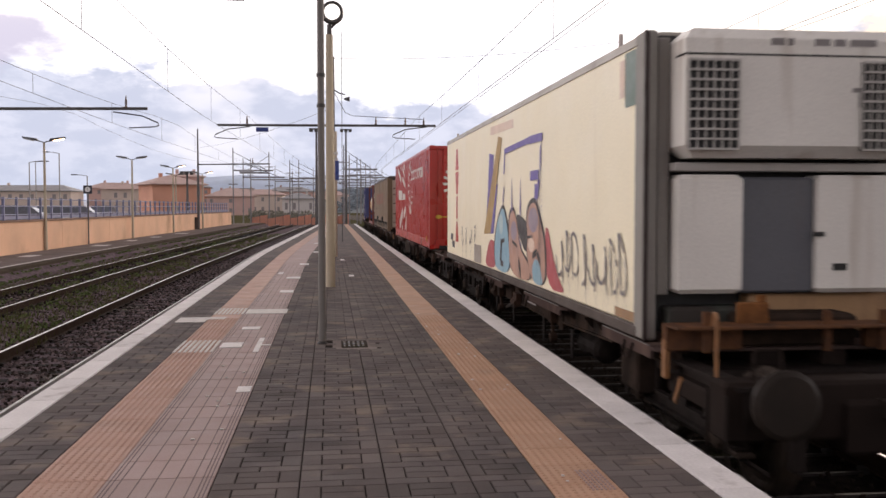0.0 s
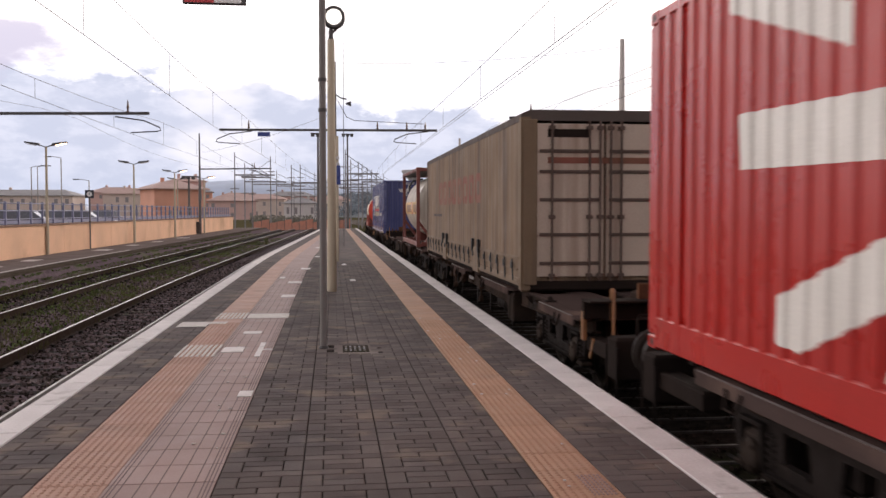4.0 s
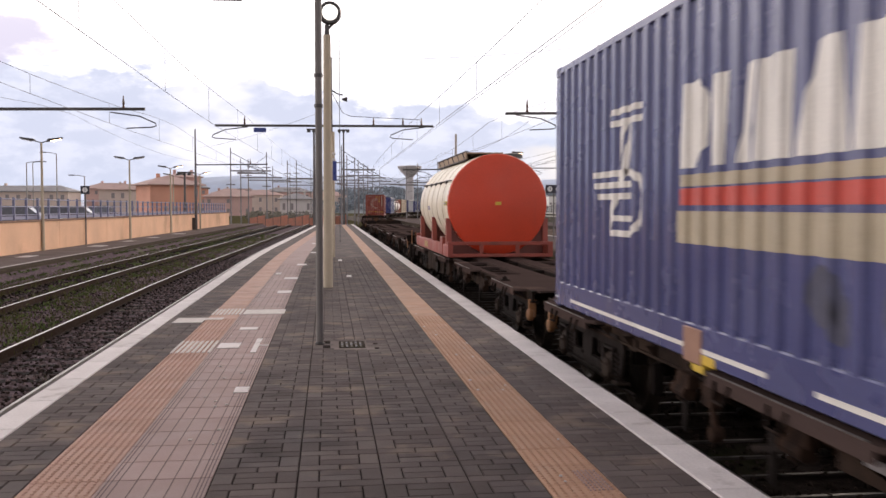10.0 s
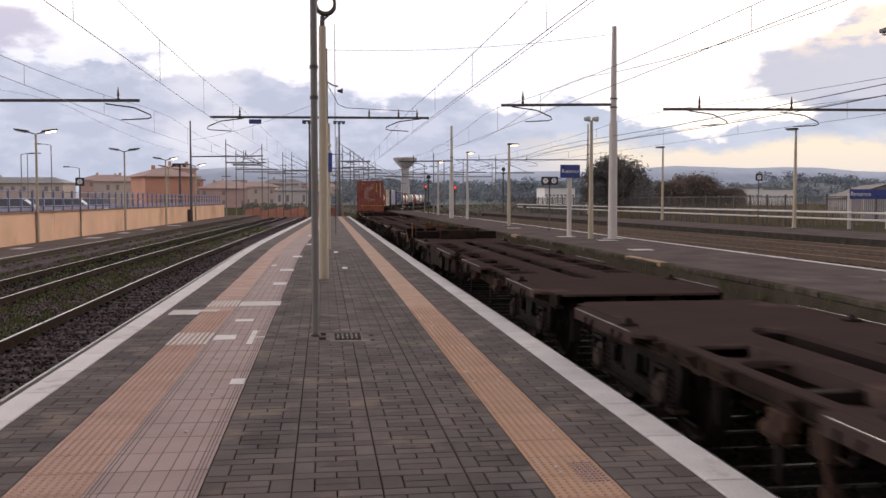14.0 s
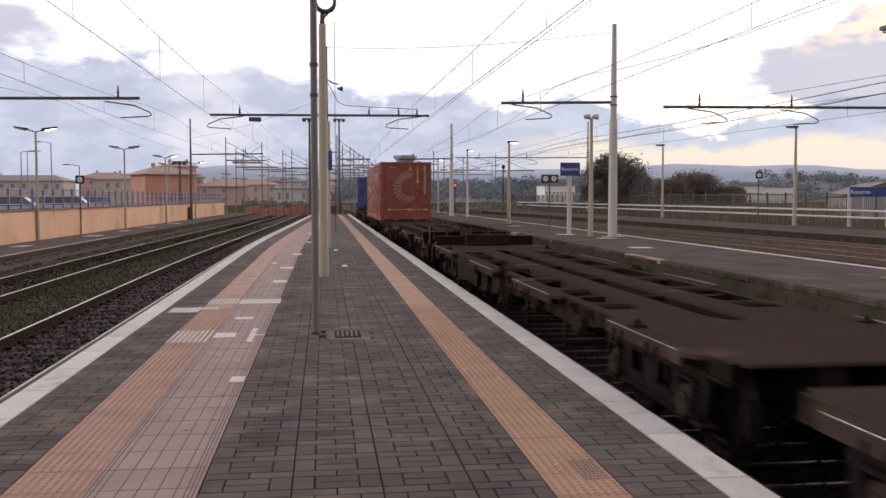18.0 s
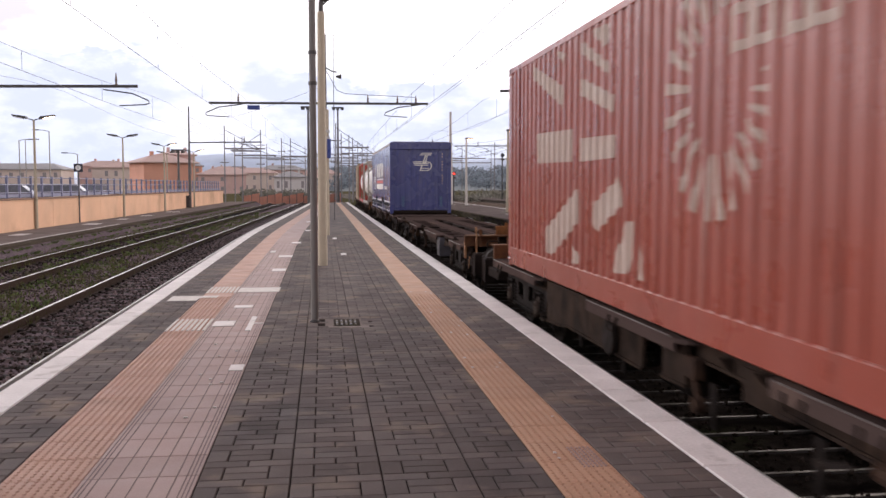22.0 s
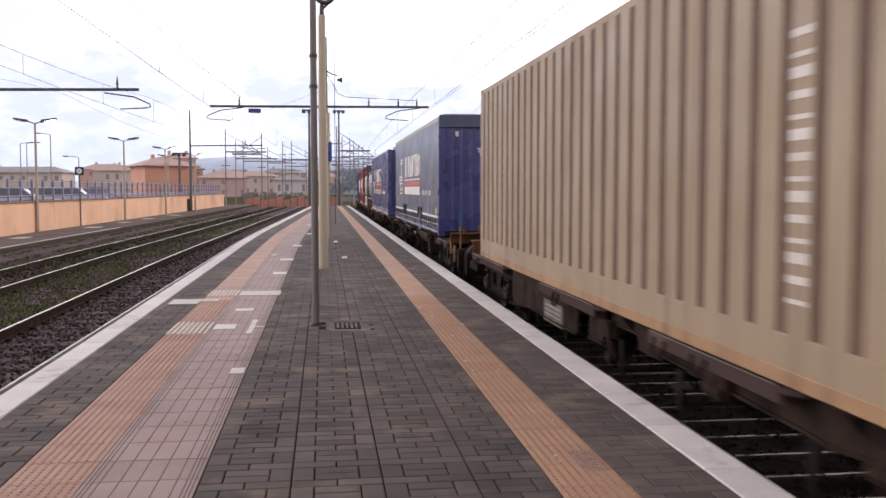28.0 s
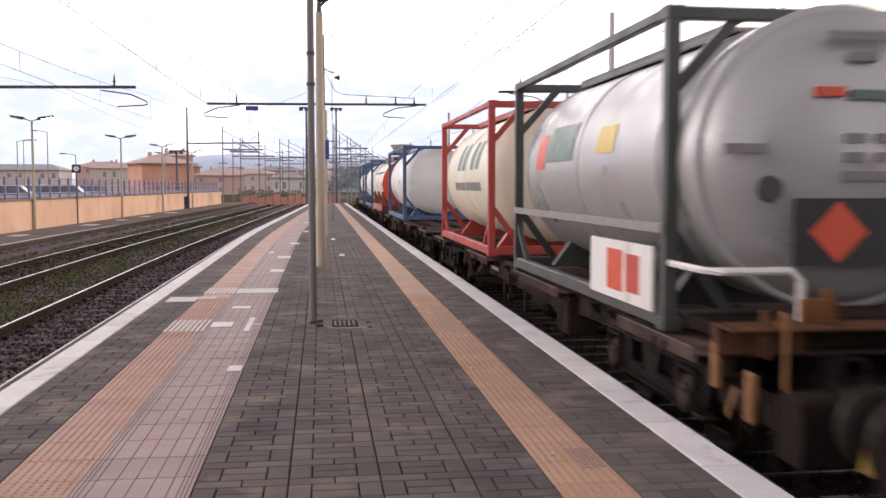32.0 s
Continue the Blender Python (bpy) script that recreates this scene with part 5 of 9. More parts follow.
M_SHED_ROOF = mat("weathered brown sheet roof", (0.15, 0.125, 0.115), 0.8, second=(0.10, 0.085, 0.08), scale=0.6)


def gable_shed():
    t = thing("shed", "grey barn with a low gable roof behind the fence", "building", m=pose(63.1, 98, -1.15, 0, 0, -22))
    part("wall", Shape().prism([(-4.4, 0), (4.4, 0), (4.4, 2.9), (0, 4.35), (-4.4, 2.9)], 0, 16), M_H_GREY, t)
    for sx in (-1, 1):
        part("roof_side", Shape().prism([(0, 4.37), (sx * 4.8, 2.79), (sx * 4.8, 2.91), (0, 4.52)], -0.4, 16.4), M_SHED_ROOF, t)
    for k in (-2.6, 0, 2.6):
        part("pier", Shape().box(k - 0.12, -0.06, 0, k + 0.12, 0.02, 3.6), M_H_CREAM, t)


gable_shed()


M_WAREHOUSE = mat("bright white cladding", (0.86, 0.85, 0.83), 0.6, scale=0.1, amount=0.2, bump=0)


def warehouse(x, y, w, h, label):
    t = thing("warehouse", label, "building", m=pose(x, y, -0.95))
    part("wall", Shape().box(-w / 2, -8, 0, w / 2, 8, h), M_WAREHOUSE, t)
    part("roof", Shape().box(-w / 2 - 0.4, -8.4, h, w / 2 + 0.4, 8.4, h + 0.5), M_GREY_ROOF, t)
    for k in range(8):
        cx = -w / 2 + w * (k + 0.5) / 8
        part("window", Shape().box(cx - w / 24, -8.06, h * 0.5, cx + w / 30, -7.95, h * 0.62), M_GLASS, t)


warehouse(163, 352, 12.5, 6.6, "white warehouse below the wooded hill")
warehouse(178, 358, 14, 6.2, "white warehouse below the wooded hill")
warehouse(106, 420, 14, 7.4, "pale farm building far off")

M_TOWER = mat("weathered pale concrete", (0.52, 0.50, 0.52), 0.85, scale=0.4)
tower = thing("water_tower", "concrete mushroom water tower far off", "water tower", m=pose(26.2, 300, -0.95))
part("stem", Shape().lathe([(0, 1.5), (12.4, 1.2)], 16, "z"), M_TOWER, tower, smooth=True)
part("tank", Shape().lathe([(12.3, 1.3), (14.9, 3.7), (15.6, 3.9), (15.8, 3.7), (16.0, 0)], 24, "z"), M_TOWER, tower, smooth=True)


# ---- fences, guard rail ----
guard = thing("guard_rail", "white steel guard rail with two beams", "guard rail")
gx = lambda y: 27.6 - 0.015 * (y - 50)
for z in (0.52, 0.88):
    part("beam", Shape().path([(gx(q), q, z) for q in range(16, 132, 8)], 0.055, 6), M_WHITE_RAIL, guard)
gp = Shape().box(-0.035, -0.035, -0.9, 0.035, 0.035, 0.93, 0.01).mesh("post", M_DARKMAST)
for k in range(58):
    piece("post", gp, guard, (gx(16 + 2 * k) + 0.06, 16 + 2 * k, 0))
mesh_fence = thing("mesh_fence", "grey mesh fence behind the guard rail", "fence")
for z in (0.9, 1.75):
    part("rail", Shape().path([(30.5 - 0.015 * (q - 50), q, z) for q in range(16, 150, 10)], 0.03, 5), M_DARKMAST, mesh_fence)
mp = Shape().box(-0.05, -0.05, -0.9, 0.05, 0.05, 1.9, 0.01).mesh("post", M_DARKMAST)
for k in range(52):
    piece("post", mp, mesh_fence, (30.5 - 0.015 * (2.5 * k - 34), 16 + 2.5 * k, 0))
bars = Shape()
for k in range(640):
    q = 16 + 0.2 * k
    bars.box(30.49 - 0.015 * (q - 50), q, -0.9, 30.51 - 0.015 * (q - 50), q + 0.02, 1.75)
tagged(part("wire_mesh", bars, M_DARKMAST, mesh_fence), kind="stuff")

net = thing("barrier", "sagging orange plastic barrier fence", "barrier")
for k in range(14):
    a, b = -9.2 + 0.85 * k, -9.2 + 0.85 * (k + 1)
    h1 = 0.45 + 0.2 * math.sin(k * 2.1)
    part("net_panel", Shape().add([(a, 112 + k * 1.2, -0.9), (b, 112 + (k + 1) * 1.2, -0.9), (b, 112 + (k + 1) * 1.2, h1), (a, 112 + k * 1.2, h1 - 0.1), (a, 112.05 + k * 1.2, -0.9), (b, 112.05 + (k + 1) * 1.2, -0.9), (b, 112.05 + (k + 1) * 1.2, h1), (a, 112.05 + k * 1.2, h1 - 0.1)],
                                  [(0, 1, 2, 3), (7, 6, 5, 4), (3, 2, 6, 7), (0, 3, 7, 4), (1, 5, 6, 2)]), M_ORANGE_NET, net)
    part("stake", Shape().tube((a, 112 + k * 1.2, -0.9), (a, 112 + k * 1.2, h1 + 0.1), 0.04, 6), M_DARKMAST, net)


# ---- trees, hills ----
def leaf_mat(name, c):
    return mat(name, c, 0.8, second=tuple(v * 0.6 for v in c), scale=0.5, fine=8, per_island=0.4, bump=0)


# tree, scrub and woods colours paled and greyed, standing for distance haze
M_LEAF_DARK = leaf_mat("dark evergreen leaves", (0.122, 0.112, 0.106))
M_LEAF_BROWN = leaf_mat("brown winter foliage", (0.175, 0.135, 0.115))
M_SCRUB = leaf_mat("dull olive scrub", (0.185, 0.175, 0.14))
M_REED = leaf_mat("dry reed", (0.26, 0.19, 0.10))
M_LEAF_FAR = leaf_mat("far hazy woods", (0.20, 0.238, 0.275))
M_BARK = mat("bark", (0.07, 0.055, 0.045), 0.9)


def tree(x, y, high, wide, leaf, seed, label, z=-0.95, clumps=170, leaves=80):
    rnd = random.Random(seed)
    t = thing("tree", label, "tree", "trees beyond the fence", m=pose(x, y, z))
    sh = Shape().tube((0, 0, 0), (0.1, 0, high * 0.35), 0.22, 8, 0.15)
    tips = []
    for k in range(9):
        a, up = k * 2.4 + rnd.random(), rnd.uniform(0.5, 0.95)
        tip = Vector((math.cos(a) * wide * 0.38 * rnd.uniform(0.5, 1), math.sin(a) * wide * 0.38, high * up))
        sh.tube((0.1, 0, high * rnd.uniform(0.2, 0.36)), tip, 0.09, 6, 0.03)
        tips.append(tip)
    part("trunk", sh, M_BARK, t)
    cr = Shape()
    for k in range(clumps):
        a, r = rnd.uniform(0, 6.28), math.sqrt(rnd.random()) * wide / 2
        zz = high * (0.28 + 0.72 * rnd.random() ** 0.7)
        lim = math.sqrt(max(0.08, 1 - ((zz / high - 0.55) / 0.52) ** 2))
        c = Vector((math.cos(a) * r * lim, math.sin(a) * r * lim, zz))
        size = rnd.uniform(0.35, 0.75) * wide / 6
        for _ in range(leaves):
            d = Vector((rnd.gauss(0, 1), rnd.gauss(0, 1), rnd.gauss(0, 0.8))) * size * 0.6
            s = rnd.uniform(0.07, 0.15) * wide / 6
            u = Vector((rnd.gauss(0, 1), rnd.gauss(0, 1), rnd.gauss(0, 1))).normalized()
            w = u.orthogonal().normalized()
            p = c + d
            cr.add([p - u * s, p + w * s * 0.6, p + u * s, p - w * s * 0.6], [(0, 1, 2, 3)])
    part("crown", cr, leaf, t)
    return t


tree(29.4, 92, 6.4, 6.4, M_LEAF_DARK, 4, "dark round evergreen tree beyond the fence")
tree(32.6, 97, 5.2, 5.2, M_LEAF_DARK, 5, "dark round evergreen tree beyond the fence")
tree(43.5, 106, 5.0, 6.5, M_LEAF_BROWN, 6, "brown leafless bushy tree beyond the fence")
tree(40.0, 104, 4.4, 5.0, M_LEAF_BROWN, 7, "brown leafless bushy tree beyond the fence")
tree(47.0, 104, 3.6, 4.5, M_LEAF_BROWN, 8, "low brown bush beyond the fence")


def reeds():
    rnd, sh = random.Random(3), Shape()
    for _ in range(5200):
        y = rnd.uniform(84, 118)
        x = 26 + (y - 84) * 0.35 + rnd.uniform(0, 26)
        h, a = rnd.uniform(1.0, 2.6), rnd.uniform(0, 6.28)
        dx, dy = math.cos(a), math.sin(a)
        w = rnd.uniform(0.02, 0.05)
        sh.add([(x - dy * w, y + dx * w, -0.95), (x + dy * w, y - dx * w, -0.95), (x + dx * 0.25, y + dy * 0.25, -0.95 + h)], [(0, 1, 2)])
    return tagged(new("reeds", sh.mesh("reeds", M_REED)), "dry straw coloured reeds behind the fence", "reeds", kind="stuff")


reeds()


def woods(name, label, spots, leaf, seed, size):
    rnd, sh = random.Random(seed), Shape()
    for x, y, z in spots:
        h = size * rnd.uniform(0.6, 1.3)
        for _ in range(64):
            p = Vector((x + rnd.gauss(0, h * 0.35), y + rnd.gauss(0, h * 0.2), z + h * rnd.uniform(0.15, 1.0) ** 0.8))
            s = h * rnd.uniform(0.05, 0.13)
            u = Vector((rnd.gauss(0, 1), rnd.gauss(0, 1), rnd.gauss(0, 1))).normalized()
            w = u.orthogonal().normalized()
            sh.add([p - u * s, p + w * s, p + u * s, p - w * s], [(0, 1, 2, 3)])
    return tagged(new(name, sh.mesh(name, leaf)), label, "woods", kind="stuff")


def ridge(name, label, pts, deep, material):
    """A hill ridge: crest points (x, y, z) with slopes before and behind."""
    sh = Shape()
    for x, y, z in pts:
        sh.v += [(x, y - deep, -1.0), (x, y - deep * 0.4, z * 0.7 - 0.6), (x, y, z), (x, y + deep, -1.0)]
    for i in range(len(pts) - 1):
        sh.f += [(i * 4 + j, i * 4 + j + 1, i * 4 + j + 5, i * 4 + j + 4) for j in range(3)]
    sh.smooth = True
    return tagged(new(name, sh.mesh(name, material)), label, "hill", kind="structure")


# hills blued and paled: haze in the air put into their colours
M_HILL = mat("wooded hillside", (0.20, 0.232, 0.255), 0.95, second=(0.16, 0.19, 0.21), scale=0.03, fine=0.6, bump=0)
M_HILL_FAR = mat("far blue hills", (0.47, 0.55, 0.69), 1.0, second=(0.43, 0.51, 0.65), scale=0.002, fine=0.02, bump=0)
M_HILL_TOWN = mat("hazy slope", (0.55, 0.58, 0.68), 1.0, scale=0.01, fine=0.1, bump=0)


def crest(x):
    return 11 + 3.5 * math.sin(x * 0.011 + 1) + 1.5 * math.sin(x * 0.05) + (3.0 if x > 260 else 0)


hill_pts = [(-70 + 14 * k, 560 + 30 * math.sin(k * 0.7), crest(-70 + 14 * k) * min(1.0, 0.30 + 0.028 * k)) for k in range(53)]
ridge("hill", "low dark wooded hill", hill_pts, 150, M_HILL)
rw = random.Random(9)


def slope_spots():
    """Places of the trees, from the crest down to the foot of the hill."""
    for x, y, z in hill_pts:
        for _ in range(46):
            d = 150 * rw.random()
            zz = z + (z * 0.7 - 0.6 - z) * d / 60 if d < 60 else (z * 0.7 - 0.6) + (-1.0 - z * 0.7 + 0.6) * (d - 60) / 90
            yield x + rw.uniform(-8, 8), y - d, zz - 0.6


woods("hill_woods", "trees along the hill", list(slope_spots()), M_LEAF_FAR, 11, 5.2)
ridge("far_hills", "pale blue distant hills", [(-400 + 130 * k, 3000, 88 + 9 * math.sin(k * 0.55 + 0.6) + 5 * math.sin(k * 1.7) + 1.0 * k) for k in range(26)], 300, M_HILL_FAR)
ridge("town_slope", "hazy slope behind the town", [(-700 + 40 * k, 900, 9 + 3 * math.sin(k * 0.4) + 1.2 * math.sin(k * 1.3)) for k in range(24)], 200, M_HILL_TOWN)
rv = random.Random(12)
woods("bushes", "dark scrub along the line", [(rv.uniform(22, 60), rv.uniform(120, 150), -0.95) for _ in range(60)] + [(rv.uniform(-14, 0), rv.uniform(150, 185), -0.95) for _ in range(40)] + [(rv.uniform(14, 24), rv.uniform(100, 125), -0.95) for _ in range(24)], M_SCRUB, 13, 1.5)
scatter("grass_strip", "grass between the far tracks", "grass", M_GRASS, 3500, lambda r: (r.uniform(13, 27), 70 + 60 * r.random(), -0.8), lambda s, r, x, y, z: tuft(s, r, x, y, z, 0.4, 0.15, 5))

# drain cover in the paving
drain = thing("drain_grate", "square cast iron drain grate set in the paving", "drain grate", m=pose(0.27, 10.87, 0.0))
part("surround", Shape().box(-0.25, -0.42, -0.03, 0.25, 0.42, -0.003), M_ASPHALT, drain, "dark mortar bed")
part("frame", Shape().box(-0.15, -0.26, -0.02, 0.15, 0.26, 0.003), M_WALL_DARK, drain)
for i in range(5):
    for j in range(3):
        part("slot", Shape().box(-0.125 + 0.053 * i, -0.20 + 0.14 * j, 0.002, -0.10 + 0.053 * i, -0.10 + 0.14 * j, 0.006), M_SIGN_DARK if (i + j) % 2 else M_CONC, drain)


# ---- the freight train: things that ride on the rails; y runs from the leading end to the rear, z from the rail tops ----
TRAIN = []   # (thing, place of its middle in the train, height over the rail tops)
WHEELSETS = []   # (wheelset, place of its axle in the train)
DECK_Z = 0.95
HALF = 18.7
DECK_L = 16.6   # deck of one half
WHEEL_R = 0.46


def wheelset_shape():
    sh = Shape()
    for s in (-1, 1):
        sh.lathe([(s * 0.80, 0.05), (s * 0.80, 0.16), (s * 0.765, 0.20), (s * 0.765, 0.38), (s * 0.80, 0.41), (s * 0.80, WHEEL_R - 0.01), (s * 0.735, WHEEL_R), (s * 0.70, WHEEL_R + 0.028), (s * 0.675, WHEEL_R + 0.025),
                  (s * 0.675, 0.40), (s * 0.72, 0.37), (s * 0.72, 0.2), (s * 0.69, 0.15), (s * 0.69, 0.08)], 24, "x")
        for k in range(3):
            a = k * 2.1
            sh.box(s * 0.768, math.cos(a) * 0.29 - 0.03, math.sin(a) * 0.29 - 0.03, s * 0.775, math.cos(a) * 0.29 + 0.03, math.sin(a) * 0.29 + 0.03)
    return sh.tube((-0.72, 0, 0), (0.72, 0, 0), 0.085, 12)


def side_frame(s):
    """A welded bogie side: plated web with two openings, legs arching over the axle boxes, flanges along its edges."""
    sh = Shape()
    x0, x1 = s * 1.02, s * 1.06
    web = [[(-1.30, 0.70), (1.30, 0.70), (1.26, 0.84), (-1.26, 0.84)], [(-0.62, 0.40), (0.62, 0.40), (0.66, 0.50), (-0.66, 0.50)], [(-0.16, 0.50), (0.16, 0.50), (0.20, 0.70), (-0.20, 0.70)]]
    for e in (-1, 1):
        web.append([(e * 0.52, 0.50), (e * 0.66, 0.50), (e * 0.74, 0.70), (e * 0.54, 0.70)])
        web.append([(e * 0.60, 0.40), (e * 0.72, 0.40), (e * 0.76, 0.70), (e * 0.66, 0.70)])
        web.append([(e * 1.08, 0.44), (e * 1.22, 0.44), (e * 1.30, 0.70), (e * 1.10, 0.70)])
    for q in web:
        sh.prism(q, x0, x1, "yz")
    # edge flanges
    sh.prism([(-1.28, 0.83), (1.28, 0.83), (1.26, 0.86), (-1.26, 0.86)], s * 0.94, s * 1.12, "yz")
    sh.prism([(-0.70, 0.375), (0.70, 0.375), (0.70, 0.40), (-0.70, 0.40)], s * 0.96, s * 1.11, "yz")
    for e in (-1, 1):
        sh.prism([(e * 0.72, 0.40), (e * 0.75, 0.40), (e * 0.79, 0.70), (e * 0.76, 0.70)], s * 0.96, s * 1.11, "yz")
        sh.prism([(e * 1.05, 0.44), (e * 1.08, 0.44), (e * 1.10, 0.70), (e * 1.07, 0.70)], s * 0.96, s * 1.11, "yz")
        sh.prism([(e * 0.76, 0.68), (e * 1.10, 0.68), (e * 1.10, 0.71), (e * 0.76, 0.71)], s * 0.96, s * 1.11, "yz")
        sh.box(s * 0.70, e * 1.42 - 0.05, 0.28, s * 0.80, e * 1.42 + 0.05, 0.60, 0.02)   # brake block
        sh.box(s * 1.06, e * 0.36 - 0.19, 0.475, s * 1.085, e * 0.36 + 0.19, 0.50)
    sh.tube((s * 1.0, -1.5, 0.30), (s * 1.0, 1.5, 0.30), 0.018, 6)
    return sh


def axle_box(s):
    """A cast axle box with spring wings and a bolted end cover."""
    sh = Shape().box(s * 0.90, -0.13, -0.10, s * 1.09, 0.13, 0.17, 0.03)
    sh.box(s * 0.95, -0.30, -0.13, s * 1.09, 0.30, -0.09, 0.01)
    sh.lathe([(s * 1.08, 0.125), (s * 1.125, 0.125), (s * 1.135, 0.10), (s * 1.135, 0.0)], 14, "x")
    for k in range(4):
        a = 0.78 + k * 1.571
        sh.tube((s * 1.13, 0.095 * math.cos(a), 0.095 * math.sin(a)), (s * 1.15, 0.095 * math.cos(a), 0.095 * math.sin(a)), 0.018, 6)
    return sh


BOGIE = {}


def bogie(parent, y, place):
    b = new("bogie")
    b.parent, b.location = parent, (0, y, 0)
    if not BOGIE:
        BOGIE["side_r"], BOGIE["side_l"] = side_frame(1).mesh("side_frame", M_BOGIE), side_frame(-1).mesh("side_frame", M_BOGIE)
        BOGIE["bolster"] = Shape().box(-1.0, -0.28, 0.50, 1.0, 0.28, 0.80, 0.04).box(-0.9, -1.2, 0.55, 0.9, -1.08, 0.68).box(-0.9, 1.08, 0.55, 0.9, 1.2, 0.68).mesh("bolster", M_BOGIE)
        BOGIE["wheels"] = wheelset_shape().mesh("wheelset", M_WHEEL)
        BOGIE["box"] = axle_box(1).mesh("axle_box", M_AXLEBOX)
        BOGIE["box_l"] = axle_box(-1).mesh("axle_box", M_AXLEBOX)
        sp = Shape().path([(0.065 * math.cos(q * 0.9), 0.065 * math.sin(q * 0.9), 0.37 + 0.0072 * q) for q in range(44)], 0.016, 5)
        BOGIE["spring"] = sp.mesh("spring", M_BOGIE)
    piece("side_frame", BOGIE["side_r"], b)
    piece("side_frame", BOGIE["side_l"], b)
    piece("bolster", BOGIE["bolster"], b)
    for c in (-0.9, 0.9):
        w = piece("wheelset", BOGIE["wheels"], b, (0, c, WHEEL_R))
        WHEELSETS.append((w, place + c))
        piece("axle_box", BOGIE["box"], b, (0, c, WHEEL_R))
        piece("axle_box", BOGIE["box_l"], b, (0, c, WHEEL_R))
    for s in (-1.02, 1.02):
        for d in (-1.12, -0.68, 0.68, 1.12):
            piece("spring", BOGIE["spring"], b, (s, d, 0))
    return b


UNIT = {}
JOINT0, PITCH = 21.3, 37.4


def unit_meshes():
    """One of a close coupled pair of container wagons, leading end at -y."""
    L = DECK_L
    a, z = L / 2, DECK_Z
    u = UNIT
    cs = Shape().box(-0.40, -a, z - 0.5, -0.19, a, z - 0.022, 0.02).box(0.19, -a, z - 0.5, 0.40, a, z - 0.022, 0.02).box(-0.19, -a, z - 0.5, 0.19, a, z - 0.44)
    u["centre_sill"] = cs.mesh("centre_sill", M_FRAME)

    def at(r):
        """From metres past the close joint to the unit's own y."""
        return r - a - 0.5

    # where the deck edge stands out, and how deep the web hangs: the two sides differ
    wide = {-1: ((0.9, 3.0), (5.1, 7.6), (9.0, 11.65), (13.85, 17.0)), 1: ((0.9, 3.0), (6.0, 8.3), (10.2, 13.0), (15.0, 17.0))}
    webs = {-1: ((0.5, 3.4, 0.17, 0.15), (3.4, 5.0, 0.15, 0.31), (5.0, 8.2, 0.29, 0.24), (8.2, 9.05, 0.16, 0.16), (9.05, 9.55, 0.38, 0.40), (9.55, 10.05, 0.13, 0.13), (10.05, 12.6, 0.44, 0.44), (12.6, 13.6, 0.46, 0.52), (13.6, 17.1, 0.17, 0.17)),
            1: ((0.5, 3.4, 0.17, 0.15), (3.4, 7.7, 0.15, 0.14), (7.7, 8.3, 0.16, 0.27), (8.3, 12.2, 0.28, 0.30), (12.2, 14.9, 0.26, 0.20), (14.9, 17.1, 0.17, 0.17))}

    def sill(s):
        sh = Shape()
        for r0, r1, d0, d1 in webs[s]:
            y0, y1, deep = at(r0), at(r1), max(d0, d1) > 0.35
            xw = 1.15 if deep else 1.06
            sh.prism([(y0, z), (y1, z), (y1, z - d1), (y0, z - d0)], s * xw, s * (xw + 0.035), "yz")
            sh.prism([(y0, z - d0), (y1, z - d1), (y1, z - d1 + 0.025), (y0, z - d0 + 0.025)], s * 1.0, s * (xw + 0.055), "yz")
        sh.prism([(at(0.5), z), (at(17.1), z), (at(17.1), z - 0.03), (at(0.5), z - 0.03)], s * 1.0, s * 1.10, "yz")
        for k in range(22):
            y = at(0.9) + k * 0.76 + 0.11 * math.sin(k * 2.3)
            sh.prism([(1.06 * s, z - 0.03), (1.20 * s, z - 0.03), (1.10 * s, z - 0.15), (1.06 * s, z - 0.15)], y - 0.012, y + 0.012)
        for r, w, h in ((4.0, 0.10, 0.12), (6.2, 0.22, 0.12), (7.9, 0.30, 0.24), (12.2, 0.12, 0.30), (14.6, 0.16, 0.12), (16.2, 0.12, 0.14)):
            sh.box(s * 1.09, at(r) - w, z - 0.05 - h, s * 1.115, at(r) + w, z - 0.05, 0.004)
        return sh
    u["sill_r"], u["sill_l"] = sill(1).mesh("side_sill", M_SILL), sill(-1).mesh("side_sill", M_SILL)

    def ledge(s, y0, y1):
        """A wider stretch of the deck edge, with rounded corners and a turned-down lip."""
        ring = [(s * 1.09, y0 - 0.06), (s * 1.20, y0 - 0.03), (s * 1.265, y0 + 0.06), (s * 1.275, y0 + 0.16), (s * 1.275, y1 - 0.16), (s * 1.265, y1 - 0.06), (s * 1.20, y1 + 0.03), (s * 1.09, y1 + 0.06)]
        return Shape().prism(ring, z - 0.032, z + 0.004, "xy").box(s * 1.25, y0 + 0.1, z - 0.10, s * 1.272, y1 - 0.1, z - 0.03)
    u["ledges"] = [(ledge(s, at(r0), at(r1)).mesh("deck_ledge", M_DECK), Shape().box(s * 1.262, at(r0) + 0.15, z + 0.004, s * 1.280, at(r1) - 0.15, z + 0.014, 0.003).mesh("edge_bar", M_EDGE_BAR))
                   for s in (-1, 1) for r0, r1 in wide[s]]
    # deck: end plates, bands beside the long middle opening, cross pieces between the outer openings
    dk = Shape()
    m0, m1, o0, o1 = at(2.7), at(14.95), at(3.7), at(14.1)
    dk.prism([(-1.0, at(0.42)), (1.0, at(0.42)), (1.10, at(0.75)), (1.10, m0), (-1.10, m0), (-1.10, at(0.75))], z - 0.02, z + 0.008, "xy")
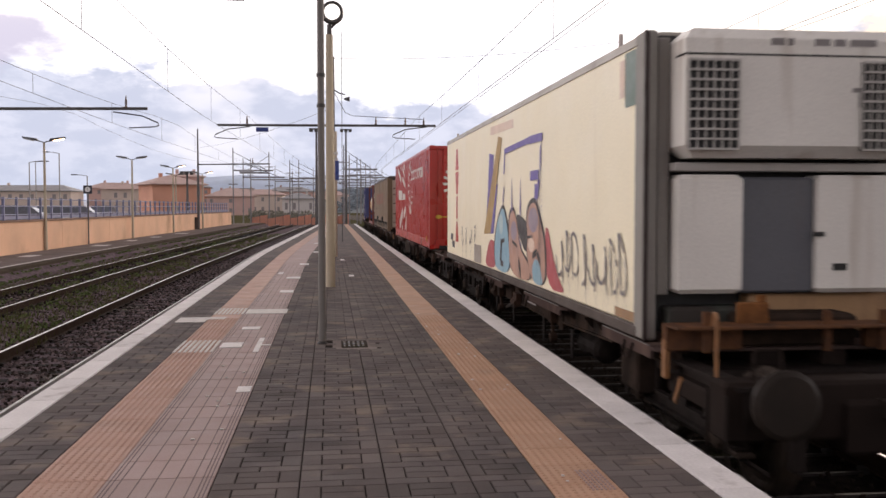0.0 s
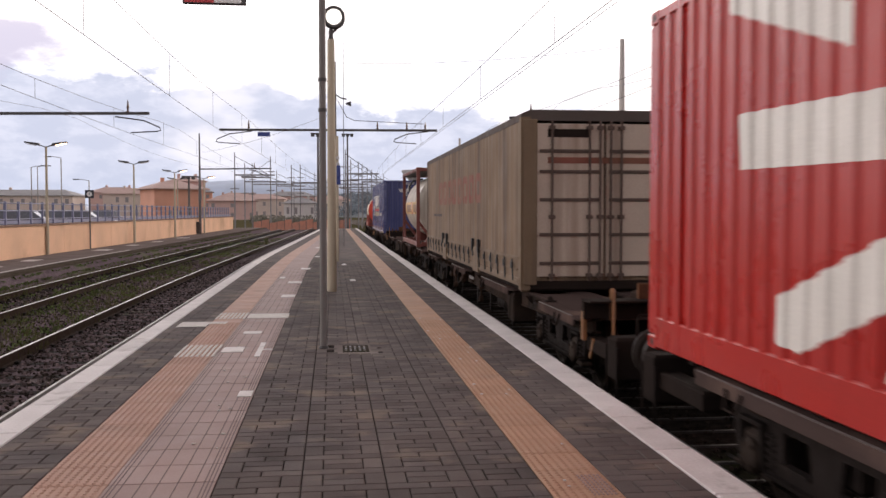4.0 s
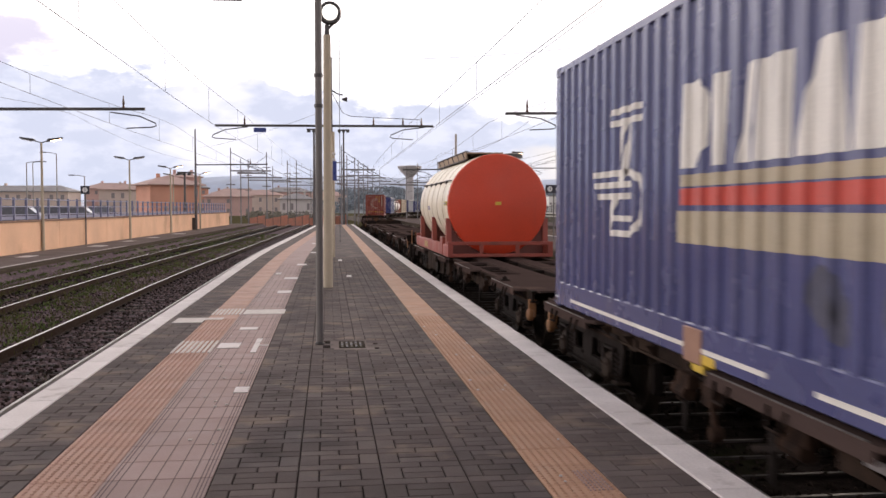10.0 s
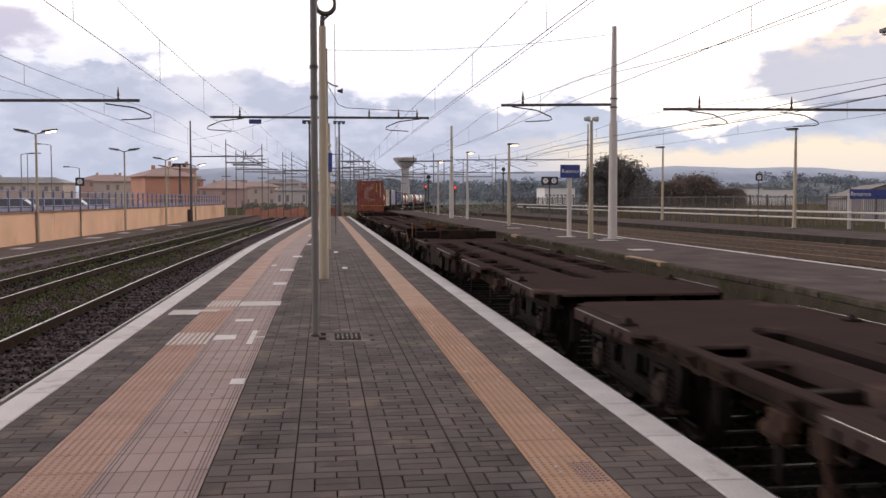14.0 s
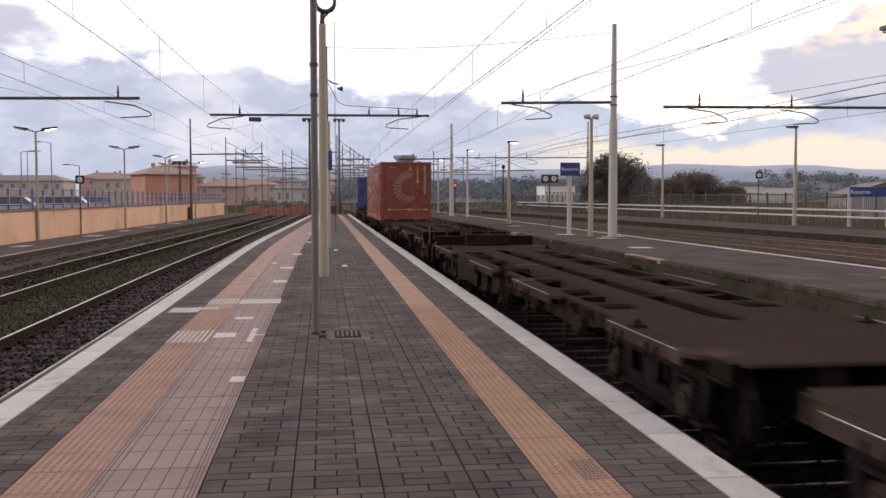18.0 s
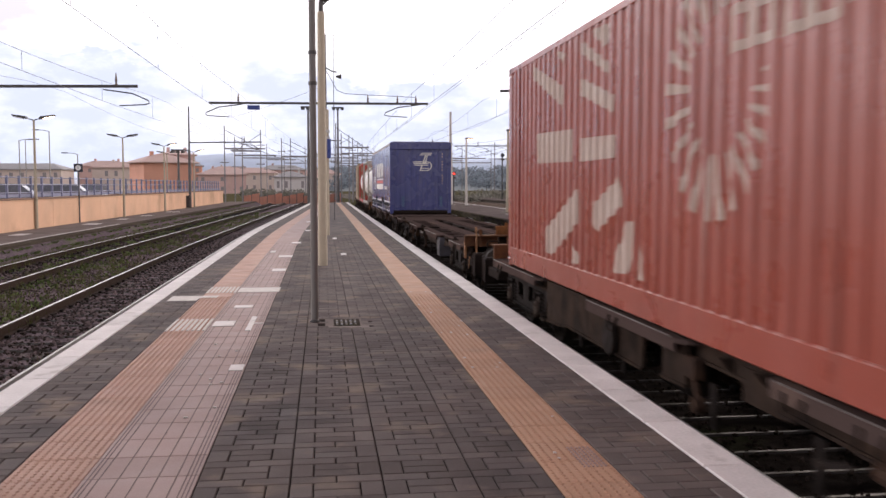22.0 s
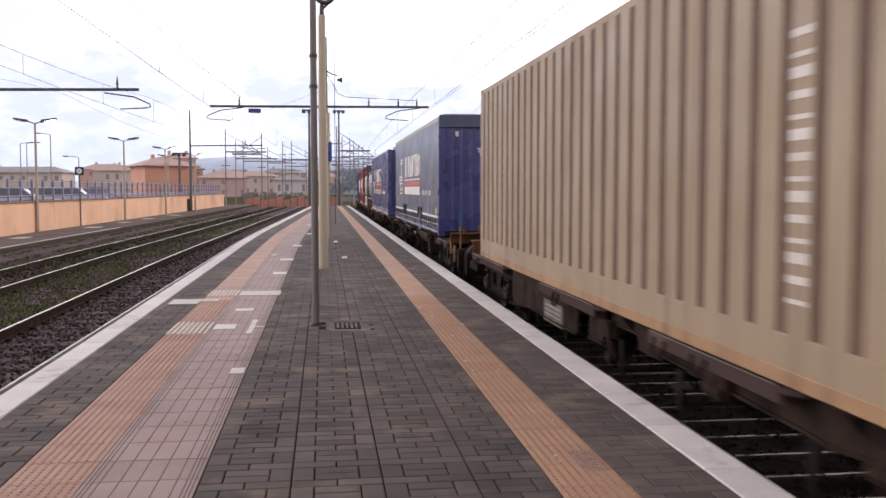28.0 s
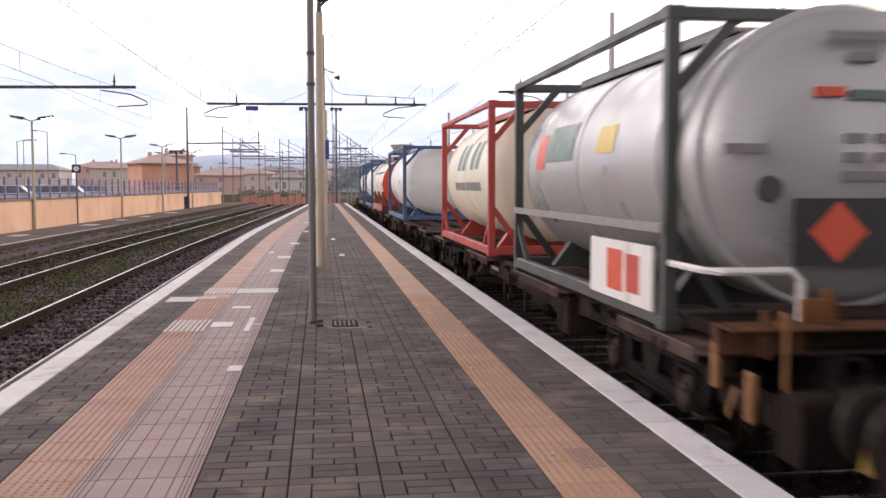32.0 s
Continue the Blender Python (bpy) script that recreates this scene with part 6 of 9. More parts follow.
    dk.prism([(-1.10, m1), (1.10, m1), (1.10, at(17.0)), (0.95, at(17.12)), (-0.95, at(17.12)), (-1.10, at(17.0))], z - 0.02, z + 0.008, "xy")
    for s in (-1, 1):
        dk.box(s * 0.20, m0, z - 0.02, s * 0.55, m1, z + 0.008)
        for y0, y1 in ((m0, o0), (o1, m1)):
            dk.box(s * 0.55, y0, z - 0.02, s * 1.10, y1, z + 0.008)
        dk.box(s * 0.535, o0, z - 0.11, s * 0.555, o1, z - 0.01)
        dk.box(s * 0.195, m0, z - 0.11, s * 0.21, m1, z - 0.01)
        dk.box(s * 1.0, o0, z - 0.02, s * 1.10, o1, z + 0.006, 0.004)
        for r, w in ((4.32, 0.05), (6.02, 0.08), (7.55, 0.10), (9.68, 0.07), (11.62, 0.08), (13.28, 0.06)):
            y = at(r)
            dk.box(s * 0.55, y - w, z - 0.06, s * 1.0, y + w, z + 0.004, 0.004)
            for e in (-1, 1):   # rounded corners of the openings
                yy = y + e * w
                for x0, x1 in ((0.55, 0.775), (1.0, 0.775)):
                    ring = [(s * x0, yy)] + [(s * (x1 + (x0 - x1) * math.sin(q * math.pi / 10)), yy + e * 0.15 * (1 - math.cos(q * math.pi / 10))) for q in range(6)]
                    dk.prism(ring, z - 0.03, z + 0.003, "xy")
    for yy, e in ((m0, 1), (m1, -1)):   # rounded ends of the middle opening
        for s in (-1, 1):
            ring = [(s * 0.20, yy)] + [(s * 0.20 * math.sin(q * math.pi / 10), yy + e * 0.55 * (1 - math.cos(q * math.pi / 10))) for q in range(6)]
            dk.prism(ring, z - 0.03, z + 0.006, "xy")
    u["deck"] = dk.mesh("deck_plate", M_DECK)
    u["cross"] = Shape().prism([(-1.1, z - 0.03), (1.1, z - 0.03), (0.36, z - 0.38), (-0.36, z - 0.38)], -0.05, 0.05).mesh("cross_member", M_FRAME)
    u["hanger"] = Shape().box(-0.012, -0.05, -0.34, 0.012, 0.05, 0.0).tube((0, 0, -0.3), (0.7, 0, -0.3), 0.025, 6).mesh("brake_hanger", M_BOGIE)
    u["lever"] = Shape().bar((0, -0.2, -0.2), (0, 0.2, -0.30), 0.018, 0.04).mesh("brake_lever", M_BOGIE)
    u["lever_orange"] = Shape().bar((0, -0.08, -0.1), (0, 0.06, -0.32), 0.02, 0.045).mesh("brake_lever", M_HANDLE)
    u["tank"] = Shape().lathe([(-0.48, 0.0), (-0.45, 0.13), (-0.38, 0.17), (0.38, 0.17), (0.45, 0.13), (0.48, 0.0)], 14, "y").mesh("air_reservoir", M_BOGIE)
    u["lashing"] = Shape().path([(0, -0.12, 0), (-0.03, -0.08, -0.13), (-0.03, 0.08, -0.13), (0, 0.12, 0)], 0.014, 5).mesh("lashing_ring", M_FRAME)
    # outer end: headstock, buffers, hook, grab posts
    u["headstock"] = Shape().box(-1.2, -0.14, z - 0.5, 1.2, 0.14, z - 0.06, 0.03).box(-0.3, -0.2, z - 0.6, 0.3, 0.1, z - 0.2, 0.03).mesh("headstock", M_FRAME)
    u["draft"] = Shape().box(-0.45, -1.0, z - 0.5, 0.45, 0.05, z - 0.18, 0.03).box(-1.15, -1.0, z - 0.36, -0.95, 0.05, z - 0.2, 0.02).box(0.95, -1.0, z - 0.36, 1.15, 0.05, z - 0.2, 0.02).mesh("draft_frame", M_FRAME)
    for key, board, stake in (("", M_FRAME, M_RUSTY_BOARD), ("_rusty", M_RUSTY_BOARD, M_RUSTY_STAKE)):
        u["bulkhead" + key] = Shape().box(-1.22, -0.05, z, -0.56, 0.05, z + 0.22, 0.01).box(0.56, -0.05, z, 1.22, 0.05, z + 0.22, 0.01).box(-1.22, -0.3, z + 0.2, 1.22, 0.05, z + 0.225, 0.006).mesh("end_bulkhead", board)
        u["bracket" + key] = Shape().box(-0.13, -0.03, z + 0.18, 0.13, 0.03, z + 0.40, 0.012).box(-0.11, -0.045, z + 0.40, -0.05, 0.02, z + 0.46, 0.006).box(-0.03, -0.12, z + 0.20, 0.03, -0.03, z + 0.30, 0.008).mesh("stake_bracket", stake)
    u["buffer"] = Shape().lathe([(0.12, 0.09), (-0.32, 0.09), (-0.32, 0.14), (-0.36, 0.24), (-0.42, 0.25), (-0.45, 0.21), (-0.455, 0.0)], 20, "y").mesh("buffer", M_BUFFER)
    u["hook"] = Shape().bar((0, 0, 0), (0, -0.42, -0.02), 0.07, 0.12).path([(0, -0.36, 0.0), (0, -0.44, -0.18), (0, -0.40, -0.42), (0, -0.30, -0.48)], 0.03, 6).mesh("draw_hook", M_BUFFER)
    u["handle"] = Shape().path([(0, 0, 0), (0, 0, 0.56), (0.0, 0.02, 0.60), (0, 0.06, 0.60), (0, 0.08, 0.5)], 0.015, 6).mesh("grab_handle", M_HANDLE)
    u["handle_dark"] = Shape().path([(0, 0, 0), (0, 0, 0.42), (0.02, 0.0, 0.46), (0.2, 0, 0.46), (0.22, 0.0, 0.42), (0.22, 0, 0.0)], 0.013, 6).mesh("grab_handle", M_FRAME)
    u["step"] = Shape().path([(0, 0, 0.55), (0, 0, 0), (0.0, 0.34, 0), (0, 0.34, 0.55)], 0.014, 6).box(-0.08, 0, -0.01, 0.08, 0.34, 0.02).mesh("shunter_step", M_BOGIE)
    u["stop"] = Shape().box(-0.52, -0.2, z, 0.52, 0.2, z + 0.28, 0.03).mesh("end_stop", M_SILL)
    u["post"] = Shape().box(-0.03, -0.025, z, 0.03, 0.025, z + 0.34, 0.006).mesh("stanchion", M_RUSTY_BOARD)
    u["yellow"] = Shape().path([(-0.12, 0, -0.26), (-0.10, 0, -0.12), (0.02, 0, -0.02), (0.24, 0, 0.04), (0.44, 0, 0.06)], 0.04, 7).mesh("coupling_lever", M_YELLOW_LEVER)
    u["spigot"] = Shape().box(-0.07, -0.07, 0, 0.07, 0.07, 0.03, 0.008).lathe([(0.03, 0.04), (0.06, 0.035), (0.08, 0.015)], 10, "z").mesh("container_spigot", M_FRAME)
    u["box"] = Shape().box(-0.04, -0.26, -0.44, 0.30, 0.26, 0.0, 0.012).box(-0.05, -0.22, -0.40, -0.04, 0.22, -0.04).mesh("brake_box", M_SILL)
    u["box_scuffed"] = Shape().box(-0.04, -0.26, -0.44, 0.30, 0.26, 0.0, 0.012).box(-0.05, -0.22, -0.40, -0.04, 0.22, -0.04).mesh("brake_box", M_SCUFF_BOX)
    u["plate"] = Shape().box(-0.012, -0.46, -0.27, 0.0, 0.46, 0.0).mesh("data_plate", M_DATA_PLATE)
    u["print"] = Shape().box(-0.004, -0.38, -0.012, 0.0, 0.38, 0.012).mesh("print_bar", M_LOGO_GREY)
    u["rig"] = Shape().box(-0.04, -0.09, -0.17, 0.04, 0.09, 0.0, 0.012).bar((0, 0.02, -0.12), (0, -0.10, -0.36), 0.03, 0.055).lathe([(-0.05, 0.0), (-0.05, 0.06), (0.03, 0.065), (0.05, 0.0)], 10, "x", (0, -0.10, -0.35)).mesh("brake_rigging", M_RIGGING)
    u["rig_short"] = Shape().box(-0.03, -0.13, -0.12, 0.05, 0.13, 0.0, 0.012).lathe([(-0.14, 0.0), (-0.14, 0.06), (0.14, 0.06), (0.14, 0.0)], 10, "y", (0, 0.05, -0.15)).box(-0.02, 0.06, -0.24, 0.02, 0.12, -0.10, 0.008).mesh("brake_rigging", M_RIGGING)
    u["cap"] = Shape().lathe([(0.06, 0.04), (0.04, 0.085), (-0.02, 0.09), (-0.04, 0.07), (-0.04, 0.0)], 14, "x").box(-0.02, -0.04, -0.04, 0.08, 0.04, 0.22, 0.01).mesh("release_handle", M_HANDLE)
    u["flag"] = Shape().box(-0.02, -0.045, -0.17, 0.02, 0.045, 0.17, 0.012).mesh("grab_handle", M_HANDLE)
    u["pipe"] = Shape().path([(0, -a + 0.2, z - 0.36), (0, -2, z - 0.34), (0, 2, z - 0.34), (0, a - 0.2, z - 0.36)], 0.03, 6).mesh("brake_pipe", M_BOGIE)
    u["wheel_valve"] = Shape().lathe([(-0.02, 0.17), (0.02, 0.17), (0.02, 0.13), (-0.02, 0.13), (-0.02, 0.17)], 16, "x").tube((0, 0, -0.15), (0, 0, 0.15), 0.015, 6).tube((0, -0.15, 0), (0, 0.15, 0), 0.015, 6).mesh("hand_brake_wheel", M_BOGIE)
    u["bar"] = Shape().box(-0.008, -0.3, -0.03, 0, 0.3, 0.03).mesh("number_bar", M_LOGO_GREY)


def wagon_half(place, outer, cut=0.0):
    """outer: -1 when the coupled end leads, +1 when it trails; cut: metres missing at the outer end."""
    if not UNIT:
        unit_meshes()
    u = UNIT
    t = thing("container_wagon", "grimy brown skeletal container wagon, one of a close coupled pair", "railway wagon", "container wagons")
    L, a, z = DECK_L, DECK_L / 2, DECK_Z
    turn = 0.0 if outer > 0 else math.pi
    for n, k in (("centre_sill", "centre_sill"), ("side_sill", "sill_r"), ("side_sill", "sill_l"), ("deck_plate", "deck"), ("brake_pipe", "pipe")):
        piece(n, u[k], t, (0, -outer * cut / 2, 0), turn).scale.y = 1 - cut / L
    for shelf, bar in u["ledges"]:
        ledge = piece("deck_ledge", shelf, t, (0, -outer * cut / 2, 0), turn)
        ledge.scale.y = 1 - cut / L
        piece("edge_bar", bar, ledge)
    for k in range(5 if cut else 6):
        piece("cross_member", u["cross"], t, (0, outer * (-a + 2.3 + k * (L - 4.05) / 5), 0))
    for k in range(5):
        piece("brake_hanger", u["hanger"], t, (-1.1, -a + 4.6 + 1.8 * k + 0.3 * (k % 2), z - 0.28))
    for r in (1.6, 2.5, 6.4, 7.2, 10.6, 16.2):
        piece("lashing_ring", u["lashing"], t, (-1.285, outer * ((r - a - 0.5) * (1 - cut / L) - cut / 2), z - 0.03))
    piece("air_reservoir", u["tank"], t, (-0.72, outer * 1.4, z - 0.50))
    piece("brake_lever", u["lever"], t, (-1.2, -outer * 1.9, z - 0.1))
    e = outer * (a - cut)
    tip = e + outer * 1.05
    flip = 0.0 if outer < 0 else math.pi
    piece("headstock", u["headstock"], t, (0, tip, 0), flip)
    piece("draft_frame", u["draft"], t, (0, e, 0), flip)
    worn = "_rusty" if place > 215 or cut else ""
    piece("end_bulkhead", u["bulkhead" + worn], t, (0, e + outer * 0.02, 0), flip)
    for x in (-0.875, 0.875):
        piece("buffer", u["buffer"], t, (x, tip, 0.78), flip)
    piece("draw_hook", u["hook"], t, (0, tip, 0.70), flip)
    for x in (-1.2, 1.2):
        piece("shunter_step", u["step"], t, (x, tip - 0.17, 0.25))
    if outer < 0:
        piece("grab_handle", u["handle"], t, (-1.12, tip + 0.2, z - 0.2))
        piece("grab_handle", u["handle_dark"], t, (0.3, tip + 0.1, z - 0.3))
        if place > 280:
            piece("coupling_lever", u["yellow"], t, (-0.85, tip - 0.47, 0.80))
        piece("brake_lever", u["lever_orange"], t, (-1.15, tip + 0.9, z - 0.1))
        piece("grab_handle", u["flag"], t, (-1.2, 8.8 - 17.1 + cut, 0.88))
    if place > 300:
        piece("grab_handle", u["flag"], t, (-1.2, outer * (17.65 - 8.8), 0.76))
    piece("grab_handle", u["handle_dark"], t, (-0.95, tip - 0.05, z - 0.3))
    piece("end_stop", u["stop"], t, (0, e - outer * 0.24, 0))
    for x in (-0.93, 0.12, 0.62):
        piece("stanchion", u["post"], t, (x, e + outer * 0.2, 0.0))
    piece("stake_bracket", u["bracket" + worn], t, (-0.47, e + outer * 0.06, 0.0), flip + math.pi)
    for y in (-a + (8.0 if cut else 1.9), -a + 8.4, a - 8.0, a - 1.9):
        for x in (-1.13, 1.13):
            piece("container_spigot", u["spigot"], t, (x, y, z))
    for r, k in ((5.44, "rig_short"), (5.95, "rig"), (7.27, "rig_short"), (9.6, "rig")) if outer < 0 else ((8.94, "rig"), (6.3, "rig_short"), (4.2, "rig_short")):
        piece("brake_rigging", u[k], t, (-1.16, outer * (r - 8.8), z - 0.12))
    if outer < 0:
        piece("brake_box", u["box_scuffed" if 225 < place < 245 else "box"], t, (-1.17, 8.8 - 12.9, z - 0.06))
    elif abs(place - 293) < 19:
        piece("data_plate", u["plate"], t, (-1.187, 11.10 - 8.8, z - 0.20))
        for k in range(4):
            piece("print_bar", u["print"], t, (-1.2, 11.10 - 8.8, z - 0.26 - 0.055 * k))
    if round((place - JOINT0) / PITCH) in (2, 5):
        piece("release_handle", u["cap"], t, (-1.10, outer * (0.62 - 8.8), 0.60))
    if outer > 0 and abs(place - 293) > 19:
        piece("hand_brake_wheel", u["wheel_valve"], t, (-1.24, 10.84 - 8.8, 0.68))
    piece("number_bar", u["bar"], t, (-1.125, 0.6, z - 0.16))
    for b in (outer * (a - cut / 2 - 1.7), -outer * (a - 1.75)):
        bogie(t, b, place + b)
    TRAIN.append((t, place, RAIL_Z))
    return t


for k in range(11):
    wagon_half(JOINT0 + PITCH * k - 0.5 - DECK_L / 2, -1, 0.0 if k else 3.3)
    wagon_half(JOINT0 + PITCH * k + 0.5 + DECK_L / 2, 1)


# ---- load units ----
def aboard(ob, front, length):
    TRAIN.append((ob, front + length / 2, RAIL_Z + DECK_Z + 0.02))
    return ob


def ribbed(L, pitch, depth, narrow=False):
    """Knots of a corrugated sheet: (along, inwards); narrow: broad faces parted by tight grooves."""
    n = max(1, int(round(L / pitch)))
    p = L / n
    k = [(0.0, 0.0)]
    for i in range(n):
        s = i * p
        if narrow:
            k += [(s + p * 0.34, 0.0), (s + p * 0.37, depth), (s + p * 0.63, depth), (s + p * 0.66, 0.0)]
        else:
            k += [(s + p * 0.25, 0.0), (s + p * 0.34, depth), (s + p * 0.82, depth), (s + p * 0.91, 0.0)]
    return k + [(L, 0.0)]


def depth_at(knots, s):
    for (a, da), (b, db) in zip(knots, knots[1:]):
        if a <= s <= b:
            return da if b - a < 1e-9 else da + (db - da) * (s - a) / (b - a)
    return 0.0


class Skin:
    """An upright wall: maps (along, height) to space, and lays flat shapes on it."""

    def __init__(self, origin, along, out, knots):
        self.o, self.a, self.n, self.k = Vector(origin), Vector(along), Vector(out), knots

    def at(self, s, z, lift=0.0):
        return self.o + self.a * s + Vector((0, 0, z)) + self.n * (lift - depth_at(self.k, s))

    def sheet(self, z0, z1, thick=0.02):
        sh = Shape()
        for s, _ in self.k:
            sh.v += [self.at(s, z0), self.at(s, z1)]
        sh.v = [tuple(p) for p in sh.v]
        sh.f = [(2 * i, 2 * i + 1, 2 * i + 3, 2 * i + 2) for i in range(len(self.k) - 1)]
        return sh

    def decal(self, sh, poly, lift=0.004):
        """Lays a convex outline of (along, height) on the wall, folded over its ribs."""
        lo, hi = min(p[0] for p in poly), max(p[0] for p in poly)
        cuts = sorted({round(s, 4) for s, _ in self.k if lo < s < hi} | {round(p[0], 4) for p in poly})

        def span(s):
            zs = []
            for (a, za), (b, zb) in zip(poly, poly[1:] + poly[:1]):
                if min(a, b) - 1e-6 <= s <= max(a, b) + 1e-6:
                    zs += [za, zb] if abs(a - b) < 1e-6 else [za + (zb - za) * (s - a) / (b - a)]
            return (min(zs), max(zs)) if zs else (0, 0)
        rows = [(s, *span(s)) for s in cuts]
        k = len(sh.v)
        for s, z0, z1 in rows:
            sh.v += [tuple(self.at(s, z0, lift)), tuple(self.at(s, z1, lift))]
        sh.f += [(k + 2 * i, k + 2 * i + 1, k + 2 * i + 3, k + 2 * i + 2) for i in range(len(rows) - 1)]
        return sh


def slab(s0, z0, s1, z1, lean=0.0):
    return [(s0, z0), (s1, z0), (s1 + lean, z1), (s0 + lean, z1)]


def oval(cs, cz, rs, rz, n=16, a0=0.0):
    return [(cs + rs * math.cos(a0 + 2 * math.pi * i / n), cz + rz * math.sin(a0 + 2 * math.pi * i / n)) for i in range(n)]


def soften(poly, times=2):
    """Cuts the corners of an outline."""
    for _ in range(times):
        poly = [q for (a, b) in zip(poly, poly[1:] + poly[:1]) for q in ((a[0] * 0.75 + b[0] * 0.25, a[1] * 0.75 + b[1] * 0.25), (a[0] * 0.25 + b[0] * 0.75, a[1] * 0.25 + b[1] * 0.75))]
    return poly


def freight_box(name, label, category, group, front, L, W, H, sheet, end_sheet, frame, rib=0.27, depth=0.036, posts=(), base=0.16, narrow=False):
    """A corrugated steel container. Returns the thing, the platform-side wall and the leading end."""
    t = aboard(thing(name, label, category, group), front, L)
    x, y = W / 2, L / 2
    side_l = Skin((-x, -y + 0.16, 0), (0, 1, 0), (-1, 0, 0), ribbed(L - 0.32, rib, depth, narrow))
    side_r = Skin((x, -y + 0.16, 0), (0, 1, 0), (1, 0, 0), ribbed(L - 0.32, rib, depth, narrow))
    end_f = Skin((-x + 0.14, -y + 0.02, 0), (1, 0, 0), (0, -1, 0), ribbed(W - 0.28, 0.28, 0.045))
    end_b = Skin((-x + 0.14, y - 0.02, 0), (1, 0, 0), (0, 1, 0), ribbed(W - 0.28, 0.28, 0.045))
    for s, m in ((side_l, sheet), (side_r, sheet)):
        part("side_wall", s.sheet(base, H - 0.06), m, t)
    part("front_wall", end_f.sheet(base, H - 0.08), end_sheet, t)
    part("rear_wall", end_b.sheet(base, H - 0.08), end_sheet, t)
    part("roof", Shape().box(-x + 0.04, -y + 0.1, H - 0.05, x - 0.04, y - 0.1, H - 0.02), sheet, t)
    for s in (-1, 1):
        part("bottom_rail", Shape().box(s * (x - 0.05), -y + 0.15, 0.02, s * x, y - 0.15, base + 0.01, 0.012), frame, t)
        part("top_rail", Shape().box(s * (x - 0.06), -y + 0.15, H - 0.09, s * x, y - 0.15, H - 0.01, 0.01), frame, t)
        for e in (-1, 1):
            part("corner_post", Shape().box(s * (x - 0.15), e * (y - 0.16), 0.12, s * x, e * y, H - 0.12, 0.015), frame, t)
            for z0 in (0.0, H - 0.118):
                c = part("corner_casting", Shape().box(s * (x - 0.162), e * (y - 0.178), z0, s * (x + 0.003), e * (y + 0.003), z0 + 0.118, 0.012), frame, t)
                part("casting_hole", Shape().lathe([(s * (x + 0.0035), 0.0), (s * (x + 0.004), 0.035)], 10, "x", (0, e * (y - 0.09), z0 + 0.06)), M_DARK, c)
        for p in posts:
            for e in (-1, 1):
                part("inner_post", Shape().box(s * (x - 0.08), e * (y - p - 0.09), 0.02, s * (x + 0.004), e * (y - p), H - 0.02, 0.012), frame, t)
    for e in (-1, 1):
        part("end_sill", Shape().box(-x + 0.16, e * (y - 0.10), 0.02, x - 0.16, e * y, base, 0.012), frame, t)
        part("end_header", Shape().box(-x + 0.16, e * (y - 0.10), H - 0.11, x - 0.16, e * y, H - 0.01, 0.012), frame, t)
    # fork pockets as flat black panels, their shade put into the colour
    for yy in (-L * 0.18, L * 0.18) if base < 0.25 else ():
        part("fork_pocket", Shape().box(-x - 0.002, yy - 0.18, 0.04, -x + 0.05, yy + 0.18, base - 0.03), M_DARK, t)
    return t, side_l, end_f


def paint_on(parent, skin, polys, material, name, label="", lift=0.004):
    sh = Shape()
    for p in polys:
        skin.decal(sh, p, lift)
    return part(name, sh, material, parent, label)


def stroke(a, b, w0, w1=None):
    """A straight brush stroke between two points of a wall."""
    w1 = w0 if w1 is None else w1
    d = Vector((b[0] - a[0], b[1] - a[1])).normalized()
    p = Vector((-d.y, d.x))
    return [(a[0] + p.x * w0 / 2, a[1] + p.y * w0 / 2), (b[0] + p.x * w1 / 2, b[1] + p.y * w1 / 2), (b[0] - p.x * w1 / 2, b[1] - p.y * w1 / 2), (a[0] - p.x * w0 / 2, a[1] - p.y * w0 / 2)]


def shell_logo(t, skin, cs, cz, r, white, arc=(70, 330), n=19, wide=1.0, flip=1):
    """A fan of tapered bars set in an open ring, short and close at both ends."""
    a0, a1 = arc
    for i in range(n):
        u = i / (n - 1)
        a = radians(a0 + (a1 - a0) * (0.5 + 0.5 * (2 * u - 1) * (1.36 - 0.36 * abs(2 * u - 1))))
        full = math.sin(math.pi * min(1.0, 0.12 + 0.88 * u)) ** 0.6
        r0, r1 = r * (0.75 - 0.29 * full), r * (0.82 + 0.18 * full)
        w = (0.032 + 0.046 * full) * r / 0.77
        d = (math.cos(a) * wide * flip, math.sin(a))
        paint_on(t, skin, [stroke((cs + d[0] * r0, cz + d[1] * r0), (cs + d[0] * r1, cz + d[1] * r1), w * 0.5, w)], white, "emblem_bar", "white tapered bar")


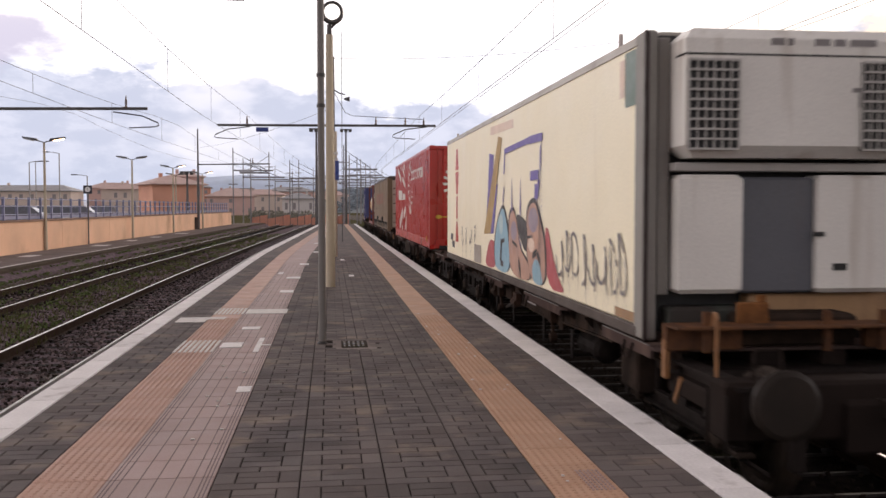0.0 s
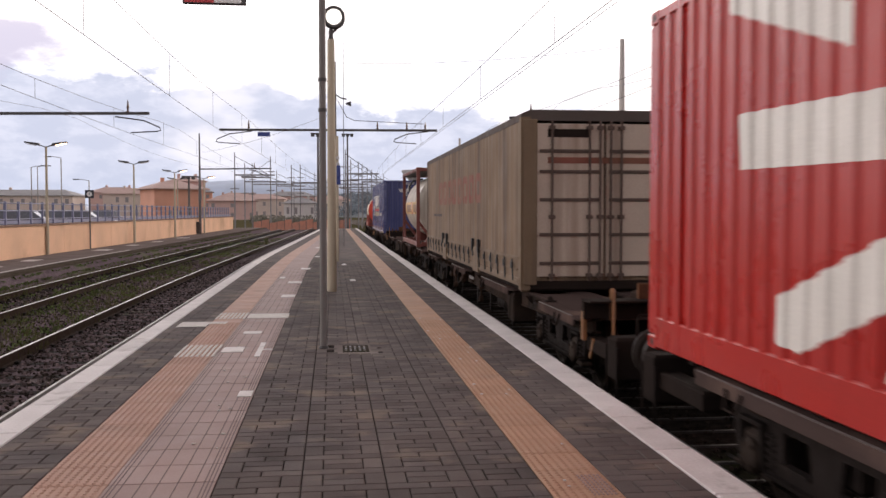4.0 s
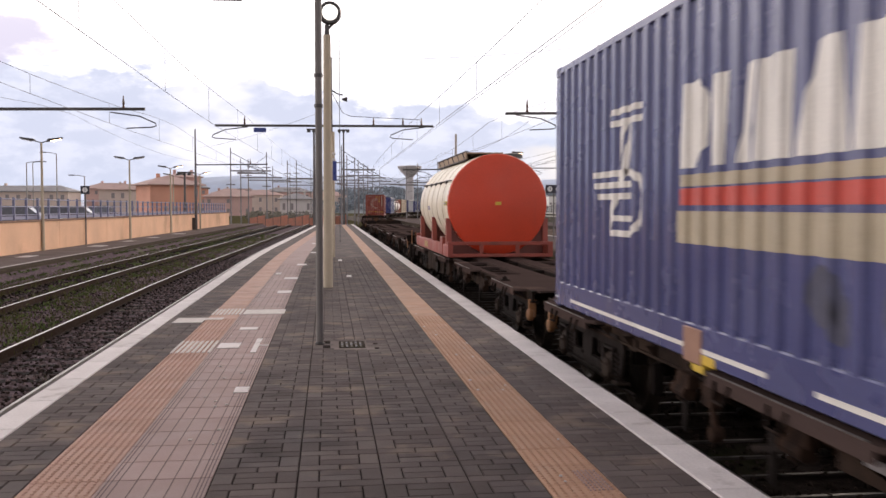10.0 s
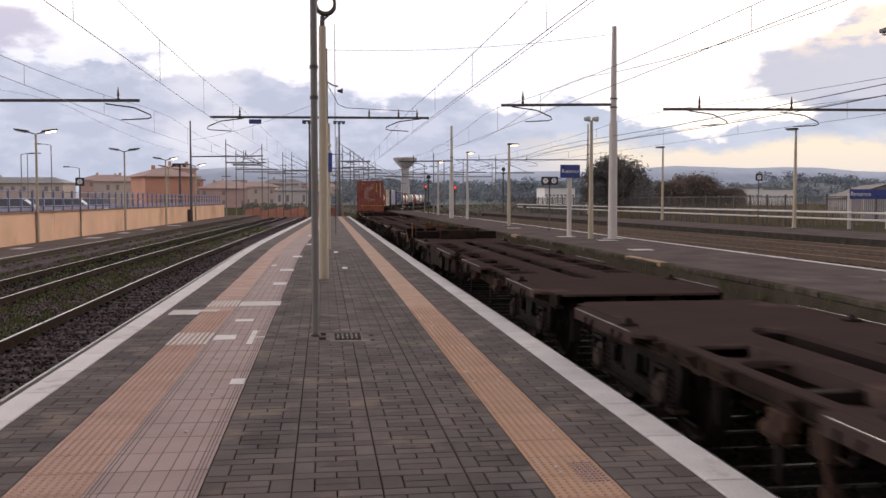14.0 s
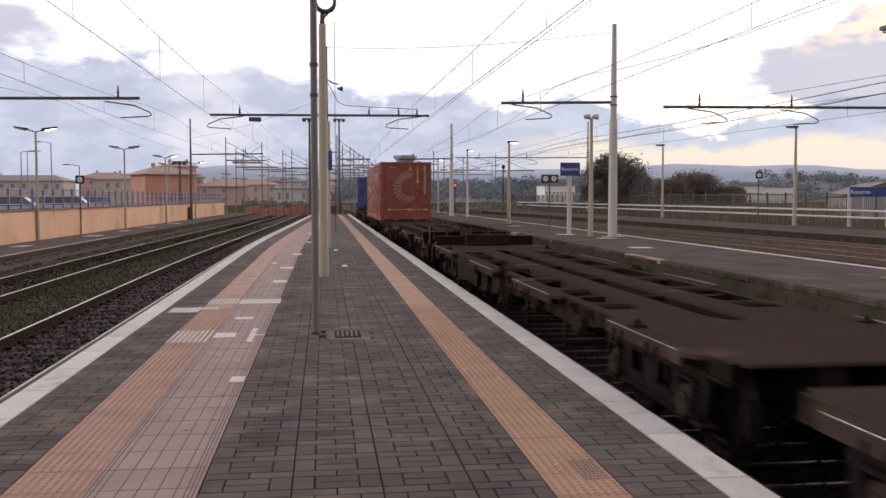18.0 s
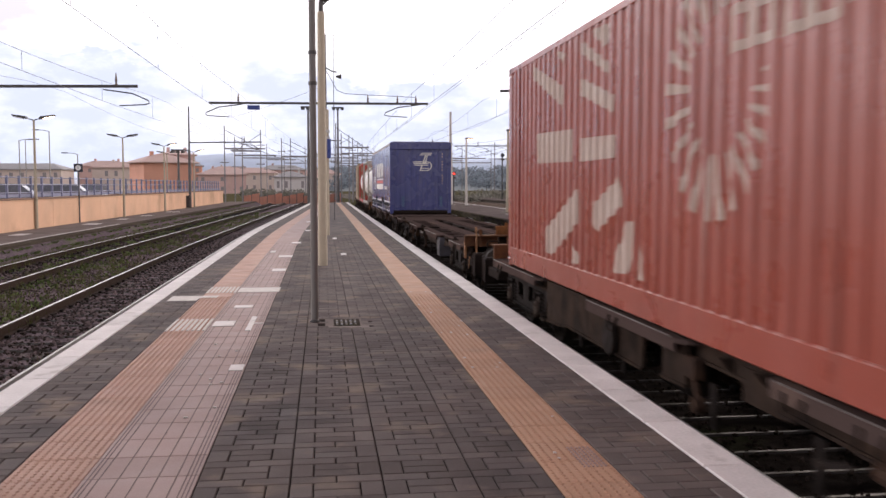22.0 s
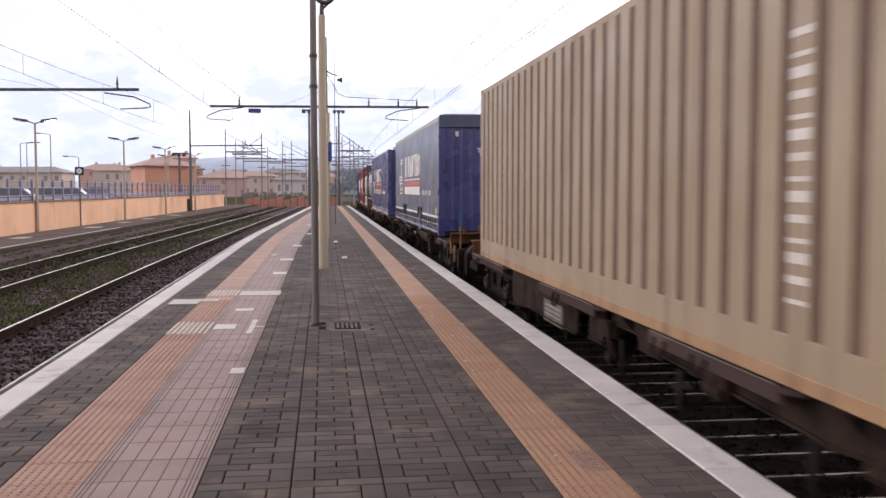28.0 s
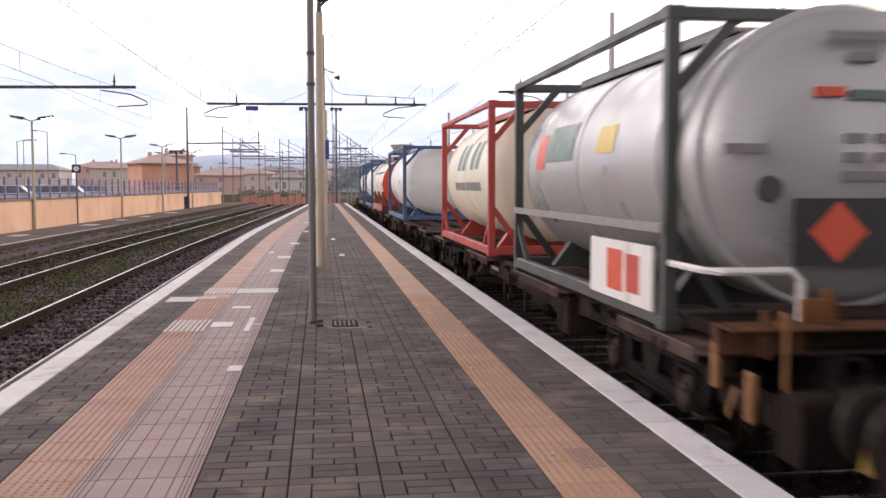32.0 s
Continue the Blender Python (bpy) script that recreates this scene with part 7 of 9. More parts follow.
def carrier_mark(t, skin, put, white):
    """The carrier's mark as plain bars: leaning double stem under roof bars, three stripes, a round bow."""
    shapes = [[(0.40, 0.95), (0.98, 0.95), (1.0, 1.0), (0.42, 1.0)], [(0.34, 0.86), (0.94, 0.86), (0.96, 0.91), (0.36, 0.91)],
              [(0.50, 0.42), (0.57, 0.42), (0.70, 0.87), (0.63, 0.87)], [(0.60, 0.42), (0.67, 0.42), (0.80, 0.87), (0.73, 0.87)]]
    shapes += [[(u0, v), (0.82, v), (0.82, v + 0.05), (u0, v + 0.05)] for u0, v in ((0.0, 0.47), (0.03, 0.38), (0.08, 0.29))]
    shapes += [[(0.42, 0.12), (0.84, 0.12), (0.84, 0.165), (0.43, 0.165)], [(0.34, 0.0), (0.78, 0.0), (0.78, 0.05), (0.36, 0.05)], [(0.34, 0.0), (0.41, 0.0), (0.50, 0.29), (0.43, 0.29)]]
    ring = [(0.80, 0.495), (0.92, 0.44), (0.97, 0.33), (0.96, 0.21), (0.90, 0.09), (0.76, 0.025)]
    shapes += [stroke(p, q, 0.06) for p, q in zip(ring, ring[1:])]
    return paint_on(t, skin, [[put(u, v) for u, v in sh] for sh in shapes], white, "carrier_mark", "white striped emblem")


def word_blocks(t, skin, s_left, s_right, z0, z1, widths, material, lean=0.0, label=""):
    """A word as plain upright blocks; a width of 0 leaves a gap."""
    unit = (s_right - s_left) / sum((w or 0.4) + 0.26 for w in widths)
    s = s_left
    for w in widths:
        if w:
            e = s + w * unit
            paint_on(t, skin, [[(s, z0), (e, z0), (e + lean, z1), (s + lean, z1)]], material, "word_block", label)
        s += ((w or 0.4) + 0.26) * unit


# outlines of the carrier's blocks, from 0 to 1 both ways: rounded block, bar, wide block, wedge, block, roofed bar, bar, leaning block, ring
ROUND = [[(0, 0), (0.7, 0), (1, 0.25), (1, 0.75), (0.7, 1), (0, 1)]]
BAR = [[(0, 0), (1, 0), (1, 1), (0, 1)]]
SPLIT = [[(0, 0), (0.27, 0), (0.33, 1), (0.06, 1)], [(0.36, 0), (0.64, 0), (0.64, 1), (0.36, 1)], [(0.73, 0), (1, 0), (0.94, 1), (0.67, 1)]]
WEDGE = [[(0, 0), (1, 0), (0.72, 1), (0.28, 1)]]
ROOF = [[(0, 0.8), (1, 0.8), (1, 1), (0, 1)], [(0.33, 0), (0.67, 0), (0.67, 0.8), (0.33, 0.8)]]
LEAN = [[(0, 0), (0.45, 0), (0.35, 1), (0, 1)], [(0.55, 0), (1, 0), (1, 1), (0.65, 1)]]
RING = [[(0.5 + 0.5 * math.cos(a), 0.5 + 0.5 * math.sin(a)), (0.5 + 0.5 * math.cos(b), 0.5 + 0.5 * math.sin(b)), (0.5 + 0.22 * math.cos(b), 0.5 + 0.27 * math.sin(b)), (0.5 + 0.22 * math.cos(a), 0.5 + 0.27 * math.sin(a))]
        for a, b in ((k * math.pi / 6, (k + 1) * math.pi / 6) for k in range(12))]
CARRIER_BLOCKS = ((9.18, 0.52, ROUND), (8.60, 0.22, BAR), (8.18, 0.80, SPLIT), (7.38, 0.62, WEDGE), (6.76, 0.56, ROUND), (6.18, 0.56, ROOF), (5.62, 0.22, BAR), (5.36, 0.52, LEAN), (4.82, 0.60, RING))


def carrier_livery(t, side, white, cream, dz=0.0, thin=(1.43, 1.475), broad=(0.99, 1.235)):
    """Side livery seen from the platform: emblem towards the rear, plain blocks, red and pale stripes, an address bar."""
    carrier_mark(t, side, lambda u, v: (11.55 - 1.5 * u, 0.97 + dz + 1.22 * v), white)
    for s0, w, polys in CARRIER_BLOCKS:
        paint_on(t, side, [[(s0 - w * (0.06 + 0.86 * x) - 0.07 * y, 1.55 + dz + 0.65 * y) for x, y in q] for q in polys], white, "word_block", "plain white block")
    paint_on(t, side, [slab(4.28, thin[0] + dz, 9.2, thin[1] + dz)], cream, "thin_stripe")
    paint_on(t, side, [slab(4.28, 1.265 + dz, 9.2, 1.395 + dz)], M_LOGO_RED, "red_stripe")
    paint_on(t, side, [slab(4.36, broad[0] + dz, 9.28, broad[1] + dz)], cream, "broad_stripe")
    word_blocks(t, side, 3.75, 1.6, 1.00 + dz, 1.13 + dz, (1,) * 9, white, 0.0)


def end_mono(t, skin, s, z, w, h, white):
    return carrier_mark(t, skin, lambda u, v: (s + w * u, z + h * v), white)


SUN_BARS = ([(11.94, 2.76), (10.24, 2.29), (10.24, 2.05), (11.77, 2.54)], [(9.62, 2.74), (8.52, 2.33), (8.52, 2.22), (9.62, 2.60)], [(9.2, 2.76), (8.6, 2.74), (8.53, 2.65), (8.74, 2.52)], [(9.59, 2.33), (8.44, 2.04), (8.45, 1.87), (9.58, 2.14)],
            [(11.68, 1.84), (9.93, 1.80), (9.92, 1.44), (11.64, 1.46)], [(9.56, 1.68), (8.4, 1.66), (8.41, 1.44), (9.55, 1.43)], [(9.68, 1.14), (9.66, 0.77), (10.79, 0.33), (11.11, 0.36), (11.09, 0.64)], [(8.22, 1.26), (8.16, 0.99), (8.92, 0.71), (9.06, 0.79), (9.03, 1.0)],
            [(9.82, 0.54), (9.50, 0.33), (9.92, 0.31)], [(7.99, 0.85), (7.76, 0.86), (7.79, 0.62), (7.97, 0.37), (8.44, 0.34), (8.36, 0.47)], [(7.67, 0.66), (7.50, 0.36), (7.70, 0.34)], [(10.6, 2.76), (10.2, 2.66), (10.3, 2.52)])


def shell_container(front, sheet, frame, label, white, rusty=False):
    t, side, end = freight_box("shipping_container", label, "container", "shipping containers", front, 13.55, 2.5, 2.88, sheet, sheet, frame, 0.25, 0.026, posts=(0.62,), base=0.27)
    # sun of broad bars, an open ring and a word of hollow blocks near the rear end of the side
    for bar in SUN_BARS:
        paint_on(t, side, [bar], white, "sun_bar", "white bar")
    shell_logo(t, side, 6.12, 1.86, 0.96, white, (74, 364), 22, 0.96, -1)
    for k in range(11):
        e = 5.90 - 0.365 * k
        b = e - 0.31
        strips = [slab(b, 2.31, e, 2.385), slab(b, 2.07, e, 2.14), slab(e - 0.07, 2.14, e, 2.31), slab(b, 2.14, b + 0.07, 2.31)]
        if k in (3, 7):
            strips = strips[:3] + [slab(b, 2.14, b + 0.07, 2.20)]
        if k in (4, 6, 8):
            strips = [strips[0], strips[2], strips[3]]
        paint_on(t, side, strips, white, "word_block", "hollow white block")
    paint_on(t, side, [slab(0.35, 0.20, 0.8, 0.34)], M_LOGO_YELLOW, "yellow_patch")
    cs, cz, za = (1.27, 1.62, 0.56) if rusty else (1.03, 1.78, 0.90)
    shell_logo(t, end, cs - 0.03, cz + 0.045, 0.76, white, (75, 305) if rusty else (72, 350), 21 if rusty else 25)
    paint_on(t, end, [stroke((cs - 0.96, za), (cs + 0.92, za), 0.035)], M_LOGO_YELLOW, "warning_arrow", "thin yellow double arrow")
    for c in (cs - 0.96, cs, cs + 0.92):
        paint_on(t, end, [oval(max(0.12, min(2.1, c)), za, 0.10, 0.055, 10)], M_LOGO_YELLOW, "arrow_tip")
    paint_on(t, end, [[(cs - 0.02, 2.46), (cs + 0.16, 2.46), (cs + 0.07, 2.68)]], M_LOGO_YELLOW, "warning_triangle")
    if rusty:
        paint_on(t, end, [stroke((cs + 0.42, 2.68), (cs + 0.42, 1.92), 0.05)], M_LOGO_YELLOW, "warning_bar")
        paint_on(t, end, [oval(cs + 0.42, 1.92, 0.09, 0.08, 10)], M_LOGO_YELLOW, "bar_foot")
        paint_on(t, end, [slab(cs + 0.72, 1.32, cs + 0.84, 2.70)], white, "code_strip")
        paint_on(t, end, [slab(0.30, 2.58, 0.62, 2.64)], white, "code_bar")
    else:
        for p0 in (0.43, 1.77):
            plate = paint_on(t, end, [slab(p0, 0.35, p0 + 0.33, 0.72)], white, "label_plate", "white label plate")
            for k in range(3):
                paint_on(plate, end, [slab(p0 + 0.05, 0.40 + 0.1 * k, p0 + 0.27, 0.45 + 0.1 * k)], M_LOGO_RED, "label_bar", "", 0.007)
        for k in range(12):
            if k not in (4, 9):
                paint_on(t, end, [slab(1.88, 1.34 + 0.108 * k, 1.97, 1.41 + 0.108 * k)], M_LOGO_FADED, "code_bar")
    for x0, x1 in ((-0.98, -0.62), (-0.42, 0.42), (0.62, 0.98)):   # black panels standing for the shade in openings under the end sills
        part("tunnel", Shape().box(x0, -6.779, 0.0, x1, -6.70, 0.10), M_DARK, t)
    return t, side, end


def curtain_box(front, L, curtain, end_m, roof_m, frame, label, H=2.95, buckles=26, trim=None, pocket=None, ripple=0.2):
    """A swap body with tarpaulin sides, straps and buckles over a lower rail."""
    W, trim, pocket = 2.5, trim or M_LOGO_WHITE, pocket or end_m
    t = aboard(thing("swap_body", label, "swap body", "curtain sided swap bodies"), front, L)
    x, y = W / 2, L / 2
    n, k, wave = int(L / 0.17), [], random.Random(int(front))
    for i in range(n + 1):
        s = i * (L - 0.3) / n
        k += [(s, ((0.020 if i % 2 else 0.0) + wave.uniform(0, 0.012)) * ripple)]
    side = Skin((-x, -y + 0.15, 0), (0, 1, 0), (-1, 0, 0), k)
    side_r = Skin((x, -y + 0.15, 0), (0, 1, 0), (1, 0, 0), k)
    end = Skin((-x + 0.12, -y + 0.02, 0), (1, 0, 0), (0, -1, 0), ribbed(W - 0.24, 0.22, 0.018))
    for s in (side, side_r):
        part("curtain", s.sheet(0.42, H - 0.14), curtain, t)
        part("skirt", s.sheet(0.20, 0.44), curtain, t)
    part("front_wall", end.sheet(0.14, H - 0.2), end_m, t)
    part("rear_doors", Shape().box(-x + 0.1, y - 0.06, 0.14, x - 0.1, y, H - 0.1, 0.01), end_m, t)
    part("roof", Shape().prism([(-x, H - 0.16), (x, H - 0.16), (x, H - 0.06), (x - 0.14, H), (-x + 0.14, H), (-x, H - 0.06)], -y, y), roof_m, t)
    part("cargo_floor", Shape().box(-x + 0.02, -y, 0.02, x - 0.02, y, 0.16, 0.02), frame, t)
    for s in (-1, 1):
        part("lower_rail", Shape().box(s * (x - 0.03), -y + 0.1, 0.08, s * (x + 0.012), y - 0.1, 0.20, 0.012), end_m, t)
        for e in (-1, 1):
            part("corner_post", Shape().box(s * (x - 0.14), e * (y - 0.15), 0.0, s * (x + 0.004), e * (y + 0.004), H - 0.08, 0.03), end_m, t)
    for z0 in (0.125, 0.30):
        part("lashing_rail", Shape().box(-x - 0.018, -y + 0.2, z0, -x - 0.004, y - 0.2, z0 + 0.03, 0.004), trim, t, "pale horizontal rail")
    part("hem", Shape().box(-x - 0.012, -y + 0.16, 0.46, -x + 0.0, y - 0.16, 0.515, 0.004), trim, t, "pale hem stripe")
    for i in range(buckles):
        yy = -y + 0.55 + i * (L - 1.1) / (buckles - 1)
        st = part("strap", Shape().bar((-x - 0.022, yy - 0.05, 0.14), (-x - 0.022, yy + 0.03, 0.46), 0.014, 0.05), M_RUBBER, t)
        part("buckle", Shape().box(-x - 0.045, yy - 0.05, 0.32, -x - 0.02, yy + 0.06, 0.42, 0.008), M_RUBBER, st)
    for c in (4.2 - y, 9.05 - y):
        p = part("lifting_pocket", Shape().prism([(c - 0.34, 0.04), (c + 0.34, 0.04), (c + 0.24, 0.50), (c - 0.24, 0.50)], -x - 0.03, -x + 0.02, "yz"), pocket, t, "flat grapple pocket plate")
        for d in (-0.36, 0.36):
            part("latch", Shape().box(-x - 0.05, c + d - 0.06, 0.40, -x - 0.005, c + d + 0.06, 0.66, 0.015), M_RUBBER, p)
    return t, side, end


# reefer with a cooling unit at its leading end
def reefer(front):
    L, W, H = 13.9, 2.5, 2.72
    t = aboard(thing("refrigerated_box", "cream insulated reefer box sprayed with faded graffiti", "reefer container"), front, L)
    x, y = W / 2, L / 2
    flat = [(0, 0), (2.2, 0.002), (4.5, 0), (6.8, 0.003), (9, 0), (11.3, 0.002), (L, 0)]
    side = Skin((-x, -y, 0), (0, 1, 0), (-1, 0, 0), flat)
    part("body", Shape().box(-x + 0.003, -y + 0.25, 0.10, x - 0.003, y, H - 0.02, 0.03), M_CREAM, t)
    part("roof", Shape().prism([(-x - 0.01, H - 0.10), (x + 0.01, H - 0.10), (x, H - 0.02), (x - 0.2, H + 0.02), (-x + 0.2, H + 0.02), (-x, H - 0.02)], -y + 0.2, y), M_GREYFRAME, t)
    for s in (-1, 1):
        part("lower_rail", Shape().box(s * (x - 0.04), -y + 0.2, 0.0, s * (x + 0.012), y, 0.11, 0.012), M_DIRTY_RAIL, t)
        part("corner_post", Shape().box(s * (x - 0.10), -y, 0.0, s * (x + 0.01), -y + 0.26, H, 0.02), M_GREYCHEEK, t)
    part("front_wall", Shape().box(-x + 0.1, -y + 0.16, 0.05, x - 0.1, -y + 0.26, H - 0.02), M_DARK, t)
    for s in (-1, 1):
        part("side_cheek", Shape().box(s * (x - 0.12), -y + 0.03, 0.4, s * 1.03, -y + 0.2, H - 0.06, 0.01), M_GREYCHEEK, t, "grey recessed cheek")
        part("edge_strip", Shape().box(s * (x + 0.012), -y - 0.01, 0.0, s * (x - 0.02), -y + 0.03, H, 0.008), M_DARK_MAROON, t)
    part("front_sill", Shape().box(-x, -y + 0.02, -0.02, x, -y + 0.2, 0.06, 0.02), M_FRAME, t)
    part("drip_panel", Shape().box(-0.30, -y + 0.0, 0.06, x - 0.1, -y + 0.2, 0.40, 0.02), M_OCHRE_PANEL, t, "rusty ochre lower panel")
    part("battery_box", Shape().box(-1.05, -y - 0.08, 0.06, -0.12, -y + 0.2, 0.30, 0.03), M_GREYBOX, t, "dark dented box")
    u = part("cooling_unit", Shape().box(-1.02, -y - 0.32, 1.60, 1.02, -y + 0.17, H - 0.02, 0.10), M_WHITE_UNIT, t, "white cooling unit housing")
    part("lid_seam", Shape().box(-1.025, -y - 0.325, 2.46, 1.025, -y - 0.1, 2.475), M_DARK, u)
    for s in (-1, 1):
        g = part("grille", Shape().box(s * 0.55, -y - 0.325, 1.66, s * 1.0, -y - 0.315, 2.42), M_DARK, u)
        for i in range(7):
            part("slat", Shape().box(s * 0.55 + s * 0.073 * i, -y - 0.345, 1.66, s * 0.55 + s * (0.073 * i + 0.013), -y - 0.33, 2.42), M_UNIT_GREY, g)
        for i in range(10):
            part("slat", Shape().box(s * 0.55, -y - 0.35, 1.66 + 0.083 * i, s * 1.0, -y - 0.332, 1.678 + 0.083 * i), M_UNIT_GREY, g)
    for x0, w in ((-0.27, 0.12), (-0.12, 0.05), (0.12, 0.14), (0.30, 0.1), (0.44, 0.24)):
        part("word_bar", Shape().box(x0, -y - 0.324, 2.55, x0 + w, -y - 0.316, 2.61), M_LOGO_GREY, u)
    mk = part("mark", Shape().box(0.47, -y - 0.324, 2.16, 0.69, -y - 0.318, 2.20), M_LOGO_GREY, u)
    part("mark_stem", Shape().box(0.53, -y - 0.324, 2.03, 0.63, -y - 0.318, 2.158), M_LOGO_GREY, mk)
    part("trim_strip", Shape().box(-1.02, -y - 0.10, 1.49, 1.02, -y + 0.17, 1.565, 0.01), M_UNIT_GREY, t)
    for x0, x1 in ((-1.0, -0.42), (0.27, 1.0)):
        low = part("lower_door", Shape().box(x0, -y - 0.14, 0.42, x1, -y + 0.17, 1.46, 0.04), M_WHITE_UNIT, t, "dirty white service door")
    part("latch", Shape().box(0.24, -y - 0.16, 0.92, 0.33, -y - 0.135, 0.96), M_DARK, low)
    part("vent", Shape().box(0.42, -y - 0.15, 0.62, 0.55, -y - 0.138, 0.68), M_DARK, low)
    part("access_panel", Shape().box(-0.41, -y - 0.08, 0.42, 0.26, -y + 0.17, 1.44, 0.02), M_SLATE, t, "slate grey access panel")
    # side paint, seen from the platform
    paint_on(t, side, [slab(0.06, 2.1, 0.58, 2.60)], M_LOGO_GREEN, "green_patch")
    paint_on(t, side, [slab(0.6, 2.2, 0.75, 2.55)], M_SPRAY_FAINT, "faint_patch")
    paint_on(t, side, [slab(0.25, 0.13, 0.85, 0.22)], M_OCHRE_PANEL, "scuff")
    scrawl = random.Random(6)
    for cs in (3.05, 2.72, 2.36, 2.02, 1.66, 1.30, 0.96, 0.68, 11.35, 10.85, 10.2, 9.7):   # unreadable looped scrawl
        small = 0.6 if cs > 5 else 1.0
        a0, span, lean = scrawl.uniform(0.3, 2.6), scrawl.uniform(2.6, 4.6), scrawl.uniform(-0.12, 0.12)
        rs, rz, cz = 0.17 * small, scrawl.uniform(0.20, 0.30) * small, scrawl.uniform(0.58, 0.70)
        pts = [(cs + rs * math.cos(a0 + span * q / 7) + lean * math.sin(a0 + span * q / 7), cz + rz * math.sin(a0 + span * q / 7)) for q in range(8)]
        for a, b in zip(pts, pts[1:]):
            paint_on(t, side, [stroke(a, b, 0.045, 0.038)], M_LOGO_GREY, "scrawl_stroke", "", 0.0095)
        paint_on(t, side, [stroke(pts[0], (pts[0][0] - 0.10 * small, cz - 0.30 * small), 0.05, 0.025)], M_LOGO_GREY, "scrawl_stroke", "", 0.0098)
    # two big sprayed figures over an older outlined piece
    spray = lambda poly, m, lift, label="": paint_on(t, side, [poly], m, "graffito", label, lift)
    spray(soften([(2.72, 0.15), (3.72, 0.15), (3.85, 0.9), (3.66, 0.93), (3.45, 0.62), (3.1, 0.3)]), M_SPRAY_PINK, 0.005, "crimson sprayed shape")
    spray(soften([(7.40, 0.15), (8.48, 0.13), (8.30, 0.40), (7.95, 0.64), (7.55, 0.60), (7.40, 0.4)]), M_SPRAY_PINK, 0.005, "crimson sprayed shape")
    spray([(8.60, 0.70), (7.92, 0.72), (6.85, 2.28), (7.20, 2.33)], M_SPRAY_OCHRE, 0.0085, "ochre sprayed bar")
    for poly in ([(8.33, 1.05), (8.20, 1.45), (7.70, 1.45), (7.9, 1.05)], [(8.20, 1.45), (8.05, 2.10), (7.62, 2.05), (7.75, 1.45)], [(7.92, 0.72), (7.62, 0.73), (7.25, 1.55), (7.42, 1.55)]):
        spray(poly, M_LOGO_BLUE, 0.007, "violet blue sprayed shade")
    figures = (([(6.14, 0.14), (7.34, 0.14), (7.50, 0.35), (7.47, 0.66), (7.15, 1.02), (6.74, 1.20), (6.44, 0.93), (6.28, 0.70)], M_SPRAY_SKY, "pale blue sprayed figure"),
               ([(4.66, 0.14), (6.12, 0.14), (6.28, 0.70), (6.20, 1.05), (5.88, 1.16), (5.60, 0.92), (5.42, 0.58), (5.04, 0.46), (4.78, 0.36)], M_SPRAY_PEACH, "peach sprayed figure"),
               ([(3.78, 0.14), (4.60, 0.16), (4.90, 0.45), (4.95, 0.98), (4.80, 1.19), (4.40, 1.26), (4.18, 1.06), (4.02, 0.93), (3.80, 0.66)], M_SPRAY_PEACH, "peach sprayed figure"))
    for poly, m, label in figures:
        cs, cz = sum(q[0] for q in poly) / len(poly), 0.14
        spray(soften([(cs + (q[0] - cs) * 1.13, max(0.142, cz + (q[1] - cz) * 1.06)) for q in poly]), M_SPRAY_BLACK, 0.0065, "black sprayed outline")
        spray(soften(poly), m, 0.0095, label)
    spray(soften([(4.86, 0.50), (5.34, 0.66), (5.76, 1.10), (5.15, 1.02), (4.88, 0.95)]), M_SPRAY_BLACK, 0.011, "black sprayed shape")
    spray(soften([(3.88, 0.15), (4.50, 0.15), (4.56, 0.38), (4.34, 0.50), (4.12, 0.44), (4.0, 0.3)]), M_SPRAY_SKY, 0.012, "pale blue sprayed shape")
    spray(oval(4.50, 1.00, 0.30, 0.17), M_SPRAY_MAUVE, 0.012, "mauve sprayed shape")
    spray(oval(5.85, 0.82, 0.22, 0.15), M_SPRAY_MAUVE, 0.012, "mauve sprayed shape")
    spray(oval(4.62, 0.66, 0.20, 0.10), M_SPRAY_FAINT, 0.012, "pale sprayed highlight")
    spray(oval(6.9, 0.9, 0.16, 0.16), M_SPRAY_PALE, 0.012, "pale sprayed highlight")
    for a, b, w in (((6.86, 0.66), (6.93, 0.30), 0.13), ((6.93, 0.28), (6.70, 0.27), 0.09), ((6.86, 0.62), (6.60, 0.66), 0.07), ((4.55, 0.50), (4.28, 0.58), 0.09), ((4.28, 0.58), (4.04, 0.44), 0.09), ((5.5, 0.45), (5.3, 0.15), 0.08),
                    ((4.16, 1.17), (4.05, 0.93), 0.11), ((5.95, 0.66), (5.60, 0.60), 0.05), ((4.9, 0.75), (4.55, 0.78), 0.04)):
        spray(stroke(a, b, w), M_SPRAY_BLACK, 0.0135, "black sprayed stroke")
    for a, b, w in (((6.68, 1.70), (6.62, 2.06), 0.07), ((6.66, 2.05), (4.85, 2.10), 0.09), ((4.85, 2.10), (3.98, 2.09), 0.11), ((4.02, 2.06), (4.18, 1.62), 0.10), ((6.66, 1.5), (6.78, 1.2), 0.05), ((5.98, 1.60), (6.08, 1.18), 0.12),
                    ((5.32, 1.60), (5.45, 1.10), 0.12), ((4.72, 1.60), (4.20, 1.61), 0.13), ((4.34, 1.48), (4.37, 1.28), 0.16), ((4.19, 1.55), (4.28, 1.30), 0.10)):
        spray(stroke(a, b, w), M_LOGO_BLUE, 0.009, "violet blue sprayed stroke")
    spray(slab(8.92, 0.14, 9.74, 0.47), M_SPRAY_GREY, 0.005, "grey painted-over patch")
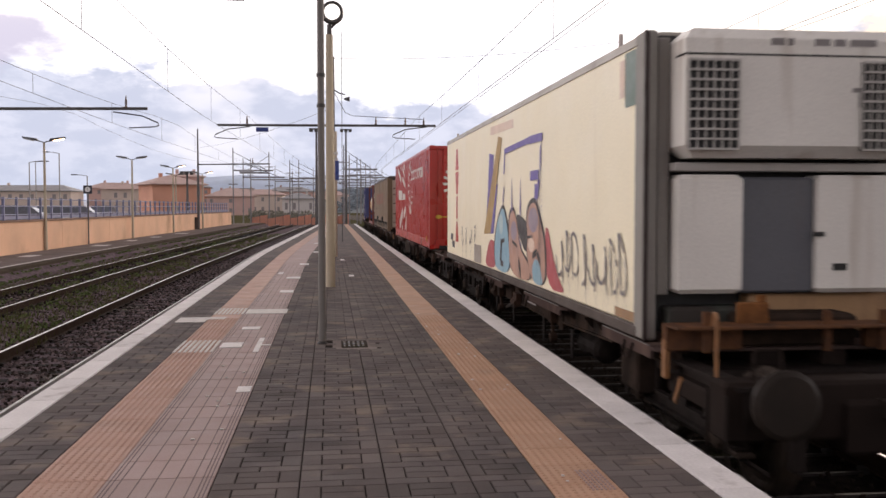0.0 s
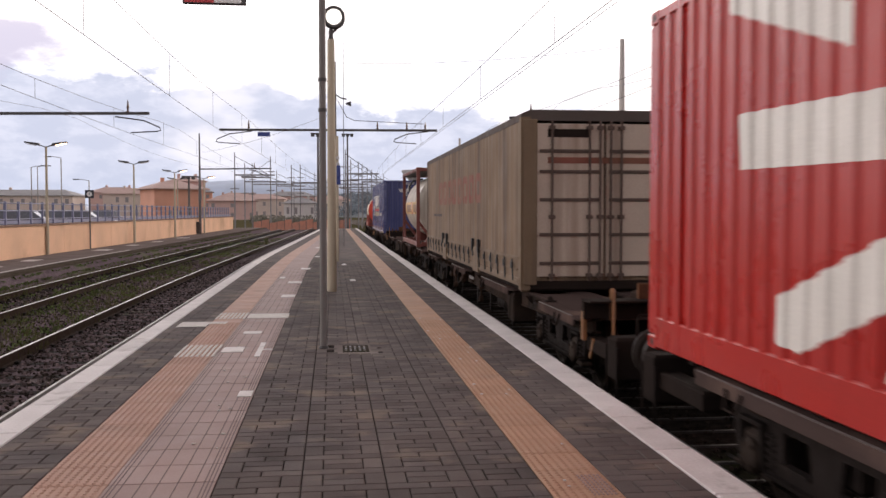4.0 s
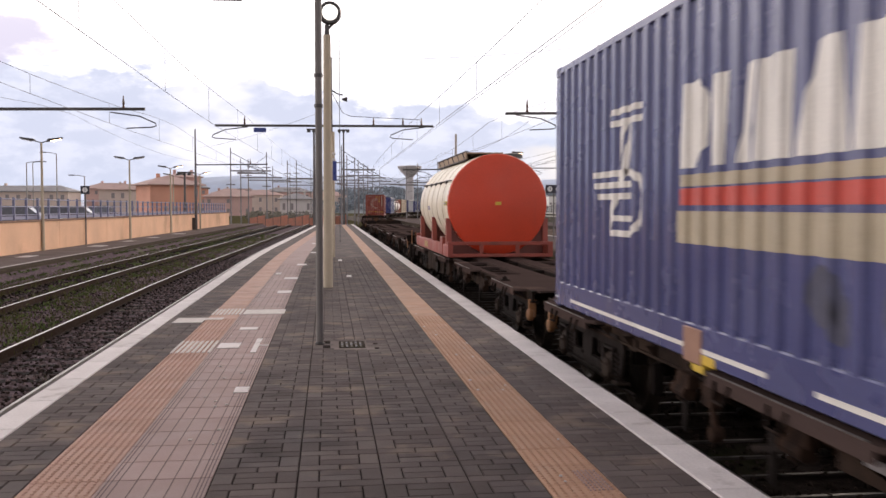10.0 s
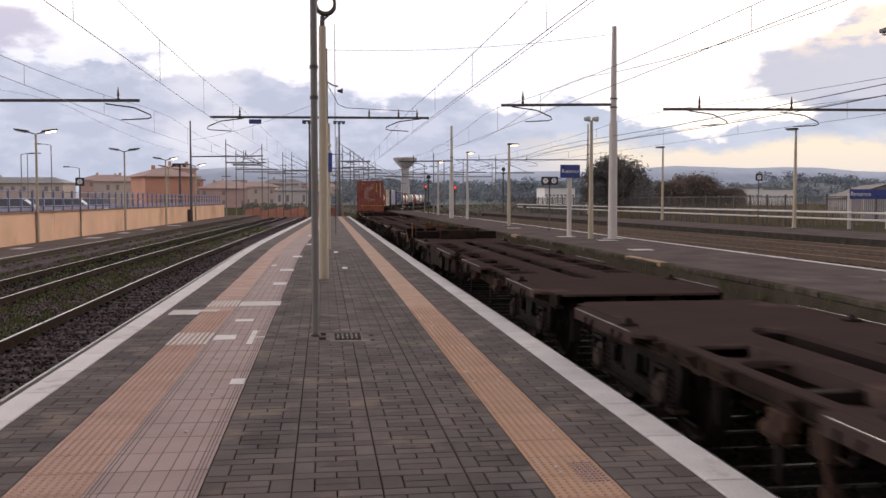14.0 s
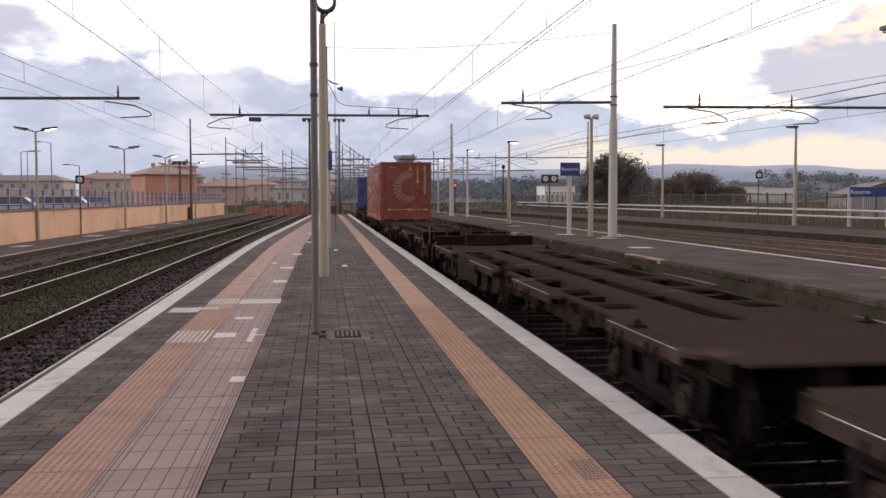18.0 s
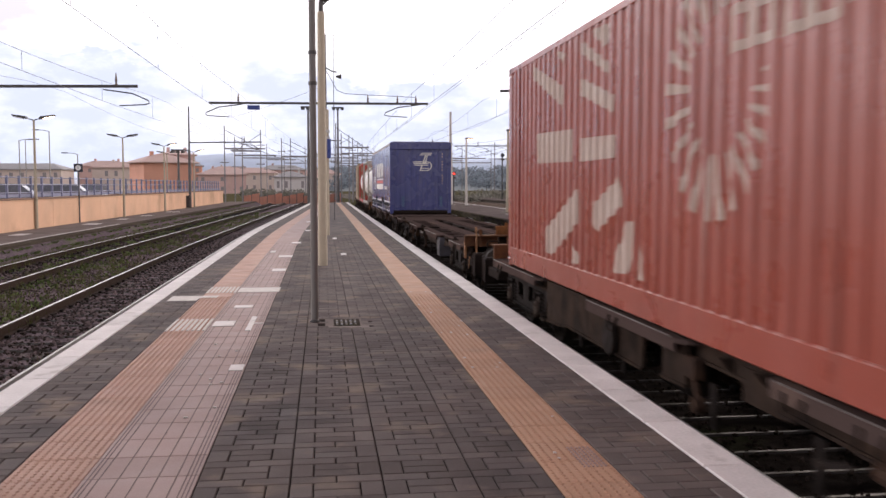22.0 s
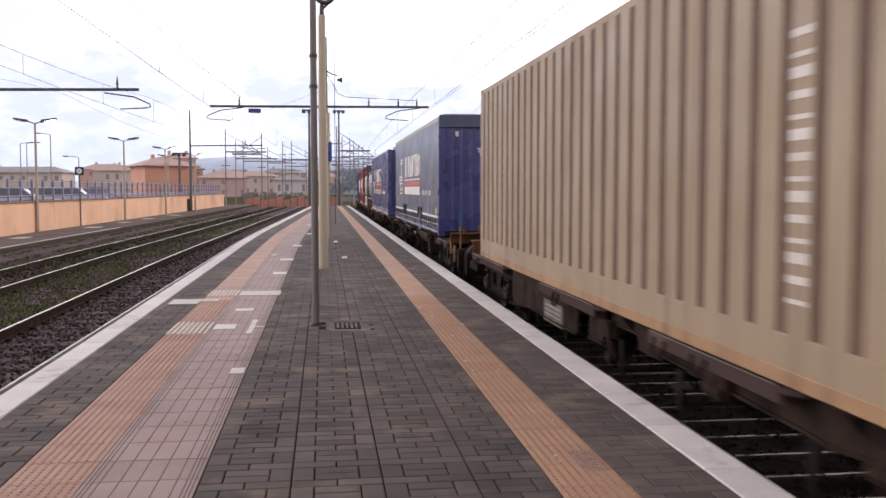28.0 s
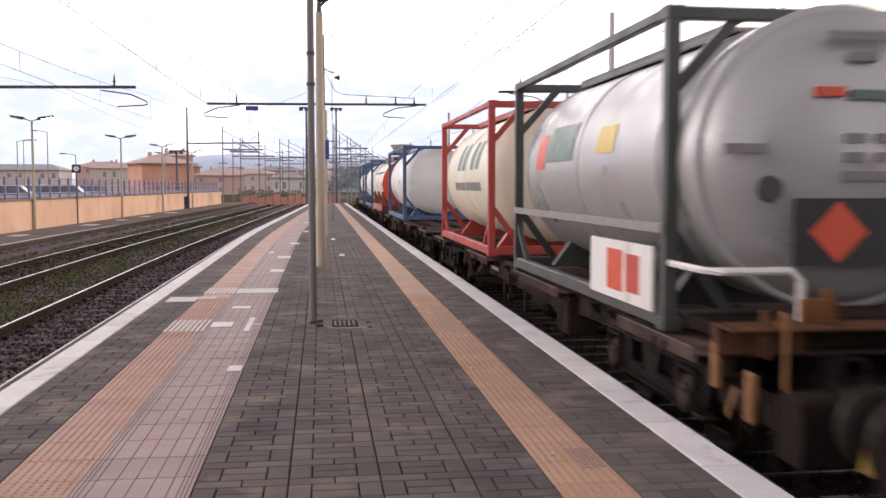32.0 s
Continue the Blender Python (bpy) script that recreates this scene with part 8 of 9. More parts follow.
    spray([(5.95, 2.37), (7.95, 2.40), (7.95, 2.54), (5.95, 2.50)], M_SPRAY_FAINT, 0.005, "faint pink overspray")
    for q in ([(12.45, 1.98), (11.98, 1.98), (12.12, 2.43), (12.32, 2.43)], [(12.34, 1.46), (12.10, 1.46), (11.98, 1.93), (12.45, 1.93)], slab(12.12, 0.92, 12.32, 1.41), [(12.45, 0.42), (11.98, 0.42), (12.12, 0.86), (12.32, 0.86)]):
        paint_on(t, side, [q], M_LOGO_RED, "letter_block", "plain red block")
    for q in (slab(12.84, 0.44, 13.24, 0.58), slab(12.58, 0.28, 12.98, 0.42)):
        paint_on(t, side, [q], M_LOGO_BLACK, "black_square")
    return t


reefer(7.9)

shell_container(25.76, M_RED, M_RED, "bright red corrugated container with white ring of bars", M_LOGO_WHITE)
t, side, end = curtain_box(44.85, 13.45, M_TAN, M_TAN_RAIL, M_DIRTY_RAIL, M_FRAME, "dusty tan curtain sided swap body with faded red blocks", H=2.66, buckles=20, trim=M_TAN_RAIL, pocket=M_TAN_RAIL, ripple=0.55)
for i in range(8):   # faded brand word as plain hollow blocks
    s0, z0, z1 = 3.55 + 0.86 * i, 1.34, 1.90
    for block in ([(s0 + 0.08, z0), (s0 + 0.22, z0), (s0 + 0.22, z1), (s0 + 0.08, z1), (s0, z1 - 0.12), (s0, z0 + 0.12)], [(s0 + 0.50, z0), (s0 + 0.64, z0), (s0 + 0.72, z0 + 0.12), (s0 + 0.72, z1 - 0.12), (s0 + 0.64, z1), (s0 + 0.50, z1)],
                  slab(s0 + 0.22, z0, s0 + 0.50, z0 + 0.15), slab(s0 + 0.22, z1 - 0.15, s0 + 0.50, z1)):
        paint_on(t, side, [block], M_FADED_RED, "word_block", "faded red block")
paint_on(t, side, [slab(9.76, 1.05, 11.57, 1.115)], M_DIRTY_RAIL, "grey_bar", "dirty grey reinforcing strip")
paint_on(t, side, [slab(11.65, 0.70, 12.93, 0.78)], M_TAN_RAIL, "patch", "paler tarpaulin patch")
for x0, x1 in ((-1.02, -0.02), (0.02, 1.02)):
    leaf = part("door_leaf", Shape().box(x0, -6.738, 0.22, x1, -6.70, 2.46, 0.008), M_PALE_DOOR, t, "grimy pale steel door leaf")
    for z0 in (0.42, 0.84, 1.35, 1.76, 2.06):
        part("door_bar", Shape().box(x0 + 0.04, -6.762, z0 - 0.024, x1 - 0.04, -6.738, z0 + 0.024, 0.006), M_DOOR_BAR, leaf)
    for x in (x0 + 0.22, x1 - 0.22, x0 + 0.06 if x0 > 0 else x1 - 0.06):
        part("lock_rod", Shape().tube((x, -6.775, 0.16), (x, -6.775, 2.5), 0.019, 8), M_DOOR_BAR, leaf)
        for z0 in (0.24, 1.1, 2.40):
            part("rod_keeper", Shape().box(x - 0.045, -6.79, z0 - 0.03, x + 0.045, -6.735, z0 + 0.03, 0.008), M_DOOR_BAR, leaf)
for x in (-1.12, 1.12):
    part("door_post", Shape().box(x - 0.10, -6.76, 0.10, x + 0.10, -6.66, 2.52, 0.015), M_TAN_RAIL, t)
part("word_bar", Shape().box(-0.86, -6.742, 2.26, -0.25, -6.70, 2.38), M_FRAME, t, "dark code bar")
part("word_bar", Shape().box(-0.86, -6.742, 1.88, 0.9, -6.70, 1.97), M_FADED_RED, t)


# ---- tank units ----
def barrel(t, L, r, zc, body, ends, bands=4, label="", dish=0.36):
    a = L / 2
    prof = [(-a, 0.0), (-a + dish * 0.12, r * 0.45), (-a + dish * 0.45, r * 0.80), (-a + dish * 0.8, r * 0.96), (-a + dish, r)]
    part("end_dome", Shape().lathe(prof, 36, "y", (0, 0, zc)), ends, t, smooth=True)
    part("end_dome", Shape().lathe([(-s, q) for s, q in prof], 36, "y", (0, 0, zc)), ends, t, smooth=True)
    b = part("barrel", Shape().lathe([(-a + dish, r * 1.004), (a - dish, r * 1.004)], 40, "y", (0, 0, zc)), body, t, label, smooth=True)
    for i in range(bands):
        y = -a + dish + 0.05 + i * (L - 2 * dish - 0.1) / max(1, bands - 1)
        part("band", Shape().lathe([(y - 0.03, r * 1.003), (y - 0.025, r * 1.012), (y + 0.025, r * 1.012), (y + 0.03, r * 1.003)], 40, "y", (0, 0, zc)), body, b, smooth=True)
    return b


def on_barrel(parent, r, zc, y0, y1, a0, a1, material, name, label="", lift=1.008, n=10):
    """A patch on the platform side of a barrel; angles from the level, upwards."""
    sh = Shape()
    for i in range(n + 1):
        a = radians(a0 + (a1 - a0) * i / n)
        for y in (y0, y1):
            sh.v.append((-math.cos(a) * r * lift, y, zc + math.sin(a) * r * lift))
    sh.f = [(2 * i, 2 * i + 1, 2 * i + 3, 2 * i + 2) for i in range(n)]
    return part(name, sh, material, parent, label)


def tank_frame(t, L, W, H, m, brace=True, top=True, rail=0.11, upper=True):
    x, y = W / 2, L / 2
    for s in (-1, 1):
        for e in (-1, 1):
            part("corner_post", Shape().box(s * (x - rail), e * (y - rail), 0.1, s * x, e * y, H - 0.1, 0.015), m, t)
            for z0 in (0.0, H - 0.118):
                part("corner_casting", Shape().box(s * (x - 0.162), e * (y - 0.178), z0, s * (x + 0.003), e * (y + 0.003), z0 + 0.118, 0.012), m, t)
            if brace:
                part("diagonal_brace", Shape().bar((s * (x - 0.06), e * (y - 0.1), 0.85), (s * (x - 0.6), e * (y - 0.08), 0.12), 0.07, 0.09), m, t)
                if upper:
                    part("diagonal_brace", Shape().bar((s * (x - 0.06), e * (y - 0.1), H - 0.7), (s * (x - 0.62), e * (y - 0.08), H - 0.06), 0.07, 0.09), m, t)
                part("side_brace", Shape().bar((s * (x - 0.05), e * (y - 0.1), 0.62), (s * (x - 0.05), e * (y - 0.75), 0.1), 0.06, 0.07), m, t)
        part("bottom_rail", Shape().box(s * (x - rail), -y + 0.16, 0.03, s * x, y - 0.16, 0.17, 0.012), m, t)
        if top:
            part("top_rail", Shape().box(s * (x - 0.09), -y + 0.16, H - 0.10, s * x, y - 0.16, H - 0.015, 0.01), m, t)
    for e in (-1, 1):
        part("end_sill", Shape().box(-x + 0.15, e * (y - 0.11), 0.03, x - 0.15, e * y, 0.17, 0.012), m, t)
        part("end_header", Shape().box(-x + 0.15, e * (y - 0.11), H - 0.12, x - 0.15, e * y, H - 0.01, 0.012), m, t)


def catwalk(t, L, H, m, W=0.9):
    c = part("catwalk", Shape().box(-W / 2, -L / 2, H - 0.10, W / 2, L / 2, H - 0.06), M_GREYFRAME, t, "top walkway")
    for s in (-1, 1):
        part("walk_edge", Shape().box(s * W / 2, -L / 2, H - 0.12, s * (W / 2 - 0.03), L / 2, H - 0.02), m, c)
    hatch = part("hatch", Shape().lathe([(H - 0.35, 0.27), (H - 0.1, 0.27), (H - 0.06, 0.22), (H - 0.04, 0.0)], 18, "z"), M_STEEL, t, smooth=True)
    for k in range(4):
        a = k * 1.57
        part("clamp", Shape().tube((0.25 * math.cos(a), 0.25 * math.sin(a), H - 0.2), (0.3 * math.cos(a), 0.3 * math.sin(a), H - 0.05), 0.02, 5), M_STEEL, hatch)


def tank_container(front, L, frame, body, label, H=2.6, r=1.13, ends=None, bands=4, brace=True, W=2.44, top=True, upper=True):
    t = aboard(thing("tank_container", label, "tank container", "tank containers"), front, L)
    tank_frame(t, L, W, H, frame, brace, top, upper=upper)
    b = barrel(t, L - 0.16, r, 0.17 + r + 0.06, body, ends or body, bands)
    catwalk(t, L - 1.2, H, frame)
    for e in (-1, 1):
        part("saddle", Shape().prism([(-0.9, 0.12), (0.9, 0.12), (0.62, 0.5), (-0.62, 0.5)], e * (L / 2 - 0.95), e * (L / 2 - 0.8)), frame, t)
    part("ladder", Shape().path([(-0.5, L / 2 - 0.05, 0.2), (-0.5, L / 2 - 0.05, H - 0.1)], 0.016, 5).path([(-0.2, L / 2 - 0.05, 0.2), (-0.2, L / 2 - 0.05, H - 0.1)], 0.016, 5), M_GREYFRAME, t)
    part("valve", Shape().lathe([(-0.12, 0.07), (-0.05, 0.12), (0.05, 0.12), (0.12, 0.07)], 12, "y", (0, L / 2 - 0.1, 0.35)), M_STEEL, t)
    return t, b, r, 0.17 + r + 0.06


# maroon framed tank with a yellow belt and a broad white shield at its leading end
t, b, r, zc = tank_container(62.0, 6.0, M_BROWNFRAME, M_DIRTY_TANK, "grimy pale tank container with yellow belt in a maroon frame", 2.62, bands=5, upper=False)
part("sun_shade", Shape().box(-1.16, -2.7, 2.50, -0.45, 2.85, 2.53), M_SHADE, t, "dark grated side walk")
part("filling_hose", Shape().path([(-0.95, 2.75, 1.7), (-0.98, 2.7, 2.15), (-0.85, 2.5, 2.36), (-0.5, 2.3, 2.42)], 0.035, 7), M_RUBBER, t)
on_barrel(b, r, zc, -2.6, 2.6, -14, 8, M_BELT, "yellow_belt")
for y0, y1 in ((-2.18, -1.5), (-1.4, -0.73), (0.26, 0.6), (0.68, 1.25), (1.3, 1.9)):
    on_barrel(b, r, zc, y0, y1, -11, 3, M_SPRAY_BROWN, "word_bar", "faded brown block", 1.012)
on_barrel(b, r, zc, -0.28, 0.04, -14, 7, M_LOGO_RED, "mark", "red badge with white cross", 1.012)
on_barrel(b, r, zc, -0.16, -0.08, -11, 4, M_LOGO_WHITE, "cross_bar", "", 1.016)
on_barrel(b, r, zc, -0.24, 0.0, -5, -1, M_LOGO_WHITE, "cross_bar", "", 1.018)
on_barrel(b, r, zc, -2.46, -1.6, 9, 20, M_BELT, "mark", "yellow patch")
on_barrel(b, r, zc, -2.40, -1.6, 24, 35, M_LOGO_WHITE, "mark", "white patch")
part("end_shield", Shape().box(-0.72, -2.99, 0.2, 0.85, -2.93, 2.46, 0.02), M_SHIELD, t, "flat white end shield")
for z0, w in ((2.32, 0.12), (2.16, 0.42), (2.02, 0.16)):
    part("code_bar", Shape().box(0.0 - w, -2.998, z0, w, -2.99, z0 + 0.06), M_LOGO_GREY, t)
part("warning_triangle", Shape().prism([(0.5, 2.12), (0.78, 2.12), (0.64, 2.36)], -2.998, -2.99), M_LOGO_YELLOW, t)

# dark blue carrier boxes
BLUE_BOX = "dark blue corrugated container with white emblem and stripes"


def blue_box(front, L=13.3):
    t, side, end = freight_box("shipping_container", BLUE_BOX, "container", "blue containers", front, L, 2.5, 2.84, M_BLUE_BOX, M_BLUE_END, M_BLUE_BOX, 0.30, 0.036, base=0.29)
    carrier_livery(t, side, M_LOGO_WHITE, M_LOGO_CREAM, -0.07, (1.41, 1.50), (0.97, 1.22))
    for cs, cz, rs, rz in ((7.03, 0.68, 0.20, 0.20), (6.85, 0.56, 0.12, 0.16), (6.16, 0.66, 0.26, 0.22), (5.5, 0.62, 0.16, 0.20)) if front < 200 else ():
        paint_on(t, side, [soften(oval(cs, cz, rs, rz, 7, 0.4), 1)], M_SMUDGE, "smudge", "dark rubbed patch")
    for s0 in (3.9, 9.0):
        pk = part("grapple_pocket", Shape().box(-1.262, -L / 2 + s0 - 0.17, 0.0, -1.20, -L / 2 + s0 + 0.17, 0.27, 0.01), M_POCKET, t, "rusty pinkish lifting plate")
        part("pocket_foot", Shape().box(-1.25, -L / 2 + s0 - 0.20, -0.06, -1.15, -L / 2 + s0 + 0.02, 0.02, 0.01), M_LOGO_YELLOW, pk)
    end_mono(t, end, 0.67, 2.0, 0.88, 0.72, M_LOGO_WHITE)
    x = -1.25
    for s0, s1 in ((0.4, 3.0), (3.6, 7.2), (7.8, 12.6)):
        part("stripe", Shape().box(x - 0.004, -L / 2 + s0, 0.10, x - 0.0005, -L / 2 + s1, 0.135), M_LOGO_WHITE, t)
    for s0 in (0.12, 1.15, 8.6):
        part("yellow_patch", Shape().box(x - 0.004, -L / 2 + s0, 0.02, x - 0.0005, -L / 2 + s0 + 0.5, 0.09), M_LOGO_YELLOW, t)
    part("label_patch", Shape().box(-0.92, -L / 2 - 0.004, 0.02, -0.70, -L / 2 + 0.0, 0.10), M_LOGO_WHITE, t)
    for k in (0.05, 0.55):
        part("dark_spot", Shape().lathe([(-L / 2 + 0.014, 0.0), (-L / 2 + 0.015, 0.09)], 12, "y", (k, 0, 1.3)), M_DARK, t)
    return t


blue_box(81.3)


def saddle_tank(front, L=7.7, label="cream bulk tank with vermilion end on a red saddle frame"):
    t = aboard(thing("bulk_tank", label, "tank container", "saddle tanks"), front, L)
    r, zc, Lb = 1.20, 0.05 + 1.20, L - 0.75
    y = L / 2
    prof = [(-Lb / 2, 0.0), (-Lb / 2 + 0.02, r * 0.9), (-Lb / 2 + 0.06, r * 0.985), (-Lb / 2 + 0.12, r)]
    part("front_end", Shape().lathe(prof, 48, "y", (0, 0, zc)), M_ORANGE_END, t, "vermilion front disc", smooth=True)
    b = part("barrel", Shape().lathe([(-Lb / 2 + 0.12, r), (Lb / 2 - 0.5, r), (Lb / 2 - 0.2, r * 0.92), (Lb / 2 - 0.05, r * 0.6), (Lb / 2, 0)], 44, "y", (0, 0, zc)), M_CREAM_TANK, t, smooth=True)
    for i in range(5):
        yy = -2.42 + i * 1.14
        part("band", Shape().lathe([(yy - 0.035, r), (yy - 0.03, r * 1.008), (yy + 0.03, r * 1.008), (yy + 0.035, r)], 44, "y", (0, 0, zc)), M_BAND_SHADE, b, smooth=True)
        part("lug", Shape().box(-r * 0.93, yy - 0.05, zc + r * 0.42, -r * 0.82, yy + 0.05, zc + r * 0.49, 0.012), M_STEEL, b)
    notice = on_barrel(b, r, zc, 0.30, 0.80, -7.5, -1.5, M_LOGO_WORN, "notice", "small white notice with blue bars")
    for k in range(2):
        on_barrel(notice, r, zc, 0.34, 0.76, -6.3 + 2.6 * k, -4.8 + 2.6 * k, M_LOGO_BLUE, "print_bar", "", 1.011)
    part("plate", Shape().box(-r * 1.015, -3.33, zc - 0.03, -r * 0.99, -2.87, zc + 0.07), M_PLATE_YELLOW, b, "yellow plate with grey print")
    part("print_bar", Shape().box(-r * 1.018, -3.28, zc + 0.0, -r * 1.015, -2.92, zc + 0.035), M_LOGO_GREY, b)
    part("badge", Shape().box(-0.07, -Lb / 2 - 0.03, zc - 0.02, 0.07, -Lb / 2 - 0.0, zc + 0.06), M_LOGO_YELLOW, t)
    for s in (-1, 1):
        part("side_beam", Shape().box(s * 1.12, -y, 0.02, s * 1.24, y, 0.30, 0.015), M_SADDLE, t)
        for yy in (-3.3, -0.35, 2.7):
            leg = part("saddle_leg", Shape().prism([(yy - 0.13, 0.28), (yy + 0.13, 0.28), (yy + 0.075, 0.92), (yy - 0.075, 0.92)], s * 1.10, s * 1.22, "yz"), M_SADDLE, t)
            part("saddle_plate", Shape().prism([(s * 1.14, 0.90), (s * 1.14, 0.05), (s * 0.35, 0.05)], yy - 0.02, yy + 0.02), M_BROWNFRAME, leg, "dark maroon cradle plate")
        part("lashing_block", Shape().box(s * 1.08, -2.85, 0.02, s * 1.25, -2.35, 0.46, 0.015), M_SADDLE, t)
    for e in (-1, 1):
        fr = part("end_bumper", Shape().box(-1.24, e * y, 0.02, 1.24, e * (y - 0.10), 0.10, 0.01).box(-1.24, e * y, 0.30, 1.24, e * (y - 0.10), 0.38, 0.01), M_SADDLE, t)
        for k in (-1.2, -0.45, 0.4, 1.16):
            part("bumper_post", Shape().box(k - 0.04, e * y, 0.09, k + 0.04, e * (y - 0.09), 0.31), M_SADDLE, fr)
    part("yellow_patch", Shape().box(-1.246, 0.55, 0.08, -1.241, 1.35, 0.24), M_DULL_YELLOW, t)
    rack = part("roof_walk", Shape().box(-0.60, -2.35, zc + 1.11, -0.565, 3.4, zc + 1.29, 0.008).box(0.30, -2.35, zc + 1.14, 0.335, 3.4, zc + 1.29, 0.008), M_RACK, t, "weathered roof walkway")
    part("lower_strip", Shape().box(-0.635, -2.40, zc + 1.075, -0.565, 3.4, zc + 1.11, 0.006), M_SHADE, rack)
    part("upper_strip", Shape().box(-0.625, -2.40, zc + 1.29, -0.55, 3.4, zc + 1.315, 0.006), M_SHADE, rack)
    for k in range(4):
        part("board", Shape().box(-0.55 + 0.215 * k, -2.35 - 0.03 * (k % 2), zc + 1.25, -0.35 + 0.215 * k, 3.4, zc + 1.285, 0.006), M_RACK, rack)
    for k in range(6):
        y0 = -2.2 + 0.98 * k
        part("batten", Shape().prism([(y0, zc + 1.11), (y0 + 0.07, zc + 1.11), (y0 + 0.47, zc + 1.29), (y0 + 0.40, zc + 1.29)], -0.615, -0.60, "yz"), M_SHADE, rack)
    part("side_cable", Shape().path([(-1.095, -Lb / 2 + 0.15, zc + 0.565), (-1.10, 0, zc + 0.555), (-1.095, Lb / 2 - 0.5, zc + 0.565)], 0.016, 6), M_SHADE, b, "dark cable along the side")
    for k in (-2.2, 0.2, 2.4):
        part("manhole", Shape().lathe([(zc + r - 0.05, 0.25), (zc + r + 0.06, 0.25), (zc + r + 0.09, 0.0)], 14, "z", (0.60, k, 0)), M_STEEL, t)
    return t


saddle_tank(104.9)
shell_container(210.5, M_RUST, M_RUST, "faded oxide red corrugated container with white ring of bars", M_LOGO_FADED, True)


def carrier_curtain(front, L, curtain, label, band=None):
    t, side, end = curtain_box(front, L, curtain, M_BLUE, M_GREYFRAME, M_FRAME, label)
    carrier_livery(t, side, M_LOGO_WHITE, M_LOGO_WHITE)
    end_mono(t, end, 0.82, 1.76, 0.78, 0.74, M_LOGO_WHITE)
    for k in range(12):
        if k not in (4, 9):
            paint_on(t, end, [slab(2.0, 1.22 + 0.11 * k, 2.045, 1.275 + 0.11 * k)], M_LOGO_FADED, "code_bar")
    for s0 in (11.75, 12.45):
        paint_on(t, side, [[(s0 - 0.13, 0.80), (s0, 0.66), (s0 + 0.13, 0.80), (s0, 0.98)]], M_LOGO_CREAM, "sticker")
    paint_on(t, side, [slab(0.25, 0.56, 0.55, 0.70)], M_LOGO_YELLOW, "yellow_patch")
    part("head_band", Shape().box(-1.24, -L / 2 - 0.035, 2.62, 1.24, -L / 2 + 0.03, 2.93, 0.03), band or M_BLUE, t, "folded tarpaulin band")
    for k in (-0.72, 0.84):
        part("recess_plate", Shape().box(k - 0.045, -L / 2 - 0.012, 0.30, k + 0.045, -L / 2 + 0.03, 0.72, 0.008), M_BLUEFRAME, t)
    return t, end


carrier_curtain(248.45, 13.4, M_CURTAIN_BLUE, "blue curtain sided swap body with white emblem")

t, b, r, zc = tank_container(267.4, 6.2, M_GREYFRAME, M_WHITE_TANK, "white swap tank in a warm grey frame", 2.66, 1.16, W=2.5, bands=2)
part("front_cylinder", Shape().lathe([(-4.05, 0.0), (-4.0, 0.7), (-3.9, 1.02), (-3.75, 1.15), (-3.0, 1.16)], 40, "y", (0, 0, zc)), M_WHITE_TANK, t, "white rounded tank end", smooth=True)
part("end_rail", Shape().path([(-1.2, -3.1, 0.5), (-1.2, -4.0, 0.5), (1.2, -4.0, 0.5), (1.2, -3.1, 0.5)], 0.03, 6), M_GREYFRAME, t)
part("placard", Shape().box(-0.53, -4.02, 0.64, -0.15, -4.0, 0.93), M_LOGO_CREAM, t)
part("rail_skirt", Shape().box(-1.1, -3.95, 0.16, 1.1, -3.9, 0.5), M_GREYFRAME, t)
t, b, r, zc = tank_container(274.6, 7.2, M_REDFRAME, M_WHITE_TANK, "white tank container with grey marking in a red frame", 2.7, 1.16, W=2.5, bands=3)
for y0 in (-1.6, -0.6, 0.4):
    on_barrel(b, r, zc, y0, y0 + 0.7, 2, 30, M_LOGO_GREY, "word_bar")

t, side, end = freight_box("shipping_container", "beige corrugated container with rusty stained end", "container", "shipping containers", 285.57, 13.65, 2.5, 2.88, M_BEIGE, M_BEIGE_END, M_BEIGE, 0.40, 0.085, base=0.30, narrow=True)
# dark strips fill the grooves, rust and groove shade in one colour
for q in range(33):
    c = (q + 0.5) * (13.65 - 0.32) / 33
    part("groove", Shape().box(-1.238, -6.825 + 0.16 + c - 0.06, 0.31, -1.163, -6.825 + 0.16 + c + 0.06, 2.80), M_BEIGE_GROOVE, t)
part("under_rail", Shape().box(-1.256, -6.6, -0.005, -1.21, 6.6, 0.10, 0.01), M_OCHRE_PANEL, t, "rusty lower rail")
for s0 in (2.32,):
    for k in range(14):
        paint_on(t, side, [slab(s0, 0.50 + 0.12 * k, s0 + 0.24, 0.53 + 0.12 * k + 0.018 * (k % 3))], M_LOGO_WORN, "code_bar", "worn white code bar")

t, end = carrier_curtain(305.2, 13.3, M_CURTAIN_DULL, "dusty grey blue curtain sided swap body with white emblem", M_CURTAIN_DULL)
paint_on(t, end, [[(1.22, 0.80), (1.36, 0.80), (1.38, 1.24), (1.24, 1.22)]], M_LOGO_WHITE, "torn_label", "torn white label")
paint_on(t, end, [[(1.08, 0.98), (1.23, 0.92), (1.23, 1.12), (1.10, 1.08)]], M_LOGO_WHITE, "torn_label", "torn white label")
paint_on(t, end, [slab(0.28, 2.42, 0.36, 2.54)], M_LOGO_WHITE, "label_plate")
blue_box(322.9, 13.2)

